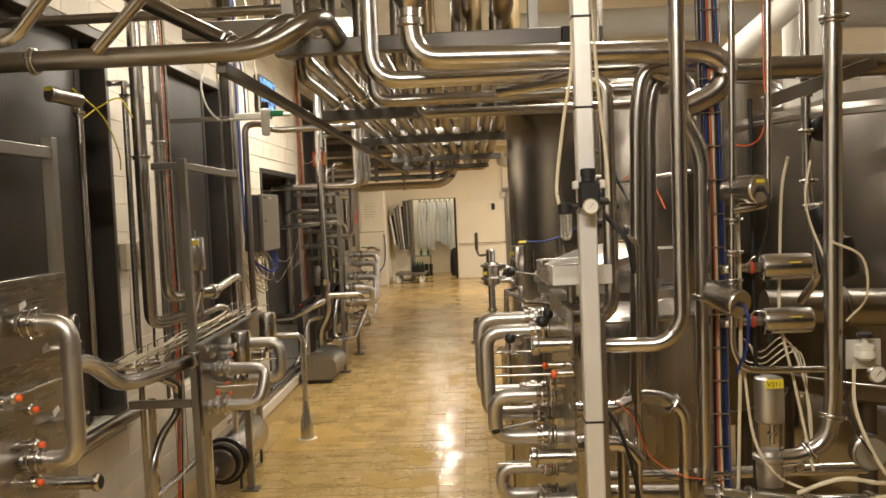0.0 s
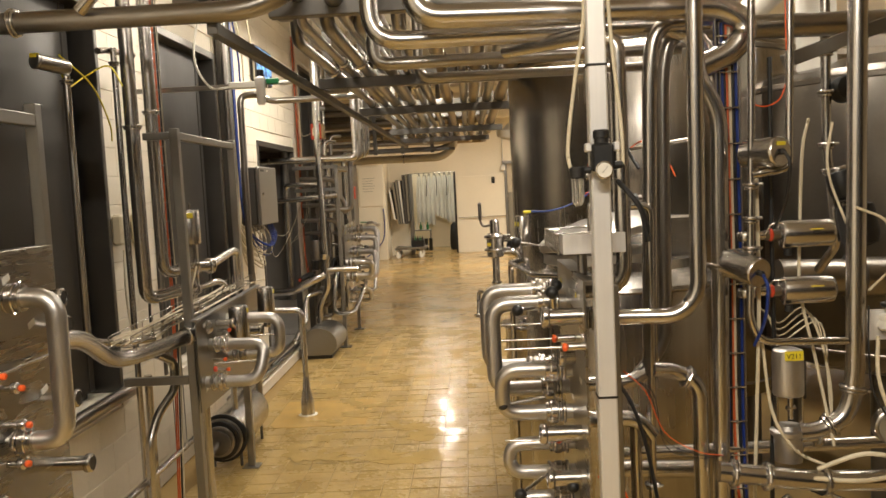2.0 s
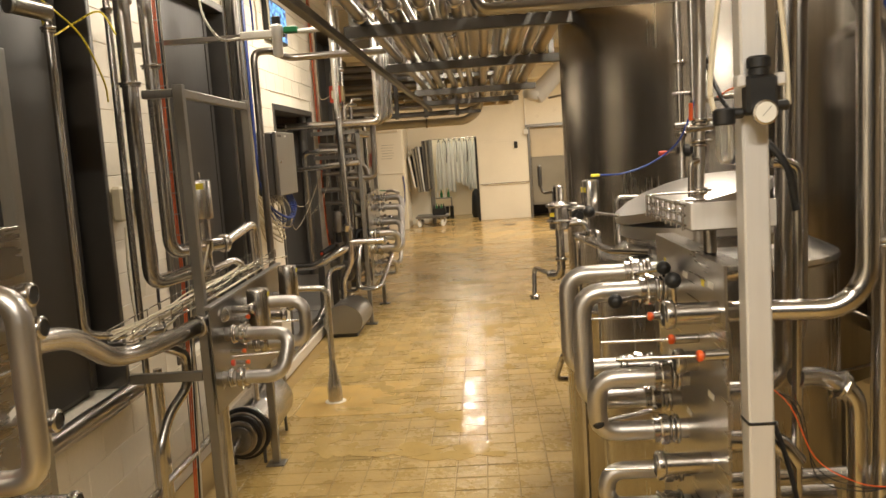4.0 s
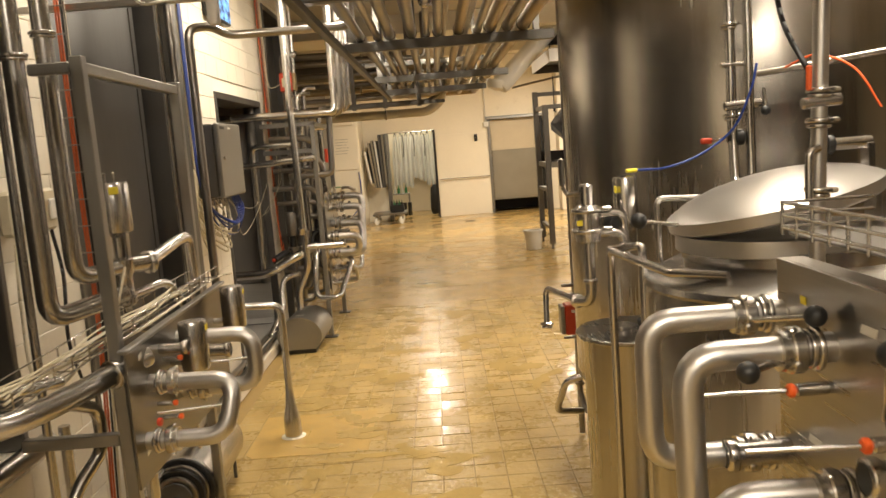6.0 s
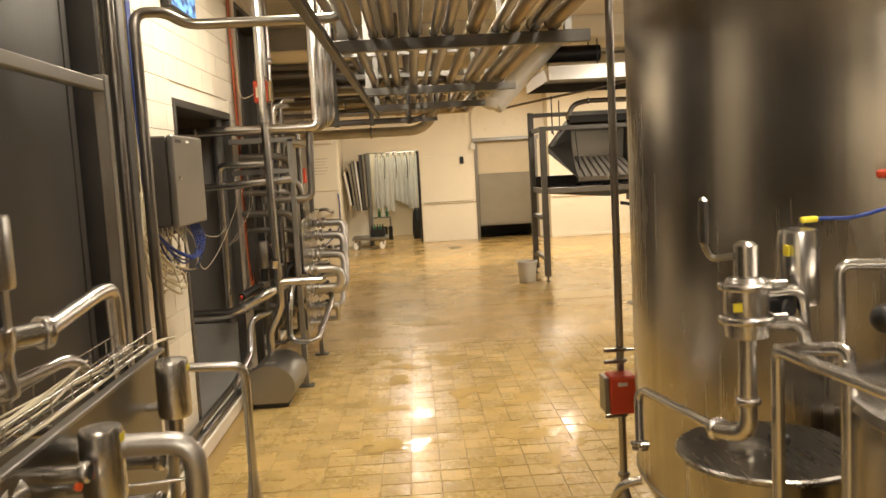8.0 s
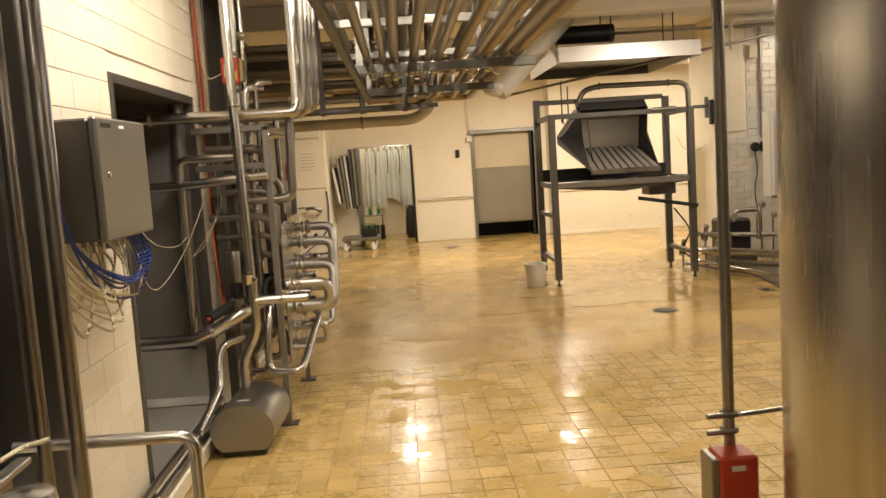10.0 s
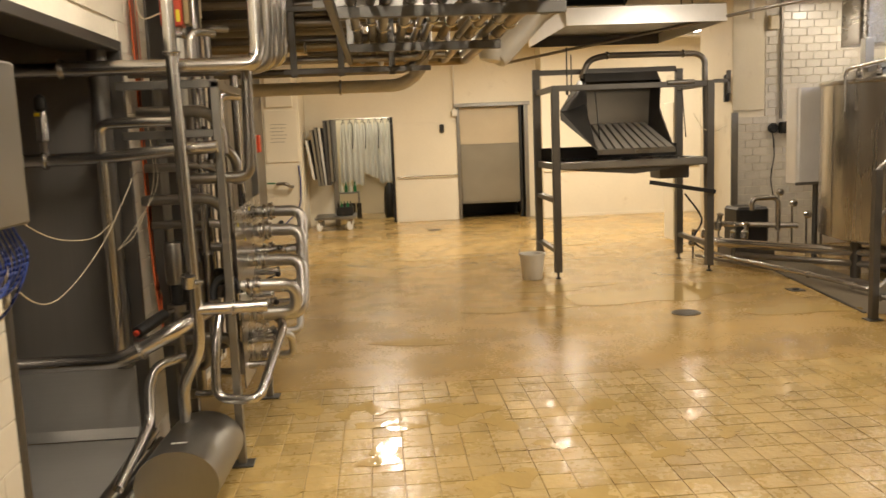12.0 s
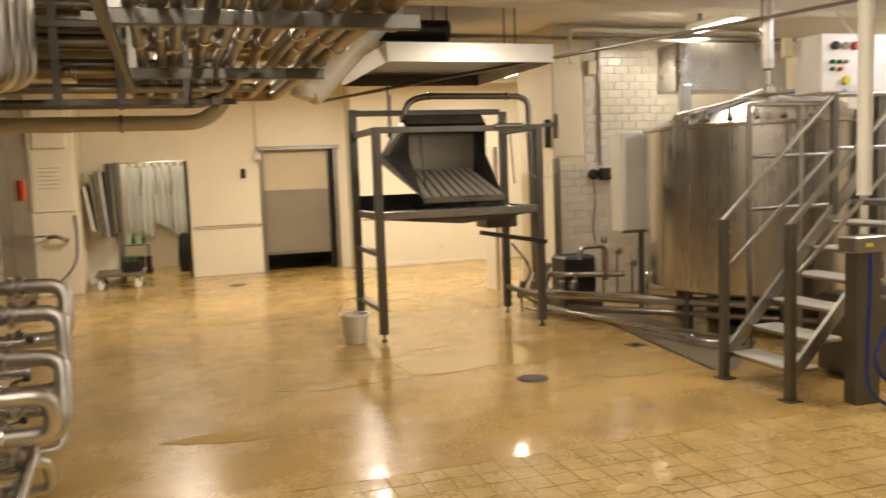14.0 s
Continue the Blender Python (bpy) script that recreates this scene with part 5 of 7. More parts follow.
cable([(1.17, 2.68, 1.69), (1.165, 2.69, 1.75), (1.19, 2.70, 1.92), (1.22, 2.72, 2.08), (1.225, 2.74, 2.3)], 0.005, WCABLE, "white air hose curving up to the post", 6, "hose")
cable([(1.30, 2.68, 1.70), (1.30, 2.69, 1.80), (1.285, 2.70, 2.0), (1.275, 2.73, 2.3)], 0.005, WCABLE, "white air hose curving up to the post", 6, "hose")

m3 = empty("bend_panel", "brushed steel swing-bend panel with U bends and ball levers", "pipe panel", "bend panels")
part("plate", Geo().box(1.20, 1.206, 2.76, 3.40, 0.45, 1.40, 0.001), PLATE, m3)
part("top_return", Geo().box(1.206, 1.25, 2.76, 3.40, 1.388, 1.40, 0.002), PLATE, m3)
part("post", Geo().box(1.21, 1.25, 3.35, 3.39, 0, 1.38, 0.003), SATIN, m3)
part("stay", Geo().box(1.26, 1.30, 2.80, 2.84, 0, 1.38, 0.003), SATIN, m3)
swing_bend(m3, 1.20, 0.953, 3.38, 1.303, 1.045, 0.0235)
swing_bend(m3, 1.20, 0.967, 3.19, 1.286, 1.015, 0.0245, -0.01)
swing_bend(m3, 1.20, 0.985, 3.08, 1.095, 0.955, 0.0235, 0.03)
swing_bend(m3, 1.20, 1.00, 3.10, 0.86, 0.77, 0.021)
swing_bend(m3, 1.20, 1.01, 3.02, 0.72, 0.62, 0.021)
for y, z, x in ((3.36, 1.05, 1.08), (2.81, 1.30, 1.09), (3.0, 1.15, 1.15), (2.90, 0.95, 1.08), (2.95, 0.80, 1.10)):
    stub(m3, 1.20, y, z, x, 0.023)
for y, z, x in ((3.205, 1.215, 1.145), (2.97, 1.21, 1.145), (2.74, 1.23, 1.15), (3.0, 0.90, 1.15)):
    part("sensor", Geo().cyl((1.20, y, z), (x, y, z), 0.011, 12), STEEL, m3)
    part("sensor_cap", Geo().cyl((x, y, z), (x - 0.012, y, z), 0.0115, 12), ORANGE, m3, "orange plastic cap")
    part("probe", Geo().cyl((x - 0.012, y, z), (0.985, y + 0.02, z - 0.004), 0.004, 8), STEEL, m3)
for a, b in (((1.15, 3.20, 1.275), (1.055, 3.14, 1.272)), ((1.14, 2.92, 1.26), (1.13, 2.89, 1.345)), ((1.12, 3.12, 1.0), (1.0, 3.10, 0.985)), ((1.12, 3.1, 0.80), (1.17, 2.95, 0.78)), ((1.12, 3.1, 0.765), (1.03, 2.98, 0.75)), ((1.13, 3.35, 1.30), (1.17, 3.2, 1.335))):
    ball_handle(m3, a, b, 0.018)
for y, z in ((3.40, 1.30), (3.10, 1.33), (2.88, 1.34), (3.28, 1.10), (3.10, 1.0), (2.9, 1.10)):
    tag(m3, (1.199, y, z), (0, -0.045, 0.0), (0, -0.006, 0.014))
for y in (3.30, 2.93):
    tag(m3, (1.199, y, 1.335), (0, -0.022, 0), (0, 0, 0.014), YELLOW)
# wire tray above the panel
tr = empty("wire_tray", "steel wire tray with a sheet front above the panel", "tray")
part("sheet", Geo().box(1.16, 1.33, 2.84, 2.845, 1.465, 1.52, 0.001).box(1.16, 1.165, 2.845, 2.93, 1.465, 1.52, 0.001), ALU, tr)
part("floor_sheet", Geo().box(1.16, 1.30, 2.845, 3.25, 1.462, 1.466, 0.001), SATIN, tr)
for z in (1.475, 1.495, 1.515):
    part("long_wire", Geo().cyl((1.15, 2.85, z), (1.15, 3.25, z), 0.003, 6), STEEL, tr)
    part("long_wire", Geo().cyl((1.15, 3.25, z), (1.30, 3.25, z), 0.003, 6), STEEL, tr)
for k in range(8):
    part("upright_wire", Geo().cyl((1.15, 2.87 + 0.054 * k, 1.462), (1.15, 2.87 + 0.054 * k, 1.518), 0.003, 6), STEEL, tr)
part("bracket", Geo().cyl((1.225, 2.95, 1.40), (1.225, 2.95, 1.465), 0.014, 14), STEEL2, tr)

# uprights
pipe([(1.05, 3.35, 2.10), (1.30, 3.15, 2.10), (1.375, 3.12, 2.08), (1.375, 3.12, 1.33), (1.21, 3.15, 1.32)], 0.0245, "upright steel pipe with elbows above and below", 0.075)
pipe([(1.68, 3.22, 2.135), (1.51, 3.2, 2.135), (1.487, 3.2, 2.0), (1.462, 3.2, 1.06), (1.40, 3.18, 1.02), (1.21, 3.18, 1.02)], 0.0245, "upright steel pipe with elbows above and below", 0.075)
pipe([(1.74, 3.3, 2.115), (1.57, 3.28, 2.115), (1.543, 3.28, 1.99), (1.53, 3.28, 1.12), (1.44, 3.28, 1.02)], 0.022, "upright steel pipe behind the others", 0.075, (), STEEL2)
pipe([(1.56, 2.92, 3.4), (1.545, 2.92, 1.33), (1.49, 2.92, 1.27), (1.21, 2.98, 1.265)], 0.0235, "upright steel pipe turning into the panel", 0.08, ((2, 0.85),))
pipe([(1.60, 3.10, 2.06), (1.597, 3.08, 1.96), (1.661, 3.08, 1.845), (1.64, 3.08, 0.55), (1.75, 3.0, 0.45)], 0.026, "upright steel pipe with an offset bend", 0.07, ((2, 0.35),))
pipe([(1.42, 3.0, 1.10), (1.50, 3.05, 1.085), (1.575, 3.05, 1.04), (1.577, 3.05, 0.4)], 0.0235, "steel pipe with a clamped elbow", 0.05, ((1, 0.5),))
pipe([(1.377, 3.0, 1.586), (1.433, 3.0, 1.58), (1.41, 3.0, 0.4)], 0.012, "slim steel pipe standing behind the panel", 0.04, ((1, 0.7),))
pipe([(1.755, 3.0, 3.4), (1.728, 3.0, 1.80), (1.713, 3.0, 1.23), (1.745, 3.0, 1.168), (2.0, 3.02, 1.158)], 0.011, "slim steel pipe turning to the thick upright", 0.05, ((1, 0.30), (1, 0.47), (1, 0.62)))
pipe([(1.855, 2.98, 3.4), (1.826, 2.98, 1.67), (1.72, 2.98, 1.655)], 0.011, "slim steel pipe coming down to an actuator", 0.03)
pipe([(2.068, 3.03, 3.4), (2.027, 3.03, 1.05), (2.005, 3.03, 0.93), (1.92, 3.03, 0.885), (1.86, 3.03, 0.883)], 0.0275, "thick upright steel pipe with a clamped elbow", 0.07, ((0, 0.5), (1, 0.3), (2, 0.6)))
pipe([(1.38, 3.05, 0.98), (1.38, 3.05, 0.0)], 0.018, "upright steel pipe behind the panel", 0.05)
pipe([(1.21, 3.0, 0.96), (1.38, 3.0, 0.955), (1.42, 3.0, 0.9)], 0.024, "short steel pipe out of the panel", 0.05)
pipe([(1.30, 3.15, 0.80), (2.2, 3.2, 0.79)], 0.02, "horizontal steel pipe behind the uprights", 0.05)
pipe([(1.30, 3.3, 0.70), (1.62, 3.3, 0.69)], 0.028, "horizontal steel pipe behind the uprights", 0.05)
pipe([(1.62, 3.0, 0.46), (2.1, 2.95, 0.62), (2.6, 2.9, 0.60), (2.6, 2.9, 0.0)], 0.03, "low steel pipe with clamps", 0.06, ((0, 0.3), (0, 0.6), (1, 0.2)))
pipe([(1.30, 2.9, 0.36), (2.5, 2.9, 0.33), (2.5, 2.9, 0.0)], 0.03, "low steel pipe near the floor", 0.06, ((0, 0.2), (0, 0.5)))
pipe([(1.60, 2.96, 0.80), (1.87, 2.95, 0.765), (2.5, 2.95, 0.75), (2.5, 2.95, 0.0)], 0.030, "low steel pipe with many clamps below the valves", 0.06, ((0, 0.15), (0, 0.5), (1, 0.05), (1, 0.35)))
solid("slant_bracket", Geo().beam((1.86, 3.10, 1.985), (2.22, 3.14, 2.10), 0.03, 0.042), SATIN, "slanting steel bracket behind the uprights", "bracket")
pipe([(2.16, 4.0, 1.23), (2.9, 4.0, 1.20), (3.15, 4.2, 1.19)], 0.072, "wide steel pipe with a flexible joint", mat=STEEL2)
# cable bundle with ladder
lad = empty("cable_ladder", "upright wire cable ladder with blue and dark cables", "cable tray")
for x in (1.675, 1.745):
    part("side_wire", Geo().cyl((x, 3.15, 0.3), (x, 3.15, 3.35), 0.003, 6), STEEL2, lad)
for k in range(28):
    part("rung", Geo().cyl((1.675, 3.148, 0.35 + k * 0.108), (1.745, 3.148, 0.35 + k * 0.108), 0.003, 6), STEEL, lad)
rng = random.Random(8)
for k, mt in enumerate((BLUE, BLACK, BLUE, BLACK, RUST, WCABLE, BLACK, BLUE)):
    x = 1.68 + 0.0085 * k
    cable([(x, 3.16, 3.35), (x + rng.uniform(-.004, .004), 3.165, 2.3), (x + rng.uniform(-.004, .004), 3.16, 1.4), (x + rng.uniform(-.006, .006), 3.16, 0.8), (x + rng.uniform(-.02, .02), 3.12, 0.35)], 0.005, mt, "cable tied to the upright wire ladder", 5, "cable", "cables on the ladder")


def actuator(a, b, r, label):
    a, b = Vector(a), Vector(b)
    n = (b - a).length
    t = empty("valve_actuator", label, "actuator", "valve actuators")
    part("cylinder", Geo().lathe(a, b - a, [(r * 0.4, 0), (r * 0.94, 0.004), (r, 0.012), (r, n - 0.01), (r * 0.97, n - 0.004), (r * 0.9, n), (r * 0.1, n)], 32), STEEL, t)
    return t


for z in (1.477, 1.310):
    t = actuator((1.822, 3.05, z), (1.972, 3.05, z), 0.0405, "horizontal steel cylinder actuator with a yellow tag")
    part("joint", Geo().cyl((1.775, 3.05, z), (1.822, 3.05, z), 0.015, 16), STEEL2, t)
    part("ring", Geo().cyl((1.788, 3.05, z), (1.799, 3.05, z), 0.0195, 16), REDP, t, "red coupling ring")
    part("neck", Geo().cyl((1.73, 3.05, z), (1.78, 3.05, z), 0.013, 14).ring((1.715, 3.03, z), (0, 0, 1), 0.02, 0.03, 0.008), STEEL, t)
    part("yoke", Geo().tube([(1.775, 3.035, z + 0.004), (1.79, 3.03, z + 0.034), (1.824, 3.02, z + 0.036), (1.824, 3.012, z + 0.0), (1.816, 3.012, z - 0.036)], 0.003, 0.01, 6), STEEL, t)
    part("plug", Geo().cyl((1.836, 3.03, z - 0.040), (1.836, 3.03, z - 0.062), 0.012, 12), BLACK, t)
    part("yellow_tag", Geo().prism([(1.895, 3.0125, z + 0.002), (1.932, 3.0125, z + 0.002), (1.932, 3.0135, z + 0.016), (1.895, 3.0135, z + 0.016)], (0, -0.0015, 0)), YELLOW, t)
    bars(t, (1.899, 3.0105, z + 0.004), (0.028, 0, 0), (0, 0.0004, 0.01), 1)
for c, d in (((1.73, 3.06, 1.715), (0.062, -0.11, 0.003)), ((1.675, 3.06, 1.40), (0.052, -0.11, -0.023))):
    c, d = Vector(c), Vector(d)
    t = actuator(c, c + d, 0.044, "steel cylinder actuator with a brushed round end")
    q = c + d
    dn = d.normalized()
    sd = dn.cross(Vector((0, 0, 1))).normalized()
    part("yellow_tag", Geo().prism([q + dn * 0.001 - sd * 0.017 + Vector((0, 0, 0.018)), q + dn * 0.001 + sd * 0.017 + Vector((0, 0, 0.018)), q + dn * 0.001 + sd * 0.017 + Vector((0, 0, 0.029)), q + dn * 0.001 - sd * 0.017 + Vector((0, 0, 0.029))], dn * 0.001), YELLOW, t)
    part("plug", Geo().cyl(q, q + dn * 0.012, 0.009, 10), BLACKM, t)
    cable([q + dn * 0.012, q + dn * 0.03 + Vector((0, 0, -0.04)), q + dn * 0.01 + Vector((0.01, 0.02, -0.14)), q + Vector((0.0, 0.06, -0.22))], 0.005, BLUE if c.z < 1.5 else BLACKM, "signal cable hanging from the actuator end", 5)
v = empty("seat_valve", "upright seat valve with yellow number tag and open yoke", "valve")
part("cylinder", Geo().lathe((1.838, 3.05, 0.993), (0, 0, 1), [(0.02, 0), (0.042, 0.002), (0.045, 0.006), (0.045, 0.12), (0.042, 0.138), (0.025, 0.145)], 28), BEND, v)
for s in (-0.037, 0.037):
    part("yoke_bar", Geo().box(1.838 + s - 0.003, 1.838 + s + 0.003, 3.035, 3.065, 0.89, 0.995, 0.001), STEEL, v)
part("stem", Geo().cyl((1.845, 3.05, 0.92), (1.845, 3.05, 1.005), 0.008, 12).cyl((1.83, 3.05, 0.955), (1.86, 3.05, 0.955), 0.008, 10), STEEL, v)
part("body", Geo().lathe((1.836, 3.05, 0.79), (0, 0, 1), [(0.025, 0), (0.040, 0.004), (0.042, 0.08), (0.052, 0.086), (0.052, 0.098), (0.038, 0.102), (0.034, 0.115)], 24), BEND, v)
part("outlet", Geo().cyl((1.87, 3.045, 0.875), (1.915, 3.045, 0.88), 0.020, 16), STEEL, v)
tg = part("yellow_tag", Geo().prism([(1.812, 3.004, 1.108), (1.866, 3.004, 1.108), (1.866, 3.004, 1.136), (1.812, 3.004, 1.136)], (0, -0.0015, 0)), YELLOW, v)
fc = bpy.data.curves.new("number", "FONT")
fc.body, fc.size, fc.align_x, fc.extrude = "V211", 0.021, "CENTER", 0.0003
fc.materials.append(BLACK)
fo = new("number", fc)
fo.parent = tg
fo.matrix_basis = pose(1.839, 3.0018, 1.114, 90, 0, 0)
clamp(v, (1.915, 3.045, 0.868), (1, 0, 0.1), 0.021)
# air regulator with gauge on a plate
ar = empty("air_regulator", "white air regulator with black knob and dial on a steel plate", "regulator")
part("plate", Geo().box(2.05, 2.16, 3.0, 3.006, 1.16, 1.25, 0.002), ALU, ar)
part("body", Geo().lathe((2.105, 2.985, 1.19), (0, 0, 1), [(0.02, 0), (0.03, 0.008), (0.03, 0.02), (0.026, 0.03), (0.028, 0.036), (0.028, 0.045), (0.01, 0.05), (0.008, 0.07)], 22), WPLAST, ar)
part("knob", Geo().cyl((2.105, 2.985, 1.258), (2.105, 2.985, 1.272), 0.023, 12), BLACK, ar)
gg = part("gauge", Geo().lathe((2.118, 2.955, 1.155), (0.1, -1, 0), [(0.024, 0), (0.027, 0.004), (0.027, 0.015), (0.024, 0.017)], 24), STEEL, ar, "round dial gauge")
part("dial", Geo().cyl((2.1198, 2.937, 1.155), (2.1199, 2.936, 1.155), 0.0235, 20, 0.0002), WPLAST, gg)
part("needle", Geo().beam((2.112, 2.9352, 1.147), (2.129, 2.9352, 1.167), 0.0025, 0.0006, 0), BLACK, gg)
# grey round handwheel body low at the edge, and small fittings
for x, y, z, r in ((2.11, 3.0, 0.909, 0.055), (2.2, 2.95, 0.70, 0.04)):
    solid("dial_housing", Geo().lathe((x, y, z), (0, -1, 0), [(r * 0.7, -0.02), (r, 0), (r, 0.03), (r * 0.9, 0.034), (r * 0.1, 0.034)], 28), STEEL2, "round steel housing among the cables", "gauge", "round housings")
pipe([(2.131, 3.45, 3.4), (2.131, 3.45, 1.72), (2.145, 3.45, 1.60), (2.16, 3.45, 1.40), (2.16, 3.6, 1.30)], 0.016, "slim steel pipe with clamps and a black valve motor", 0.04, ((0, 0.80), (0, 0.88), (0, 0.985), (1, 0.5)))
for mx, my, mz, mr, ml, md in ((2.155, 3.42, 1.655, 0.048, 0.10, (0.25, -0.2, -1)), (2.20, 3.41, 1.545, 0.062, 0.15, (0.15, -0.1, -1)), (2.187, 3.47, 1.924, 0.046, 0.06, (0.1, -1, 0.1))):
    bm_ = empty("black_motor", "black plastic valve motor on the slim pipe", "motor", "valve motors")
    part("case", Geo().lathe((mx, my, mz), md, [(mr * 0.5, 0), (mr * 0.95, ml * 0.08), (mr, ml * 0.3), (mr, ml * 0.75), (mr * 0.85, ml * 0.93), (mr * 0.4, ml)], 20), BLACK, bm_)
    part("collar", Geo().ring((mx, my, mz), md, mr * 0.55, 0.02, 0.006), STEEL, bm_)
cable([(1.97, 3.2, 1.82), (1.93, 3.15, 1.72), (1.90, 3.1, 1.5), (1.89, 3.08, 1.3), (1.92, 3.05, 1.1), (1.95, 3.0, 0.85)], 0.005, WCABLE, "pale hose hanging among the valves", 6, "hose")
cable([(2.02, 3.0, 1.55), (2.10, 2.98, 1.5), (2.12, 3.0, 1.38), (2.08, 3.05, 1.3)], 0.004, WCABLE, "pale hose looping among the valves", 6, "hose")
for k in range(4):
    cable([(1.78 + 0.01 * k, 3.10, 1.25 - 0.01 * k), (1.84, 3.12, 1.20 - 0.02 * k), (1.92 + 0.015 * k, 3.12, 1.24 - 0.015 * k), (1.98, 3.1, 1.05 - 0.03 * k), (1.99, 3.1, 0.85)], 0.0025, WCABLE, "pale hose looping among the valves", 5, "hose", "hoses among the valves")
cable([(2.06, 2.96, 1.18), (2.05, 2.93, 1.05), (2.10, 2.9, 0.9), (2.2, 2.88, 0.75)], 0.006, WCABLE, "white hose falling from the regulator", 6, "hose")
cable([(1.88, 2.95, 0.80), (2.0, 2.92, 0.85), (2.12, 2.9, 0.84), (2.3, 2.9, 0.86)], 0.007, WCABLE, "white hose lying across the low pipes", 6, "hose")
cable([(1.86, 2.93, 0.78), (2.0, 2.9, 0.78), (2.2, 2.88, 0.82), (2.4, 2.88, 0.81)], 0.007, WCABLE, "white hose lying across the low pipes", 6, "hose")
cable([(1.72, 3.0, 1.86), (1.77, 3.0, 1.85), (1.81, 3.0, 1.87), (1.83, 3.0, 1.92)], 0.002, ORANGE, "thin orange hose curling up", 5, "hose")
cable([(1.815, 2.97, 3.3), (1.815, 2.97, 2.5), (1.815, 2.96, 2.0)], 0.002, ORANGE, "thin orange hose hanging straight", 5, "hose")
cable([(1.25, 2.95, 0.80), (1.28, 2.9, 0.82), (1.32, 2.88, 0.76), (1.33, 2.88, 0.66), (1.28, 2.88, 0.6), (1.30, 2.88, 0.7)], 0.0035, ORANGE, "loose coil of orange cable behind the post", 6)
for k in range(3):
    cable([(1.34, 3.0, 1.10 - 0.01 * k), (1.40 + 0.01 * k, 2.98, 1.04), (1.45, 2.97, 0.92 - 0.02 * k), (1.54, 2.97, 0.86 - 0.01 * k), (1.62, 2.98, 0.84)], 0.0014, BLACK if k else ORANGE, "thin coloured wire behind the panel", 5)
cable([(1.30, 3.0, 1.10), (1.36, 2.97, 1.0), (1.40, 2.96, 0.85), (1.44, 2.96, 0.6)], 0.006, BLACK, "black cable hanging behind the panel")
cable([(1.34, 3.0, 1.66), (1.40, 2.98, 1.58), (1.42, 2.98, 1.48)], 0.008, BLACK, "black cable behind the post")
cable([(1.815, 3.09, 2.0), (1.812, 3.09, 1.5), (1.812, 3.09, 1.1), (1.80, 3.09, 0.7), (1.80, 3.09, 0.02)], 0.007, BLACK, "black hose hanging straight behind the valves", 6, "hose")
cable([(1.752, 3.04, 1.70), (1.75, 3.03, 1.3), (1.735, 3.03, 0.9), (1.72, 3.03, 0.5), (1.72, 3.03, 0.02)], 0.006, WCABLE, "ivory cable hanging beside the wire ladder", 6)
cable([(1.76, 3.04, 1.16), (1.78, 3.02, 0.95), (1.84, 3.0, 0.84), (1.92, 2.97, 0.80)], 0.005, WCABLE, "pale hose falling to the low pipes", 6, "hose")
cable([(2.02, 3.06, 1.50), (1.985, 3.08, 1.62), (1.975, 3.08, 1.70), (2.0, 3.1, 1.80)], 0.004, WCABLE, "pale yellow hose beside the thick upright", 6, "hose")
cable([(2.03, 2.95, 1.27), (2.02, 2.93, 1.15), (2.03, 2.92, 1.02), (2.10, 2.90, 0.9)], 0.003, BLACK, "thin black cable of the air regulator", 5)
part("gauge_face", Geo().cyl((2.11, 2.965, 0.909), (2.11, 2.962, 0.909), 0.047, 28, 0.0005), GREYP, bpy.data.objects["dial_housing"], "grey dial face")
vv = empty("seat_valve", "slim steel valve with a black lever in the low pipes", "valve")
part("body", Geo().cyl((1.80, 3.0, 0.70), (1.86, 2.97, 0.62), 0.020, 16), STEEL, vv)
part("lever", Geo().cyl((1.87, 2.96, 0.74), (1.98, 2.92, 0.70), 0.007, 10), STEEL, vv)
part("grip", Geo().cyl((1.86, 2.965, 0.745), (1.90, 2.95, 0.73), 0.013, 12), BLACK, vv)
part("stand", Geo().cyl((1.83, 2.985, 0.0), (1.83, 2.985, 0.66), 0.012, 10), STEEL2, vv)
solid("flexible_joint", Geo().lathe((2.42, 3.97, 1.222), (1, 0, -0.04), [(0.076, 0), (0.092, 0.01), (0.078, 0.02), (0.092, 0.03), (0.078, 0.04), (0.092, 0.05), (0.08, 0.06), (0.08, 0.25), (0.095, 0.26), (0.095, 0.28), (0.076, 0.29)], 28), STEEL2, "ribbed steel joint on the wide pipe", "pipe joint")
lp = pipe([(1.40, 3.60, 3.4), (1.385, 3.60, 1.90), (1.365, 3.60, 1.40), (1.365, 3.60, 0.0)], 0.0160, "upright steel pipe standing between panel and kettle", 0.02, ((1, 0.40), (1, 0.52), (1, 0.80)), BEND)
part("side_tube", Geo().tube([(1.365, 3.585, 1.585), (1.342, 3.575, 1.58), (1.340, 3.575, 1.48)], 0.009, 0.02, 10), STEEL, lp)
part("cross_stub", Geo().cyl((1.335, 3.59, 1.675), (1.415, 3.59, 1.68), 0.012, 12), STEEL, lp)
part("air_fitting", Geo().cyl((1.348, 3.585, 1.70), (1.350, 3.585, 1.75), 0.006, 10), ORANGE, lp, "orange air fitting")
cable([(1.665, 4.45, 1.80), (1.69, 4.30, 1.82), (1.75, 4.20, 1.77), (1.79, 4.14, 1.66)], 0.0035, ORANGE, "thin orange hose arching behind the spray pipe", 6, "hose")
hs = empty("lid_lever", "short steel tube handle with black end on the kettle", "handle")
part("tube", Geo().cyl((1.60, 4.02, 1.575), (1.70, 4.02, 1.575), 0.016, 14), STEEL, hs)
part("cap", Geo().lathe((1.585, 4.02, 1.575), (1, 0, 0), [(0.022, 0), (0.024, 0.004), (0.024, 0.014), (0.018, 0.018)], 16), BLACK, hs)
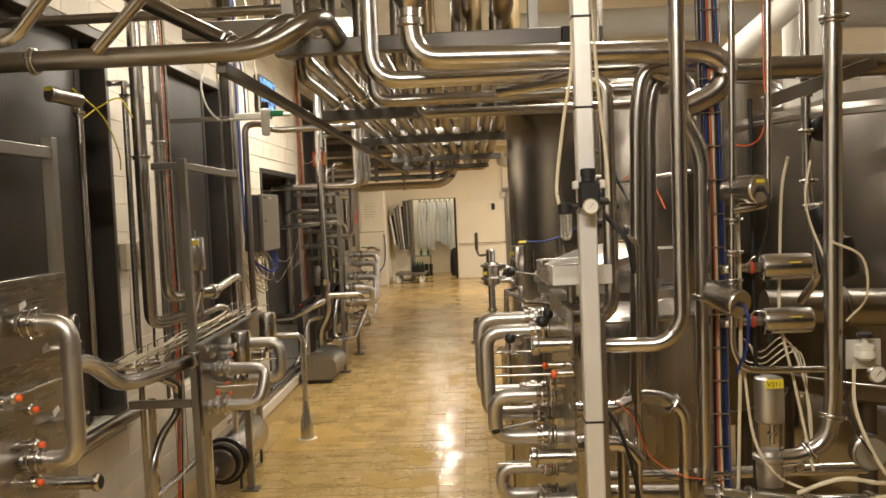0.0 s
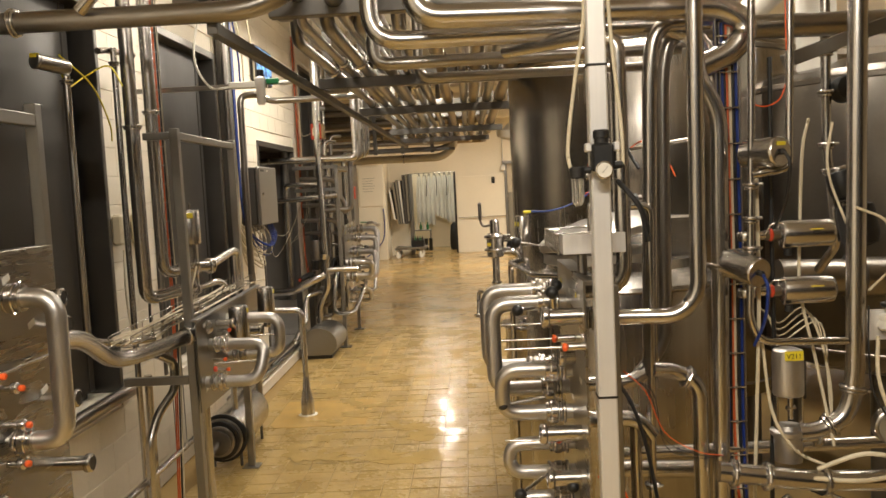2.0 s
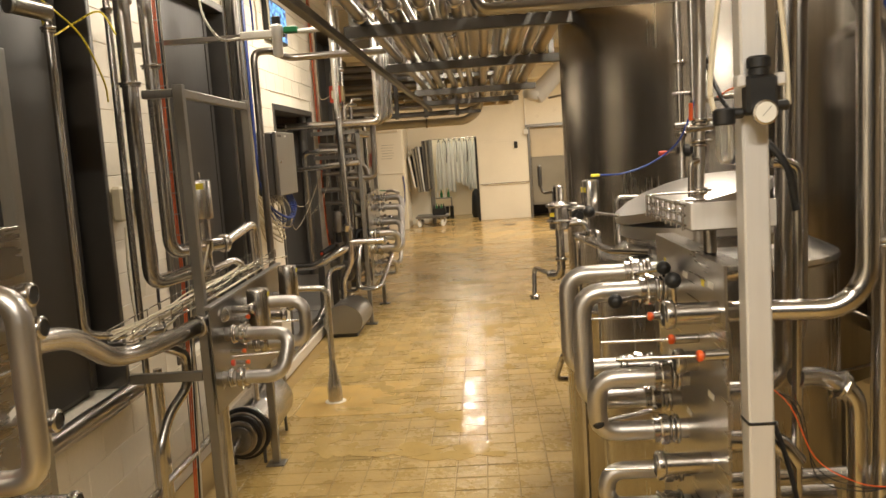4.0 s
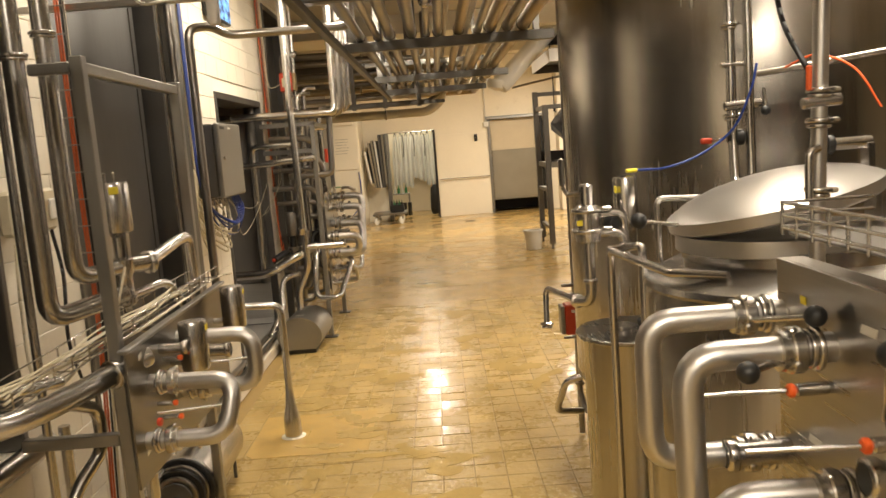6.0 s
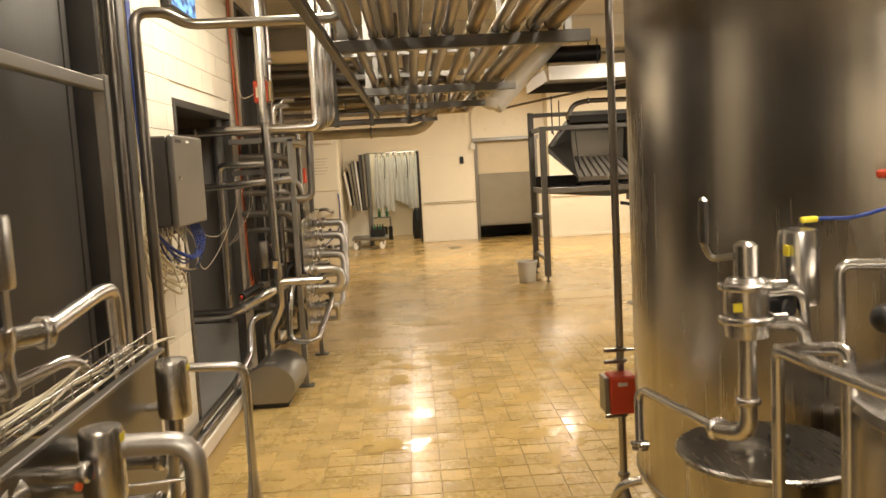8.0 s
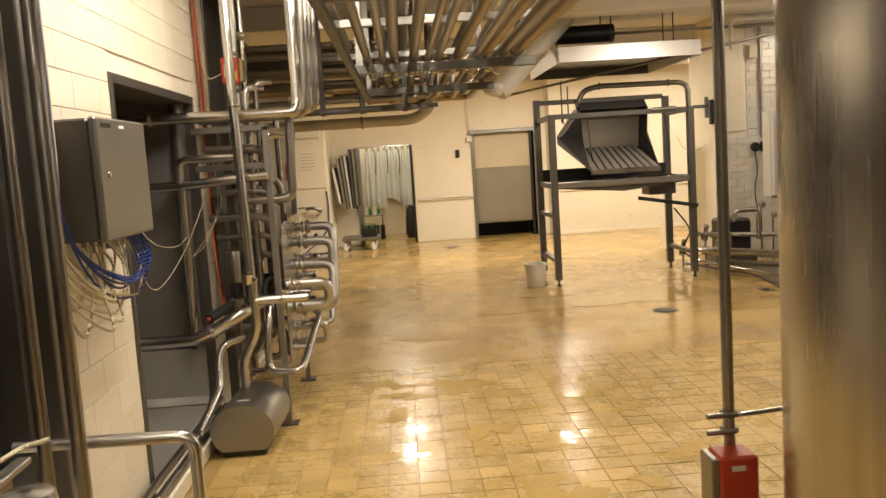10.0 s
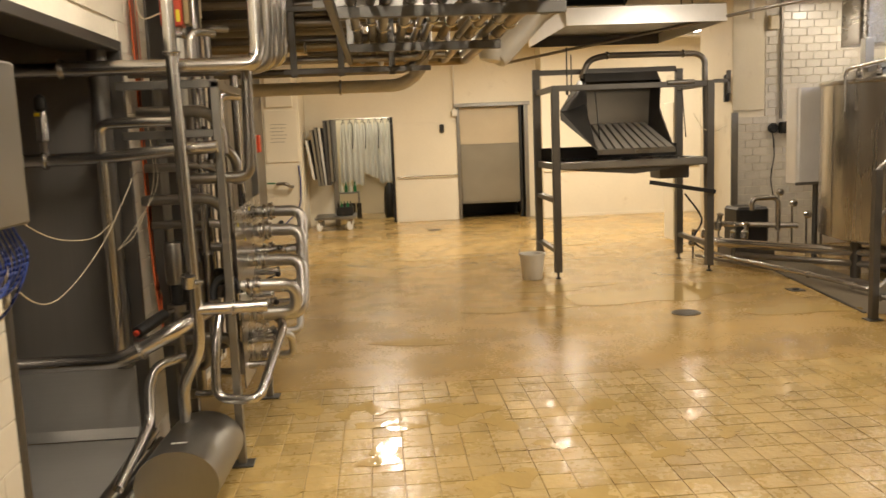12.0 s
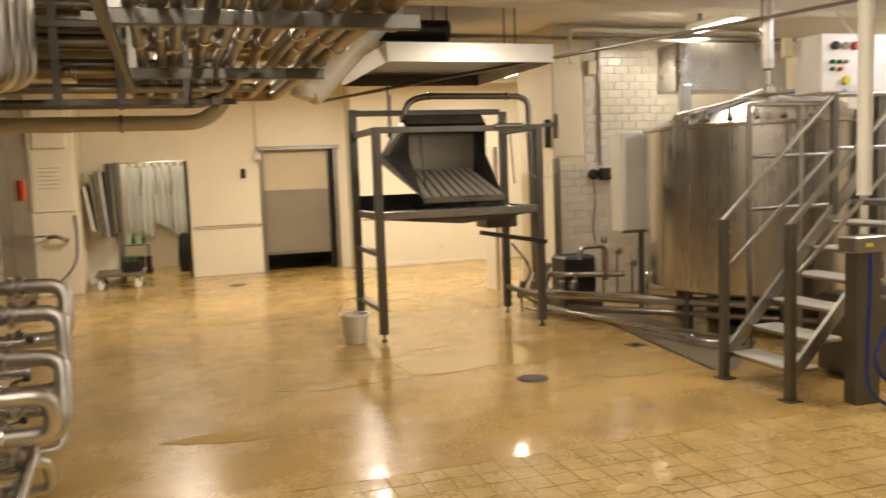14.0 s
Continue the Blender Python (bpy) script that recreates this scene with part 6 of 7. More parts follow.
part("bracket", Geo().box(1.68, 1.70, 4.0, 4.04, 1.46, 1.575, 0.003), STEEL, hs)

# ---- west pipe rack further on ----
rk = empty("bend_panel", "tall steel pipe panel with stacked U bends over the aisle", "pipe panel", "bend panels")
for y in (9.29, 10.40):
    part("post", Geo().box(-0.49, -0.45, y - 0.02, y + 0.02, 0, 1.93, 0.003), SATIN, rk)
    part("foot", Geo().box(-0.53, -0.41, y - 0.05, y + 0.05, 0, 0.01, 0.002), DULL, rk)
part("top_rail", Geo().box(-0.49, -0.45, 9.31, 10.38, 1.89, 1.93, 0.003), SATIN, rk)
part("top_arm", Geo().box(-0.93, -0.45, 9.27, 9.31, 1.90, 1.94, 0.003), SATIN, rk)
part("plate", Geo().prism([(-0.452, 9.42, 0.36), (-0.452, 10.36, 0.36), (-0.452, 10.36, 1.32), (-0.452, 9.42, 1.285)], (0.006, 0, 0)), PLATE, rk)
part("mid_arm", Geo().box(-0.93, -0.45, 9.32, 9.35, 1.665, 1.705, 0.003), SATIN, rk)
swing_bend(rk, -0.446, -0.18, 10.28, 1.21, 0.98, 0.033, -0.1)
swing_bend(rk, -0.446, -0.17, 10.05, 1.12, 0.80, 0.034, -0.1)
swing_bend(rk, -0.446, -0.15, 9.80, 0.98, 0.70, 0.034, -0.15)
swing_bend(rk, -0.446, -0.17, 9.48, 0.89, 0.735, 0.033, 0.05)
swing_bend(rk, -0.446, -0.22, 10.2, 0.66, 0.50, 0.022, -0.1)
swing_bend(rk, -0.446, -0.24, 9.75, 0.56, 0.42, 0.022, 0.1)
for k in range(8):
    stub(rk, -0.446, 9.55 + 0.1 * k, 0.45 + 0.11 * (k % 7), -0.33 + 0.03 * (k % 3), 0.02)
for k in range(5):
    ball_handle(rk, (-0.36, 9.6 + 0.15 * k, 0.6 + 0.13 * k), (-0.30, 9.52 + 0.15 * k, 0.63 + 0.13 * k), 0.015)
part("big_bend", Geo().tube([(-0.53, 9.34, 0.80), (-0.55, 9.24, 0.66), (-0.56, 9.20, 0.385), (-0.345, 9.16, 0.375), (-0.25, 9.60, 0.66), (-0.446, 9.9, 0.72)], 0.024, 0.07, 16), STEEL, rk)
for y, z in ((9.5, 1.2), (9.7, 1.1), (9.9, 1.25)):
    tag(rk, (-0.445, y, z), (0, 0.03, 0), (0, 0, 0.018), YELLOW)
# pipes feeding the rack
pipe([(-1.62, 9.18, 2.0), (-0.27, 9.24, 2.0), (-0.25, 9.26, 2.06), (-0.25, 9.27, 3.3)], 0.036, "thick steel pipe from the wall opening rising in an elbow", 0.07, ((0, 0.35),))
for k in range(4):
    pipe([(-0.90, 9.40 + 0.09 * k, 1.99 + 0.015 * k), (-0.22 + 0.015 * k, 9.42 + 0.09 * k, 1.99 + 0.015 * k), (-0.20 + 0.015 * k, 9.42 + 0.09 * k, 3.2)], 0.026, "nested steel pipe rising in an elbow beside the bridge", 0.09, (), STEEL if k % 2 else STEEL2, "nested pipes")
p = pipe([(-0.63, 9.12, 3.4), (-0.615, 9.10, 1.9), (-0.60, 9.10, 0.99)], 0.029, "steel pipe coming down through a red valve box", 0.05, ((0, 0.9),))
pipe([(-0.595, 9.10, 1.0), (-0.595, 9.10, 0.66), (-0.70, 9.14, 0.48), (-0.70, 9.14, 0.26)], 0.030, "steel pipe elbow down to the pump", 0.07, ((0, 0.03),))
pipe([(-0.595, 9.10, 0.855), (-0.27, 9.14, 0.85)], 0.030, "steel branch pipe to the panel", 0.05, ((0, 0.5),))
pipe([(-0.62, 9.2, 1.745), (-1.0, 9.2, 1.745), (-1.0, 9.2, 0.64)], 0.027, "steel pipe looping down into the opening", 0.06)
pipe([(-1.6, 9.2, 1.585), (-1.0, 9.2, 1.585), (-0.66, 9.2, 1.61), (-0.46, 9.2, 1.62)], 0.031, "steel pipe crossing in front of the opening", 0.2)
pipe([(-1.6, 9.0, 0.655), (-0.93, 9.0, 0.655), (-0.66, 9.04, 0.79), (-0.55, 9.3, 0.83)], 0.038, "thick steel pipe out of the opening", 0.08, ((1, 0.3),))
pipe([(-0.68, 9.15, 0.62), (-0.80, 9.08, 0.60), (-0.83, 9.04, 0.52), (-0.82, 8.98, 0.36), (-0.87, 8.6, 0.20)], 0.024, "steel pipe stepping down to the kerb rails", 0.05)
for k, (x, y, za, zb) in enumerate(((-0.62, 9.55, 0.3, 2.2), (-0.70, 9.75, 0.4, 3.2), (-0.58, 9.95, 0.3, 1.9), (-0.66, 10.2, 0.4, 2.3), (-0.55, 10.35, 0.5, 2.1), (-0.78, 9.9, 0.2, 2.6), (-0.75, 10.3, 0.3, 3.3))):
    pipe([(x - 0.12, y + 0.03, za), (x, y, za), (x, y, zb), (x + 0.1, y + 0.1, zb)], 0.020 + 0.004 * (k % 3), "upright steel pipe in the rack", 0.06, ((1, 0.4),), STEEL2 if k % 2 else STEEL, "rack pipes")
for z, y, r in ((1.80, 9.5, 0.03), (1.52, 9.55, 0.022), (1.36, 9.45, 0.026), (1.22, 9.6, 0.022), (1.62, 9.9, 0.028), (1.08, 9.7, 0.024), (0.6, 9.6, 0.03)):
    pipe([(-0.90, y, z), (-0.56, y, z), (-0.50, y + 0.05, z - 0.08), (-0.50, y + 0.05, z - 0.22)], r, "horizontal steel pipe in the rack", 0.06, ((0, 0.6),), STEEL2, "rack pipes")
pipe([(-0.66, 9.32, 1.465), (-0.335, 9.32, 1.465), (-0.32, 9.34, 2.0)], 0.027, "steel pipe looping above the panel", 0.06, (), STEEL2, "rack pipes")
rng = random.Random(17)
for k in range(12):
    q = Vector((-0.78 + rng.uniform(-.06, .14), 9.45 + rng.uniform(0, 0.8), 0.5 + rng.uniform(0, 1.1)))
    vv = empty("rack_valve", "small steel valve with a dark head in the pipe rack", "valve", "rack valves")
    part("body", Geo().lathe(q, (rng.uniform(-.2, .2), rng.uniform(-.2, .2), 1), [(0.012, -0.05), (0.024, -0.045), (0.026, 0), (0.018, 0.01), (0.018, 0.03)], 16), STEEL2, vv)
    part("head", Geo().lathe(q + Vector((0, 0, 0.03)), (0, 0, 1), [(0.02, 0), (0.032, 0.006), (0.032, 0.09), (0.024, 0.1)], 16), BLACKM if k % 2 else STEEL2, vv)
rb = empty("flow_meter", "red and yellow instrument box on an upright pipe", "instrument")
part("case", Geo().box(-0.765, -0.655, 9.56, 9.66, 2.23, 2.40, 0.008), REDP, rb, "red front")
part("side", Geo().box(-0.655, -0.620, 9.57, 9.65, 2.235, 2.395, 0.008), INSUL, rb, "ochre side")
part("sticker", Geo().box(-0.685, -0.665, 9.556, 9.5595, 2.25, 2.31, 0.0005), YELLOW, rb)
part("window", Geo().box(-0.745, -0.72, 9.556, 9.5595, 2.27, 2.35, 0.0005), WCABLE, rb)
for z in (2.19, 2.43):
    part("flange", Geo().ring((-0.70, 9.63, z), (0, 0, 1), 0.03, 0.03, 0.012), STEEL, rb)
for z0, z1 in ((1.8, 2.23), (2.40, 3.2)):
    part("tube", Geo().cyl((-0.70, 9.63, z0), (-0.70, 9.63, z1), 0.028, 18), WPLAST, rb)
cable([(-0.76, 9.58, 2.3), (-0.84, 9.56, 2.27), (-0.88, 9.6, 2.33), (-0.9, 9.65, 2.5)], 0.004, WCABLE, "pale cable from the red instrument", 6)
ov = empty("rack_valve", "upright steel valve on the pipe inside the wall opening", "valve", "rack valves")
part("cylinder", Geo().lathe((-1.255, 9.2, 1.67), (0, 0, 1), [(0.02, 0), (0.030, 0.006), (0.030, 0.13), (0.026, 0.14), (0.012, 0.145)], 20), STEEL, ov)
part("head", Geo().lathe((-1.255, 9.2, 1.815), (0, 0, 1), [(0.022, 0), (0.030, 0.01), (0.026, 0.06), (0.01, 0.075)], 16), BLACKM, ov)
part("yellow_tag", Geo().box(-1.275, -1.25, 9.166, 9.169, 1.79, 1.805, 0.001), YELLOW, ov)
part("clamp", Geo().ring((-1.255, 9.2, 1.585), (1, 0, 0), 0.032, 0.026, 0.012), STEEL, ov)
part("neck", Geo().cyl((-1.255, 9.2, 1.60), (-1.255, 9.2, 1.68), 0.018, 14), STEEL2, ov)
# drum pump in front of the rack
dp = empty("drum_pump", "large steel drum motor cover standing on the tiles", "pump")
poly = []
for k in range(33):
    poly.append((-0.655 + 0.185 * math.cos(radians(-48 + 276 * k / 32)), 8.70, 0.155 + 0.155 * math.sin(radians(-48 + 276 * k / 32))))
g = Geo()
n = len(poly)
a_ = [Vector(q) for q in poly]
b_ = [q + Vector((0.02, 0.55, 0)) for q in a_]
g.add(a_ + b_, [(i, (i + 1) % n, n + (i + 1) % n, n + i) for i in range(n)], True)
g.add(a_, [tuple(range(n))])
g.add(b_, [tuple(range(n))[::-1]])
part("cover", g, SATIN, dp)
part("base", Geo().box(-0.78, -0.53, 8.73, 9.2, 0.0, 0.04, 0.004), BLACKM, dp)
part("label", Geo().box(-0.69, -0.62, 8.80, 8.815, 0.3105, 0.312, 0.0005), WPLAST, dp)

# dark supporting gear behind the panel of the rack
for y, z0, z1 in ((9.62, 0.25, 1.95), (10.05, 0.25, 1.95)):
    solid("rack_upright", Geo().box(-0.90, -0.84, y - 0.03, y + 0.03, 0, z1, 0.003), DULL, "dull steel upright behind the pipe panel", "post", "rack uprights")
vv = empty("rack_valve", "tall steel cylinder actuator standing behind the rack pipes", "valve", "rack valves")
part("cylinder", Geo().lathe((-0.76, 9.42, 0.93), (0, 0, 1), [(0.03, 0), (0.046, 0.006), (0.048, 0.015), (0.048, 0.20), (0.042, 0.215), (0.01, 0.22)], 28), STEEL2, vv)
part("neck", Geo().cyl((-0.76, 9.42, 0.83), (-0.76, 9.42, 0.93), 0.030, 16), BLACKM, vv)
part("base", Geo().cyl((-0.76, 9.42, 0.79), (-0.76, 9.42, 0.83), 0.052, 20), STEEL2, vv)
part("foot_pipe", Geo().cyl((-0.76, 9.42, 0.0), (-0.76, 9.42, 0.79), 0.022, 14), STEEL2, vv)
vv = empty("rack_valve", "lying dark valve head with a red cap by the wall opening", "valve", "rack valves")
part("head", Geo().cyl((-0.88, 9.10, 0.76), (-0.80, 9.30, 0.80), 0.030, 18), BLACKM, vv)
part("red_cap", Geo().cyl((-0.885, 9.085, 0.757), (-0.88, 9.10, 0.76), 0.014, 12), REDP, vv)
part("stem", Geo().cyl((-0.80, 9.30, 0.80), (-0.76, 9.40, 0.81), 0.014, 10), STEEL, vv)
part("open_cup", Geo().lathe((-0.615, 9.06, 1.0), (0.1, -0.2, 1), [(0.030, -0.03), (0.034, 0.0), (0.036, 0.03), (0.030, 0.032), (0.028, 0.0)], 22), STEEL, p)
# big dark ring behind the branch pipe
solid("hose_ring", Geo().tube([(-0.52 + 0.07 * math.cos(k * math.pi / 9), 9.46 + 0.02 * math.sin(k * math.pi / 9), 0.86 + 0.085 * math.sin(k * math.pi / 9)) for k in range(17)], 0.020, 0.01, 10), BLACK, "thick black hose loop behind the branch pipe", "hose")
for k in range(2):
    cable([(-0.86, 9.52, 1.75 - 0.05 * k), (-0.84 + 0.02 * k, 9.46, 1.45), (-0.90, 9.30, 1.22 + 0.03 * k), (-0.98, 9.25, 1.14)], 0.002, WCABLE, "thin pale hose hanging beside the rack", 6, "hose", "thin hoses by the rack")

# ---- draining frame with chute in the far room ----
fr = empty("chute_frame", "tall grey steel frame carrying a tilted chute", "frame")
S = 0.04
for x, y, top in ((2.22, 14.08, 2.10), (3.93, 14.08, 2.10), (2.20, 15.02, 2.34), (3.93, 15.02, 2.30)):
    part("leg", Geo().box(x - S, x + S, y - S, y + S, 0.07, top, 0.004), DULL, fr)
    part("foot", Geo().lathe((x, y, 0), (0, 0, 1), [(0.03, 0), (0.03, 0.012), (0.012, 0.018), (0.012, 0.08)], 14), BLACKM, fr)
part("front_beam", Geo().box(2.26, 3.89, 14.05, 14.11, 2.04, 2.10, 0.004), DULL, fr)
part("back_beam", Geo().box(2.24, 3.89, 14.99, 15.05, 2.27, 2.33, 0.004), DULL, fr)
for x in (2.22, 3.93):
    part("side_beam", Geo().box(x - 0.03, x + 0.03, 14.12, 14.98, 2.04, 2.10, 0.004), DULL, fr)
    part("side_deck_beam", Geo().box(x - 0.03, x + 0.03, 14.12, 14.98, 1.20, 1.27, 0.004), DULL, fr)
    part("low_side_beam", Geo().box(x - 0.03, x + 0.03, 14.12, 14.98, 0.28, 0.33, 0.004), DULL, fr)
part("front_deck_beam", Geo().box(2.26, 3.89, 14.04, 14.10, 1.20, 1.27, 0.004), SATIN, fr)
part("back_deck_beam", Geo().box(2.24, 3.89, 14.98, 15.04, 1.24, 1.42, 0.004), BLACKM, fr)
part("deck", Geo().prism([(2.28, 14.10, 1.19), (3.88, 14.10, 1.19), (3.88, 14.98, 1.26), (2.28, 14.98, 1.26)], (0, 0, 0.012)), PLATE, fr, "brushed steel drip deck")
part("deck_shell", Geo().prism([(2.30, 14.12, 1.19), (3.86, 14.12, 1.19), (3.1, 14.12, 1.12)], (0, 0.84, 0.02)), DULL, fr)
part("mid_stub", Geo().box(2.18, 2.26, 14.12, 14.98, 0.84, 0.89, 0.004), DULL, fr)
part("swing_arm", Geo().beam((3.22, 13.95, 1.03), (3.97, 14.02, 0.89), 0.05, 0.045), BLACKM, fr)
part("drain_box", Geo().box(3.55, 3.9, 14.6, 14.95, 1.02, 1.19, 0.006), DULL, fr)
part("wing", Geo().box(3.97, 4.16, 14.06, 14.10, 2.07, 2.11, 0.004).box(4.12, 4.16, 14.06, 14.10, 1.95, 2.2, 0.004), DULL, fr)
ch = empty("tilting_chute", "dark steel tilting chute with a corrugated pale bed", "chute")
part("back_plate", Geo().prism([(2.72, 14.98, 2.25), (3.56, 14.98, 2.25), (3.52, 14.78, 1.62), (2.70, 14.78, 1.62)], (0, 0.008, 0)), CHUTE, ch)
part("hood_plate", Geo().prism([(2.72, 14.98, 2.25), (3.56, 14.98, 2.25), (3.56, 14.72, 2.26), (2.72, 14.72, 2.26)], (0, 0.0, 0.008)).prism([(2.72, 14.72, 2.26), (3.56, 14.72, 2.26), (3.58, 14.66, 2.16), (2.70, 14.66, 2.16)], (0, 0.006, 0)), DULL, ch)
part("cheek", Geo().prism([(2.70, 14.98, 2.20), (2.70, 14.66, 2.16), (2.32, 14.30, 1.84), (2.32, 14.28, 1.74), (2.68, 14.10, 1.39), (2.76, 14.80, 1.60)], (0.008, 0, 0)), DULL, ch, "brushed steel cheek")
part("cheek", Geo().prism([(3.56, 14.98, 2.20), (3.58, 14.66, 2.16), (3.51, 14.50, 1.80), (3.545, 14.10, 1.36), (3.47, 14.80, 1.62)], (0.008, 0, 0)), DULL, ch, "brushed steel cheek")
A, B = Vector((2.69, 14.08, 1.385)), Vector((2.72, 14.80, 1.66))
for k in range(9):
    u = k / 9
    xw = 0.94 / 9
    part("slat", Geo().prism([A + Vector((u * 0.86, 0, 0)), A + Vector((u * 0.86 + xw * 0.66, 0, 0)), B + Vector((u * 0.74 + xw * 0.5, 0, 0)), B + Vector((u * 0.74, 0, 0))], (0, -0.008, 0.022)), SLAT, ch, "pale corrugated slat")
part("bed", Geo().prism([A, A + Vector((0.86, 0, 0)), B + Vector((0.74, 0, 0)), B], (0, 0.01, -0.02)), DULL, ch)
part("lip", Geo().box(2.68, 3.54, 14.06, 14.09, 1.34, 1.40, 0.005), PLATE, ch)
for x in (2.66, 3.62):
    part("chain", Geo().cyl((x, 14.08, 2.03), (x + 0.05, 14.10, 1.50), 0.006, 6), BLACKM, ch)
for x, y in ((2.62, 15.0), (2.36, 14.1)):
    part("hook", Geo().tube([(x, y, 2.50), (x, y, 2.02), (x + 0.02, y, 1.98)], 0.008, 0.02, 8).box(x - 0.015, x + 0.015, y - 0.01, y + 0.01, 2.0, 2.1, 0.003), BLACKM, ch)
part("piston", Geo().cyl((2.75, 14.07, 2.075), (3.5, 14.07, 2.08), 0.016, 12).cyl((3.45, 14.06, 2.085), (3.75, 14.06, 2.09), 0.028, 14), SATIN, ch)
pipe([(2.72, 14.9, 2.22), (2.80, 14.9, 2.42), (3.0, 14.9, 2.47), (4.10, 14.9, 2.46), (4.20, 14.9, 2.40), (4.22, 14.9, 1.6), (4.24, 14.9, 0.2)], 0.035, "dark pipe arching over the chute and down", 0.09, ((2, 0.85), (2, 0.02)), STEEL2)
cable([(3.75, 14.07, 1.75), (3.85, 14.05, 1.58), (4.0, 14.05, 1.55), (4.12, 14.05, 1.62)], 0.004, WCABLE, "thin wire sagging beside the chute", 6)

# ---- extractor hood ----
hd = empty("extractor_hood", "flat steel extractor hood hanging over the chute", "hood")
x0, x1, y0, y1, zb, zt = 2.28, 3.97, 13.72, 15.85, 2.68, 2.86
part("front", Geo().prism([(x0, y0, zb), (x1, y0, zb), (x1, y0 + 0.03, zt), (x0, y0 + 0.03, zt)], (0, 0.006, 0)), ALU, hd)
part("back", Geo().box(x0, x1, y1 - 0.006, y1, zb, zt, 0.002), DULL, hd)
for x in (x0, x1 - 0.006):
    part("side", Geo().box(x, x + 0.006, y0 + 0.03, y1 - 0.006, zb, zt, 0.002), ALU, hd)
part("top", Geo().prism([(x0, y0 + 0.03, zt), (x1, y0 + 0.03, zt), (x1, y1, zt), (x0, y1, zt)], (0, 0, 0.006)), DULL, hd)
part("baffle", Geo().box(x0 + 0.02, x1 - 0.02, y0 + 0.05, y1 - 0.02, 2.80, 2.81, 0.001), BLACKM, hd)
for x in (x0 + 0.1, x0 + 0.75, x1 - 0.2, x1 - 0.05):
    part("rod", Geo().cyl((x, 14.2 + 0.4 * (x % 1), zt), (x, 14.2 + 0.4 * (x % 1), 3.4), 0.008, 8), BLACKM, hd)
fan = pipe([(2.22, 14.4, 3.08), (3.10, 14.4, 3.08)], 0.11, "black round fan housing above the hood", mat=BLACKM, name="fan_housing", cat="fan")
for x in (2.4, 2.95):
    part("hanger", Geo().cyl((x, 14.4, 3.17), (x, 14.4, 3.4), 0.008, 8), BLACKM, fan)
p = solid("white_chute", Geo().lathe((1.62, 14.0, 2.45), (0.75, 0.2, 0.72), [(0.10, -0.08), (0.13, -0.06), (0.14, 0.0), (0.13, 0.6), (0.12, 1.25)], 24), WPLAST, "white plastic duct elbow below the ceiling", "duct")
part("duct_cap", Geo().lathe((1.53, 13.98, 2.40), (-0.2, 0, -1), [(0.14, -0.1), (0.15, -0.06), (0.12, 0.02), (0.0001, 0.05)], 20), WPLAST, p)

# ---- cheese vat on the east side ----
VX, VY, VR = 6.09, 13.24, 1.20
vat = empty("round_vat", "large round stainless vat with open top frame", "vat")
part("shell", Geo().lathe((VX, VY, 0), (0, 0, 1), [(0.6, 0.36), (1.05, 0.38), (VR, 0.43), (VR, 1.96), (VR + 0.02, 1.975), (VR + 0.02, 2.0), (VR - 0.01, 2.01)], 96), VATST, vat)
part("cover", Geo().lathe((VX, VY, 0), (0, 0, 1), [(VR - 0.01, 2.0), (VR * 0.75, 2.12), (VR * 0.3, 2.24), (0.1, 2.27), (0.1, 2.36)], 64), STEEL, vat, "low conical cover")
for a in range(0, 360, 60):
    x, y = VX + 0.95 * math.cos(radians(a)), VY + 0.95 * math.sin(radians(a))
    part("leg", Geo().cyl((x, y, 0), (x, y, 0.40), 0.05, 14), DULL, vat)
for a in (178, 215, 250):
    x, y = VX + (VR + 0.004) * math.cos(radians(a)), VY + (VR + 0.004) * math.sin(radians(a))
    part("seam", Geo().cyl((x, y, 0.44), (x, y, 1.95), 0.004, 6), STEEL2, vat)
# Added dark cylinder that makes the space under the vat look shaded.
part("pedestal", Geo().cyl((VX + 0.1, VY + 0.1, 0), (VX + 0.1, VY + 0.1, 0.38), 0.62, 40), DARK, vat, "dark pedestal under the vat")
part("motor_box", rounded_box(5.72, 7.2, 14.2, 14.7, 2.45, 2.97, 0.09), PLATE, vat, "brushed steel drive housing")
part("motor_leg", Geo().box(5.7, 5.8, 14.1, 14.2, 2.02, 2.5, 0.004), SATIN, vat)
part("bridge", Geo().beam((4.98, 12.9, 2.08), (6.1, 13.2, 2.36), 0.06, 0.05).beam((6.1, 13.2, 2.36), (7.1, 12.9, 2.1), 0.06, 0.05), SATIN, vat)
part("top_rail", Geo().tube([(4.84, 13.0, 1.7), (4.84, 13.0, 2.10), (5.3, 12.5, 2.22), (6.2, 12.1, 2.30), (6.8, 12.2, 2.25)], 0.018, 0.06, 10), STEEL, vat)
part("spindle", Geo().lathe((5.57, 12.6, 2.12), (0, 0, 1), [(0.02, 0), (0.02, 0.1), (0.045, 0.12), (0.045, 0.2), (0.03, 0.22), (0.03, 0.34), (0.055, 0.36), (0.055, 0.44)], 16), STEEL, vat)
part("riser", Geo().cyl((5.57, 12.6, 2.55), (5.57, 12.6, 3.4), 0.058, 20), STEEL, vat, "steel riser up to the ceiling")
for k in range(8):
    a = radians(190 + 12 * k)
    q = Vector((VX + 1.1 * math.cos(a), VY + 1.1 * math.sin(a), 2.04))
    part("fitting", Geo().lathe(q, (0, 0, 1), [(0.03, 0), (0.03, 0.03), (0.02, 0.04), (0.02, 0.07 + 0.01 * (k % 3))], 12), STEEL, vat)
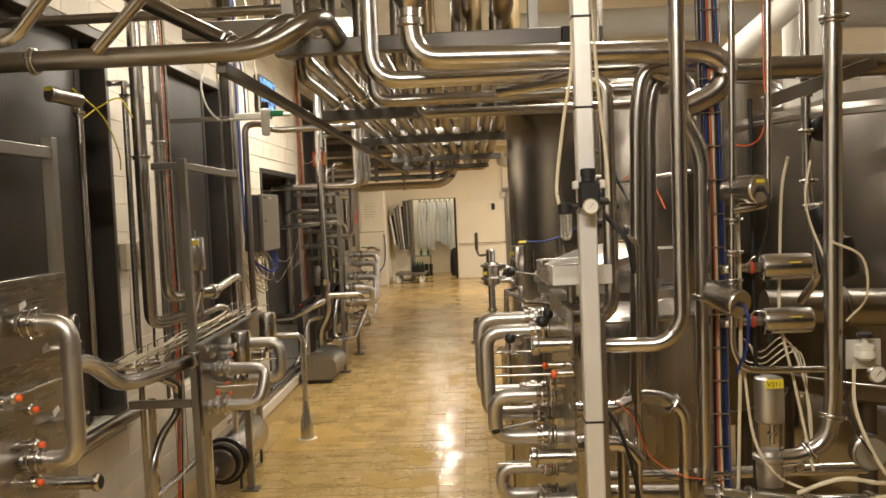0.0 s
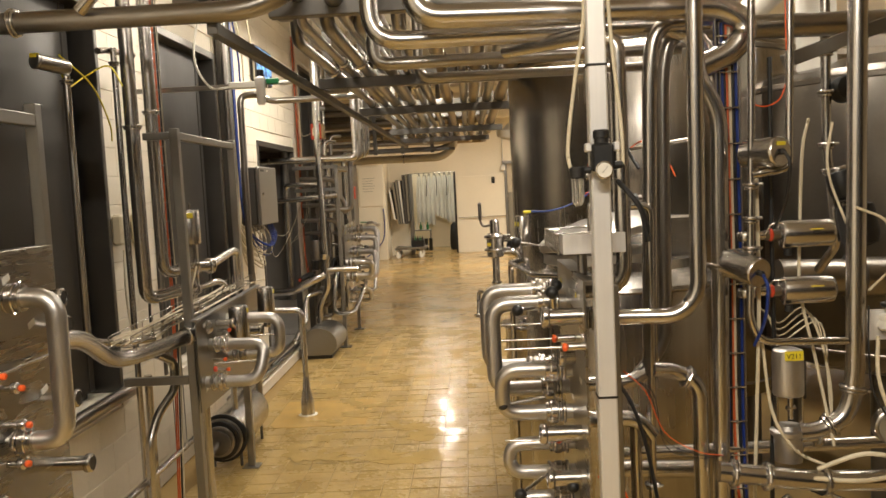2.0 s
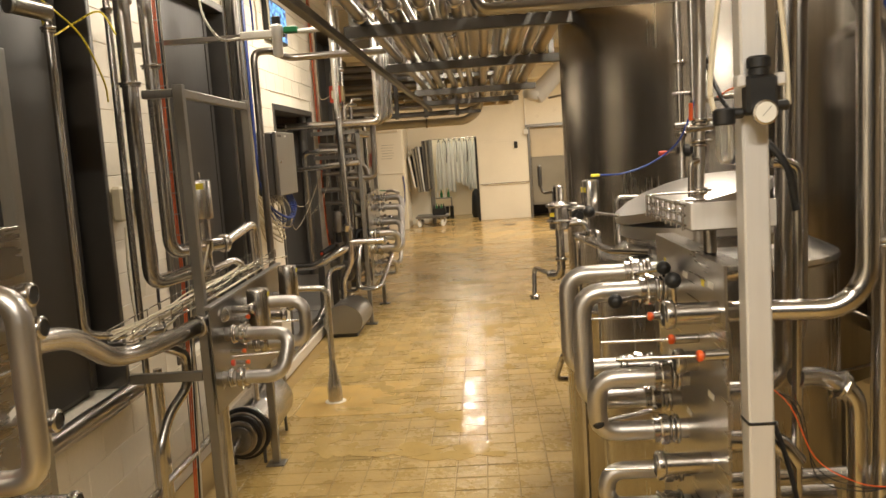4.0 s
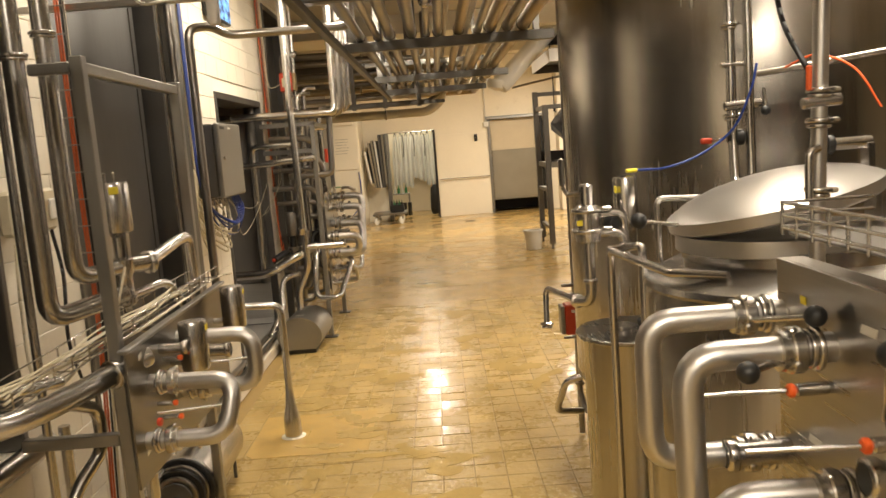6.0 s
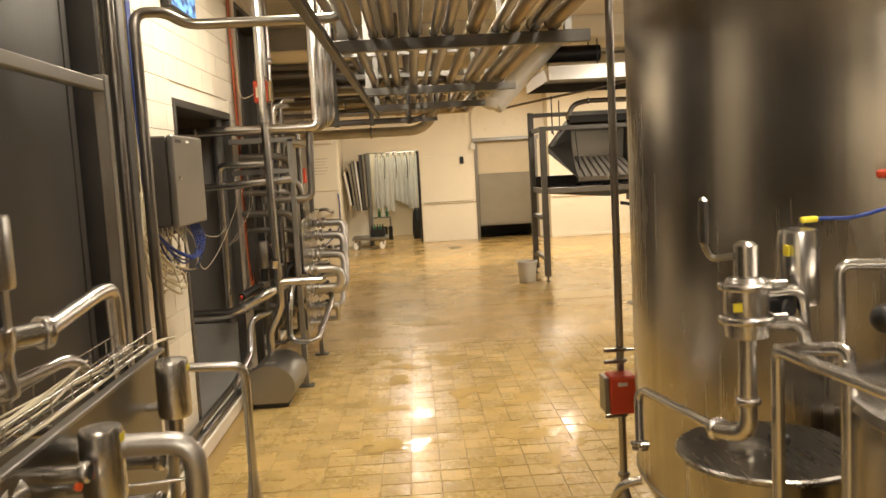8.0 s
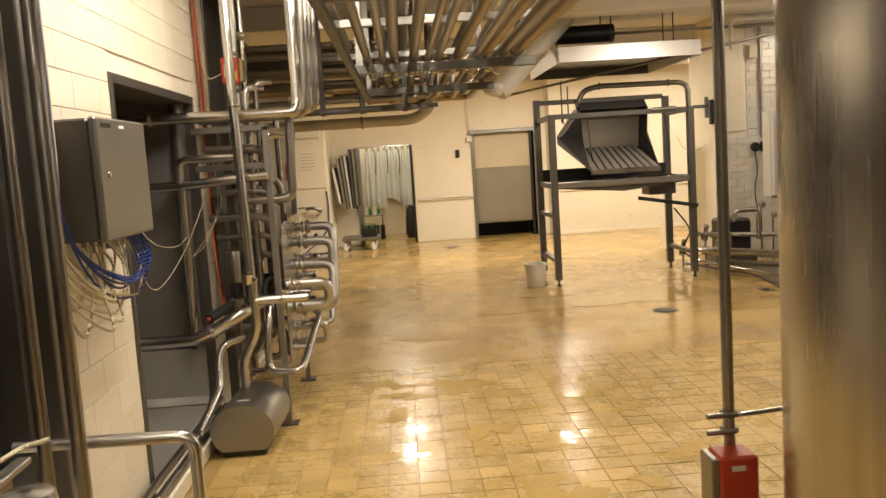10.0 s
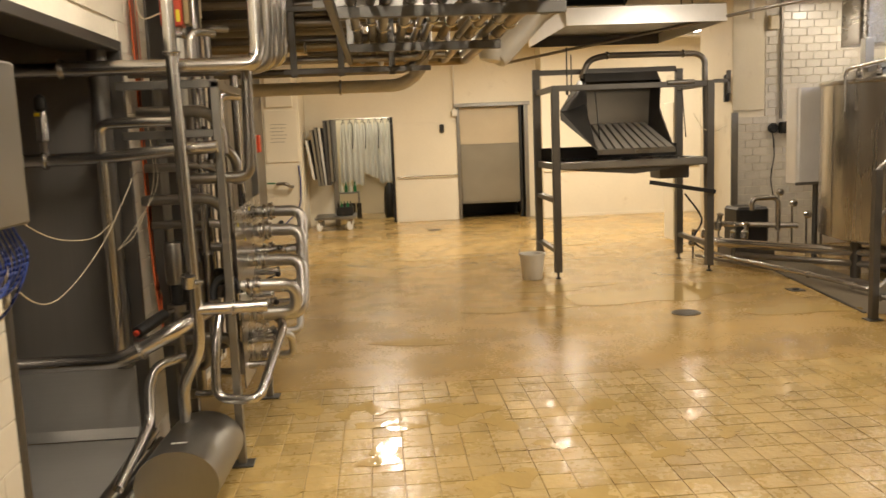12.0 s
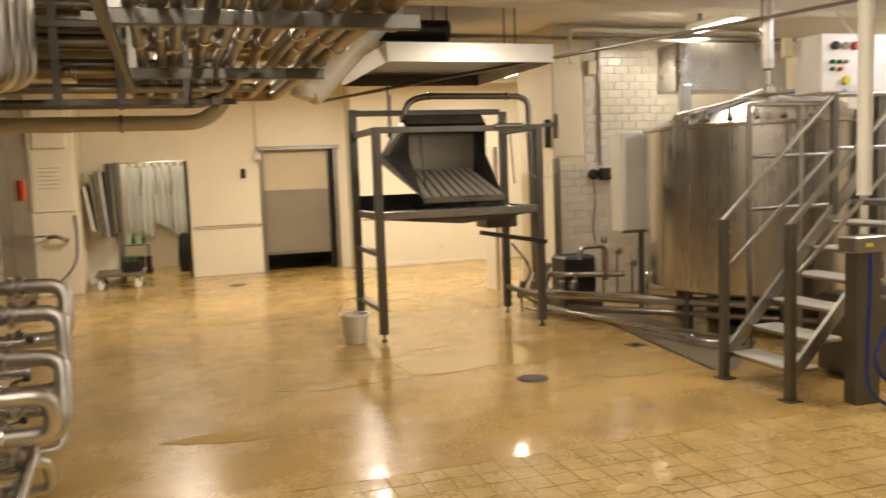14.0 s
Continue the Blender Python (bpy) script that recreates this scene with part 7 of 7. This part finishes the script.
sp = empty("side_tank", "narrow upright steel panel tank beside the vat", "tank")
# Steel body in pale ALU: the reflected cream wall is put into colour.
part("body", rounded_box(5.0, 5.5, 14.22, 14.5, 0.92, 1.99, 0.04), ALU, sp)
part("rim", Geo().box(4.99, 5.51, 14.21, 14.235, 0.90, 0.935, 0.004), SATIN, sp)
part("neck", Geo().cyl((5.3, 14.36, 0.02), (5.3, 14.36, 0.92), 0.03, 14), DULL, sp)
cable([(5.9, 12.3, 3.3), (6.0, 12.2, 2.9), (6.15, 12.1, 2.6), (6.25, 12.15, 2.3), (6.2, 12.3, 2.2)], 0.012, WPLAST, "white hose hanging over the vat", 6, "hose")
cable([(6.4, 12.2, 3.3), (6.3, 12.2, 2.9), (6.05, 12.1, 2.6), (6.0, 12.15, 2.35), (6.1, 12.3, 2.2)], 0.012, WPLAST, "white hose hanging over the vat", 6, "hose")

# ---- stairs to the vat ----
sr = empty("platform_stairs", "steep steel stair with grating treads and handrails", "stairs")
SL = 1.05
for y in (10.76, 11.47):
    part("stringer", Geo().beam((4.26, y, 0.18), (5.55, y, 0.18 + 1.29 * SL), 0.035, 0.09), SATIN, sr)
    part("post", Geo().box(4.24 - 0.03, 4.24 + 0.03, y - 0.03, y + 0.03, 0, 1.22, 0.004), DULL, sr)
    part("foot", Geo().box(4.18, 4.30, y - 0.06, y + 0.06, 0, 0.01, 0.002), DULL, sr)
    part("top_post", Geo().box(5.27 - 0.025, 5.27 + 0.025, y - 0.025, y + 0.025, 1.2, 2.15, 0.004), DULL, sr)
    part("handrail", Geo().tube([(4.24, y, 1.21), (5.27, y, 2.14), (6.0, y, 2.14)], 0.02, 0.04, 12), SATIN, sr)
    part("mid_rail", Geo().tube([(4.24, y, 0.82), (5.27, y, 1.72), (6.0, y, 1.72)], 0.016, 0.04, 12), SATIN, sr)
for k in range(6):
    x, z = 4.40 + 0.19 * k, 0.21 + 0.19 * k
    tread = part("tread", Geo().box(x - 0.12, x + 0.12, 10.79, 11.44, z - 0.035, z - 0.012, 0.003), SATIN, sr)
    for j in range(9):
        part("grating_bar", Geo().box(x - 0.115 + 0.026 * j, x - 0.105 + 0.026 * j, 10.79, 11.44, z - 0.012, z, 0.001), ALU, tread)
part("landing", Geo().box(5.45, 6.1, 10.7, 11.5, 1.27, 1.31, 0.004), SATIN, sr)
for y in (10.72, 11.40):
    part("landing_leg", Geo().box(5.95, 6.03, y, y + 0.08, 0, 1.27, 0.004), DULL, sr)
gr = empty("guard_rail", "welded steel guard rail beside the stair landing", "railing")
for x in (4.81, 5.32, 5.67):
    part("post", Geo().box(x - 0.02, x + 0.02, 11.88, 11.92, 0.0, 2.1, 0.004), SATIN, gr)
for z in (2.1, 1.68, 1.25):
    part("rail", Geo().cyl((4.81, 11.9, z), (5.67, 11.9, z), 0.018, 12), SATIN, gr)
solid("stair_box", Geo().box(5.0, 5.9, 10.95, 11.35, 0.02, 0.62, 0.02), DULL, "dull steel box below the stairs", "box")
cb = empty("control_cabinet", "pale grey control cabinet with lit buttons and lamps", "cabinet")
part("body", Geo().box(5.40, 6.3, 11.75, 12.05, 2.18, 2.66, 0.01), ALU, cb)
part("stand", Geo().box(6.1, 6.2, 11.85, 11.95, 0, 2.20, 0.004), DULL, cb)
for x, z, mt, r in ((5.53, 2.56, BLACK, 0.035), (5.63, 2.56, STEEL, 0.03), (5.73, 2.56, REDP, 0.035), (5.50, 2.43, GREENP, 0.018), (5.57, 2.43, GREENP, 0.018), (5.64, 2.43, STEEL2, 0.018), (5.50, 2.37, GREENP, 0.018), (5.58, 2.37, REDP, 0.018), (5.64, 2.28, YELLOW, 0.035)):
    part("button", Geo().cyl((x, 11.75, z), (x, 11.72, z), r, 14), mt, cb)
solid("wall_switch", Geo().box(5.25, 5.34, 12.0, 12.06, 2.5, 2.66, 0.01), WCABLE, "small ivory switch box by the cabinet", "switch")
solid("notice", Geo().box(5.62, 5.76, 11.70, 11.704, 2.05, 2.24, 0.001), WPLAST, "white notice sheet on the rail", "sign")
# white pipe column and hose post at the edge
pipe([(3.60, 9.5, 1.46), (3.60, 9.5, 3.4)], 0.036, "thick white insulated pipe coming down from the ceiling", mat=WPLAST, seg=20)
hp = empty("hose_post", "dull steel post box with blue hose coiled beside it", "post")
part("post", Geo().box(4.54, 4.74, 10.48, 10.60, 0, 1.08, 0.008), DULL, hp)
part("head", Geo().box(4.50, 4.78, 10.46, 10.62, 1.02, 1.13, 0.01), SATIN, hp)
part("yellow_tag", Geo().box(4.58, 4.64, 10.455, 10.459, 1.06, 1.085, 0.001), YELLOW, hp)
cable([(4.60, 10.44, 1.02), (4.58, 10.42, 0.75), (4.54, 10.40, 0.4), (4.54, 10.38, 0.15), (4.66, 10.32, 0.03), (4.9, 10.27, 0.03)], 0.013, BLUE, "blue water hose falling to the floor", 7, "hose")
cable([(4.78, 10.4, 0.62), (4.64, 10.38, 0.48), (4.57, 10.36, 0.33), (4.64, 10.34, 0.2), (4.8, 10.3, 0.1), (5.0, 10.3, 0.1)], 0.013, BLUE, "blue water hose in a loose coil", 7, "hose")

# ---- pipes and pump along the floor to the vat ----
pipe([(4.12, 14.6, 0.27), (4.25, 14.31, 0.27), (4.85, 13.58, 0.27), (5.58, 12.74, 0.27), (6.2, 12.1, 0.27)], 0.05, "thick steel pipe running low to the vat", 0.1, ((0, 0.6),))
pipe([(4.30, 14.2, 0.15), (4.46, 13.95, 0.15), (5.05, 13.33, 0.15), (5.56, 12.72, 0.15), (6.1, 12.1, 0.15)], 0.034, "steel pipe running low to the vat", mat=STEEL2)
pipe([(4.15, 14.7, 0.12), (4.30, 14.2, 0.10), (4.52, 13.3, 0.09), (4.70, 12.7, 0.07), (4.72, 12.4, 0.06), (5.0, 12.2, 0.06)], 0.026, "bent steel pipe lying on the floor", 0.08, ((2, 0.3), (3, 0.5)))
pipe([(4.10, 14.9, 0.05), (4.45, 13.9, 0.04), (5.2, 12.3, 0.04)], 0.018, "slim steel pipe lying on the floor", mat=STEEL2)
pipe([(4.3, 15.0, 0.42), (4.6, 14.75, 0.42), (5.2, 14.55, 0.40)], 0.035, "steel pipe from the pump", 0.08, ((0, 0.5), (1, 0.3)))
pipe([(4.66, 14.6, 0.6), (4.66, 14.6, 0.74), (4.98, 14.6, 0.74), (4.98, 14.6, 0.35)], 0.03, "steel pipe arch above the dark pump", 0.08)
fp = empty("dark_pump", "dark pump unit on the floor by the tiled wall", "pump")
part("body", Geo().box(4.55, 4.95, 14.75, 15.15, 0.18, 0.62, 0.03), BLACKM, fp)
part("base", Geo().box(4.5, 5.0, 14.7, 15.2, 0, 0.18, 0.01), DULL, fp)
for k in range(5):
    q = Vector((4.1 + 0.12 * k, 15.0 - 0.1 * k, 0.25 + 0.1 * (k % 3)))
    vv = empty("floor_valve", "steel valve with clamp in the low pipework", "valve", "floor valves")
    part("body", Geo().lathe(q, (0.2, 0, 1), [(0.03, -0.1), (0.045, -0.08), (0.045, 0), (0.03, 0.02), (0.03, 0.08), (0.045, 0.1), (0.02, 0.12)], 16), STEEL, vv)
    part("stand", Geo().cyl((q.x, q.y, 0), (q.x, q.y, q.z - 0.08), 0.012, 8), DULL, vv)
for k in range(4):
    x = 5.28 + 0.05 * k
    solid("wall_valve", Geo().lathe((x, 15.2 - 0.25 * k, 0.75 - 0.12 * k), (0.2, -1, 0), [(0.02, 0), (0.045, 0.01), (0.045, 0.05), (0.03, 0.06)], 14).cyl((x, 15.2 - 0.25 * k, 0), (x, 15.2 - 0.25 * k, 0.75 - 0.12 * k), 0.014, 8), STEEL, "small steel valve standing beside the vat", "valve", "valves beside the vat")
cable([(4.0, 15.0, 0.8), (4.15, 14.85, 0.5), (4.0, 14.7, 0.25), (4.3, 14.6, 0.05)], 0.012, BLACK, "black hose by the frame leg", 6, "hose")

# Thin slab: gutter surface and painted shade by the vat in one.
structure("floor_gutter", Geo().prism([(4.58, 14.85, -0.0009), (4.62, 14.11, -0.0009), (4.41, 12.43, -0.0009), (4.32, 11.71, -0.0009), (4.46, 11.64, -0.0009), (5.22, 12.31, -0.0009), (5.14, 12.95, -0.0009), (5.16, 14.33, -0.0009), (5.05, 15.18, -0.0009)], (0, 0, 0.0022)), CONCRETE, "grey wet concrete gutter along the low pipes", "floor")
structure("gutter_edge", Geo().beam((4.62, 14.11, 0.004), (4.32, 11.71, 0.004), 0.03, 0.012), DULL, "steel edge strip of the floor gutter", "trim")

# ---- standing water ----
for cx, cy, a, b, seed in ((2.95, 12.95, 0.75, 0.42, 1), (2.1, 13.55, 0.5, 0.16, 2), (3.9, 12.0, 0.35, 0.25, 3), (1.5, 12.6, 0.40, 0.12, 4), (0.5, 11.6, 0.35, 0.10, 5), (3.0, 16.9, 0.6, 0.2, 6), (1.0, 16.0, 0.5, 0.12, 7)):
    rg = random.Random(seed)
    ph = [rg.uniform(0, 6.28) for _ in range(5)]
    poly = []
    for k in range(60):
        t = 2 * math.pi * k / 60
        r = 1 + sum(0.30 / (n + 1) * math.sin((n + 2) * t + ph[n]) for n in range(5))
        poly.append((cx + a * r * math.cos(t), cy + b * r * math.sin(t), 0.0005))
    solid("puddle", Geo().prism(poly, (0, 0, 0.0012)), PUDDLE, "shallow puddle of standing water on the floor", "puddle", "puddles", "stuff")
rg = random.Random(77)
for k in range(64):
    cx, cy = rg.uniform(-0.35, 2.8), rg.uniform(5.4, 10.3)
    a, b = rg.uniform(0.04, 0.17), rg.uniform(0.04, 0.13)
    if cx + a > 1.0 and cy < 7.2:
        cx = rg.uniform(-0.2, 0.7)
    ph = [rg.uniform(0, 6.28) for _ in range(7)]
    poly = []
    for i in range(44):
        t = 2 * math.pi * i / 44
        r = 1 + sum(0.42 / (n + 1) * math.sin((n + 2) * t + ph[n]) for n in range(7))
        poly.append((cx + a * r * math.cos(t), cy + b * r * math.sin(t), 0.0004 + 0.00002 * k))
    solid("water_film", Geo().prism(poly, (0, 0, 0.0007)), FILM, "thin film of water lying on the floor", "puddle", "wet films", "stuff")
# ---- drains, bucket, trolley ----
for x, y, r in ((2.92, 12.10, 0.125), (1.22, 19.4, 0.13)):
    d = empty("floor_drain", "round steel floor drain cover", "drain", "floor drains")
    part("rim", Geo().lathe((x, y, 0), (0, 0, 1), [(r, 0.0), (r, 0.004), (r * 0.9, 0.005)], 32), STEEL2, d)
    part("cover", Geo().lathe((x, y, 0.003), (0, 0, 1), [(r * 0.86, 0), (r * 0.84, 0.004), (r * 0.1, 0.005)], 32), DULL, d)
d = solid("square_drain", Geo().box(4.20, 4.34, 12.72, 12.86, 0.0, 0.008, 0.002), STEEL2, "small square steel floor drain", "drain")
part("plug", Geo().lathe((4.27, 12.79, 0.006), (0, 0, 1), [(0.035, 0), (0.03, 0.012), (0.0001, 0.014)], 16), BLACK, d)
bk = empty("bucket", "white plastic bucket with a wire handle on the wet floor", "bucket")
part("pail", Geo().lathe((1.945, 14.16, 0), (0, 0, 1), [(0.105, 0), (0.11, 0.006), (0.135, 0.265), (0.150, 0.268), (0.150, 0.29), (0.138, 0.292), (0.130, 0.285), (0.105, 0.02), (0.0001, 0.018)], 36), WPLAST, bk)
part("handle", Geo().tube(curve_pts([(1.80, 14.16, 0.275), (1.83, 14.2, 0.38), (1.945, 14.22, 0.44), (2.06, 14.2, 0.38), (2.09, 14.16, 0.275)], 5), 0.004, 0.001, 6, True, 1), STEEL2, bk, "thin wire handle")
tv = empty("trolley", "low steel trolley on castors by the doorway", "trolley")
part("deck", Geo().box(-0.88, -0.14, 19.95, 20.75, 0.20, 0.245, 0.008), SATIN, tv)
for x, y in ((-0.80, 20.02), (-0.26, 20.02), (-0.80, 20.66), (-0.26, 20.66)):
    w = part("castor", Geo().box(x - 0.035, x + 0.035, y - 0.02, y + 0.02, 0.10, 0.20, 0.004), STEEL, tv)
    part("wheel", Geo().lathe((x - 0.02, y, 0.08), (0.8, -0.6, 0), [(0.02, 0), (0.074, 0.004), (0.08, 0.01), (0.08, 0.03), (0.074, 0.036), (0.02, 0.04)], 20), WPLAST, w)
bx = empty("crate", "dark crate of bottles standing on the trolley", "crate")
part("box", Geo().box(-0.50, -0.20, 20.2, 20.5, 0.245, 0.40, 0.015), BLACKM, bx)
for k in range(5):
    part("bottle", Geo().lathe((-0.46 + 0.055 * k, 20.26, 0.40), (0, 0, 1), [(0.022, 0), (0.024, 0.04), (0.01, 0.07), (0.01, 0.10)], 12), GREENP if k % 2 else BLACKM, bx)
# boards leaning in a row beside the doorway
for k, (xt, xb, zt, zb) in enumerate(((-0.96, -0.86, 1.62, 0.92), (-0.87, -0.77, 1.80, 0.80), (-0.80, -0.71, 1.84, 0.80), (-0.73, -0.66, 1.83, 0.80), (-0.64, -0.60, 1.96, 0.80), (-0.565, -0.54, 1.97, 0.86))):
    y = 20.15 + 0.03 * k
    q = empty("hanging_board", "narrow board hanging edge-on beside the doorway", "board", "hanging boards")
    part("sheet", Geo().prism([(xt - 0.022, y, zt), (xt + 0.022, y, zt), (xb + 0.022, y, zb), (xb - 0.022, y, zb)], (0.0, 0.5, 0)), (CLOTH, GREYP, GREYP, CLOTH, DULL, GREYP)[k], q)
    part("edge_band", Geo().prism([(xt + 0.023, y - 0.003, zt), (xt + 0.042, y - 0.003, zt), (xb + 0.042, y - 0.003, zb), (xb + 0.023, y - 0.003, zb)], (0.0, 0.5, 0)), BLACKM, q)
solid("board_rail", Geo().box(-1.03, -0.50, 20.60, 20.64, 1.50, 1.53, 0.003), SATIN, "steel rail that holds the hanging boards", "rail")
structure("door_jamb", Geo().box(-0.56, -0.47, 20.90, 21.2, 0, 1.98, 0.006), SATIN, "steel jamb of the doorway", "door")
# racks and aprons in the room behind
rk2 = empty("boot_rack", "small steel shelf with green bottles inside the doorway", "rack")
part("shelf", Geo().box(-0.60, -0.12, 22.3, 22.6, 0.50, 0.53, 0.004), SATIN, rk2)
for x in (-0.58, -0.14):
    part("leg", Geo().box(x - 0.02, x + 0.02, 22.4, 22.44, 0, 0.5, 0.003), SATIN, rk2)
for k in range(4):
    part("bottle", Geo().lathe((-0.48 + 0.09 * k, 22.4, 0.53), (0, 0, 1), [(0.03, 0), (0.035, 0.10), (0.012, 0.15), (0.012, 0.2)], 12), GREENP if k % 2 else WPLAST, rk2)
for k in range(4):
    part("boot", Geo().lathe((-0.5 + 0.12 * k, 22.3, 0.0), (0, 0, 1), [(0.05, 0), (0.055, 0.02), (0.045, 0.10), (0.05, 0.3)], 12), BLACKM, rk2)
rng = random.Random(4)
solid("coat_rail", Geo().cyl((-0.9, 22.9, 2.02), (1.15, 22.9, 2.02), 0.015, 10), STEEL, "steel rail with hooks for aprons", "rail")
for k in range(8):
    x = -0.40 + 0.135 * k
    h = 0.62 + rng.uniform(0, 0.3)
    n = 12
    V, Fc = [], []
    w0, w1 = 0.05, 0.10 + rng.uniform(0, 0.04)
    for j in range(9):
        tt = j / 8
        w = w0 + (w1 - w0) * min(1, tt * 2)
        for i in range(n + 1):
            s = i / n * 2 - 1
            V.append((x + s * w, 22.86 + 0.06 * math.sin(s * 7 + k) * (0.3 + tt) + 0.012 * math.sin(5 * tt + k), 1.92 - tt * (1.92 - h) + 0.02 * math.sin(s * 4 + k)))
    for j in range(8):
        for i in range(n):
            a = j * (n + 1) + i
            Fc.append((a, a + 1, a + n + 2, a + n + 1))
    ap = empty("apron", "white rubber apron hanging on a hook", "apron", "aprons")
    part("cloth", Geo().add(V, Fc, True), CLOTH, ap)
    part("strap", Geo().tube([(x - 0.03, 22.87, 1.92), (x, 22.88, 2.02), (x + 0.03, 22.87, 1.92)], 0.008, 0.02, 6), BLACK, ap, "dark neck strap")
    if k % 2:
        part("tie", Geo().tube(curve_pts([(x + 0.05, 22.82, 1.95), (x + 0.06, 22.81, 1.7), (x + 0.04, 22.81, 1.4)], 4), 0.009, 0.01, 6), BLACK, ap, "dark hanging tie")
structure("door_edge", Geo().box(0.55, 0.60, 20.97, 21.18, 0.0, 1.99, 0.004), BLACKM, "black edge strip of the doorway", "door")
solid("refuse_sack", Geo().lathe((0.50, 22.2, 0.0), (0, 0, 1), [(0.10, 0), (0.13, 0.1), (0.12, 0.4), (0.10, 0.62), (0.04, 0.70)], 14), BLACK, "black sack standing inside the doorway", "sack")
# Glowing box and area light are added out of sight to light the aprons.
tagged(part("lamp_back", Geo().box(-0.2, 0.6, 22.0, 22.15, 3.28, 3.36, 0.01), GLOW), "lit ceiling lamp in the changing room", "lamp")
bl = bpy.data.lights.new("changing_room_light", "AREA")
bl.size, bl.energy, bl.color = 0.5, 20, (1.0, 0.95, 0.80)
new("changing_room_light", bl).matrix_world = pose(0.2, 22.1, 3.25)
# pier: clock, notices, tap
ck = empty("wall_clock", "round cream wall clock on the pier", "clock")
part("case", Geo().lathe((-1.36, 19.75, 2.60), (0, -1, 0), [(0.16, 0), (0.17, 0.01), (0.17, 0.035), (0.15, 0.04)], 36), WCABLE, ck)
part("dial", Geo().cyl((-1.36, 19.71, 2.60), (-1.36, 19.706, 2.60), 0.145, 32, 0.001), WPLAST, ck)
part("hand", Geo().beam((-1.36, 19.703, 2.60), (-1.30, 19.703, 2.67), 0.012, 0.003, 0), BLACK, ck)
part("hand", Geo().beam((-1.36, 19.703, 2.60), (-1.44, 19.703, 2.56), 0.010, 0.003, 0), BLACK, ck)
nb = solid("notice_board", Geo().box(-1.62, -1.06, 19.73, 19.75, 1.26, 2.15, 0.004), PLASTER, "pale sheet with faint notes on the pier", "board")
for k in range(6):
    bars(nb, (-1.58, 19.729, 1.90 - 0.06 * k), (0.4 - 0.03 * (k % 3), 0, 0), (0, 0, 0.02), 1, GREYP)
solid("ventilation_box", Geo().box(-1.58, -1.12, 19.70, 19.75, 2.2, 2.85, 0.01), PLASTER, "cream box panel behind the clock", "panel")
tp = empty("hose_tap", "wall tap with a green handle and blue hose", "tap")
part("body", Geo().tube([(-1.45, 19.72, 0.88), (-1.45, 19.60, 0.90), (-1.30, 19.58, 0.90), (-1.22, 19.60, 0.84), (-1.20, 19.72, 0.84)], 0.03, 0.06, 12), STEEL2, tp)
part("handle", Geo().box(-1.62, -1.48, 19.60, 19.63, 0.90, 0.925, 0.006), GREENP, tp)
cable([(-1.08, 19.72, 1.20), (-1.06, 19.70, 0.9), (-1.10, 19.66, 0.5), (-1.3, 19.6, 0.25), (-1.5, 19.55, 0.1)], 0.012, BLUE, "blue hose hanging on the pier", 6, "hose")
fx = empty("extinguisher_box", "narrow red box on the steel clad wall", "box")
part("case", Geo().box(-1.643, -1.58, 18.74, 18.92, 1.46, 1.74, 0.01), REDP, fx)
part("latch", Geo().box(-1.58, -1.572, 18.77, 18.79, 1.58, 1.64, 0.002), STEEL, fx)
# ceiling pipes and cables in the far room
pipe([(1.9, 15.4, 2.46), (8.0, 10.5, 3.25)], 0.018, "long slanting conduit below the ceiling", mat=STEEL2, name="conduit", cat="conduit")
pipe([(3.3, 15.55, 3.22), (8.0, 15.55, 3.24)], 0.022, "conduit along the ceiling", mat=STEEL2, name="conduit", cat="conduit")
pipe([(5.50, 15.62, 3.2), (5.50, 15.62, 1.66)], 0.018, "conduit down the tiled wall", mat=STEEL2, name="conduit", cat="conduit")
pipe([(5.0, 15.4, 2.9), (5.0, 15.4, 3.3), (7.8, 15.4, 3.3)], 0.03, "white pipe bending along the ceiling", 0.08, mat=WPLAST)
pipe([(5.4, 14.6, 3.05), (7.8, 14.6, 3.08)], 0.025, "steel pipe below the ceiling", mat=STEEL2)
solid("ivory_box", Geo().box(5.32, 5.44, 15.56, 15.65, 2.78, 2.96, 0.01), WCABLE, "ivory junction box high on the tiled wall", "junction box")
so = empty("wall_sockets", "black double socket on the tiled wall", "socket")
part("round_socket", Geo().lathe((5.40, 15.648, 1.545), (0, -1, 0), [(0.06, 0), (0.065, 0.01), (0.065, 0.05), (0.045, 0.06), (0.035, 0.05)], 20), BLACK, so)
part("square_socket", Geo().box(5.48, 5.66, 15.56, 15.648, 1.47, 1.62, 0.015), BLACK, so)
cable([(5.40, 15.63, 1.48), (5.42, 15.62, 1.2), (5.38, 15.62, 0.9), (5.42, 15.6, 0.6)], 0.008, BLACK, "black cable hanging from the socket", 6)
solid("cream_door_leaf", Geo().box(4.40, 4.46, 16.5, 16.9, 0.02, 1.95, 0.01), PLASTER, "narrow cream panel standing by the wall stub", "panel")
solid("dark_bracket", Geo().box(4.80, 4.85, 15.7, 15.78, 1.9, 2.25, 0.01), BLACKM, "dark bracket on the wall stub", "bracket")
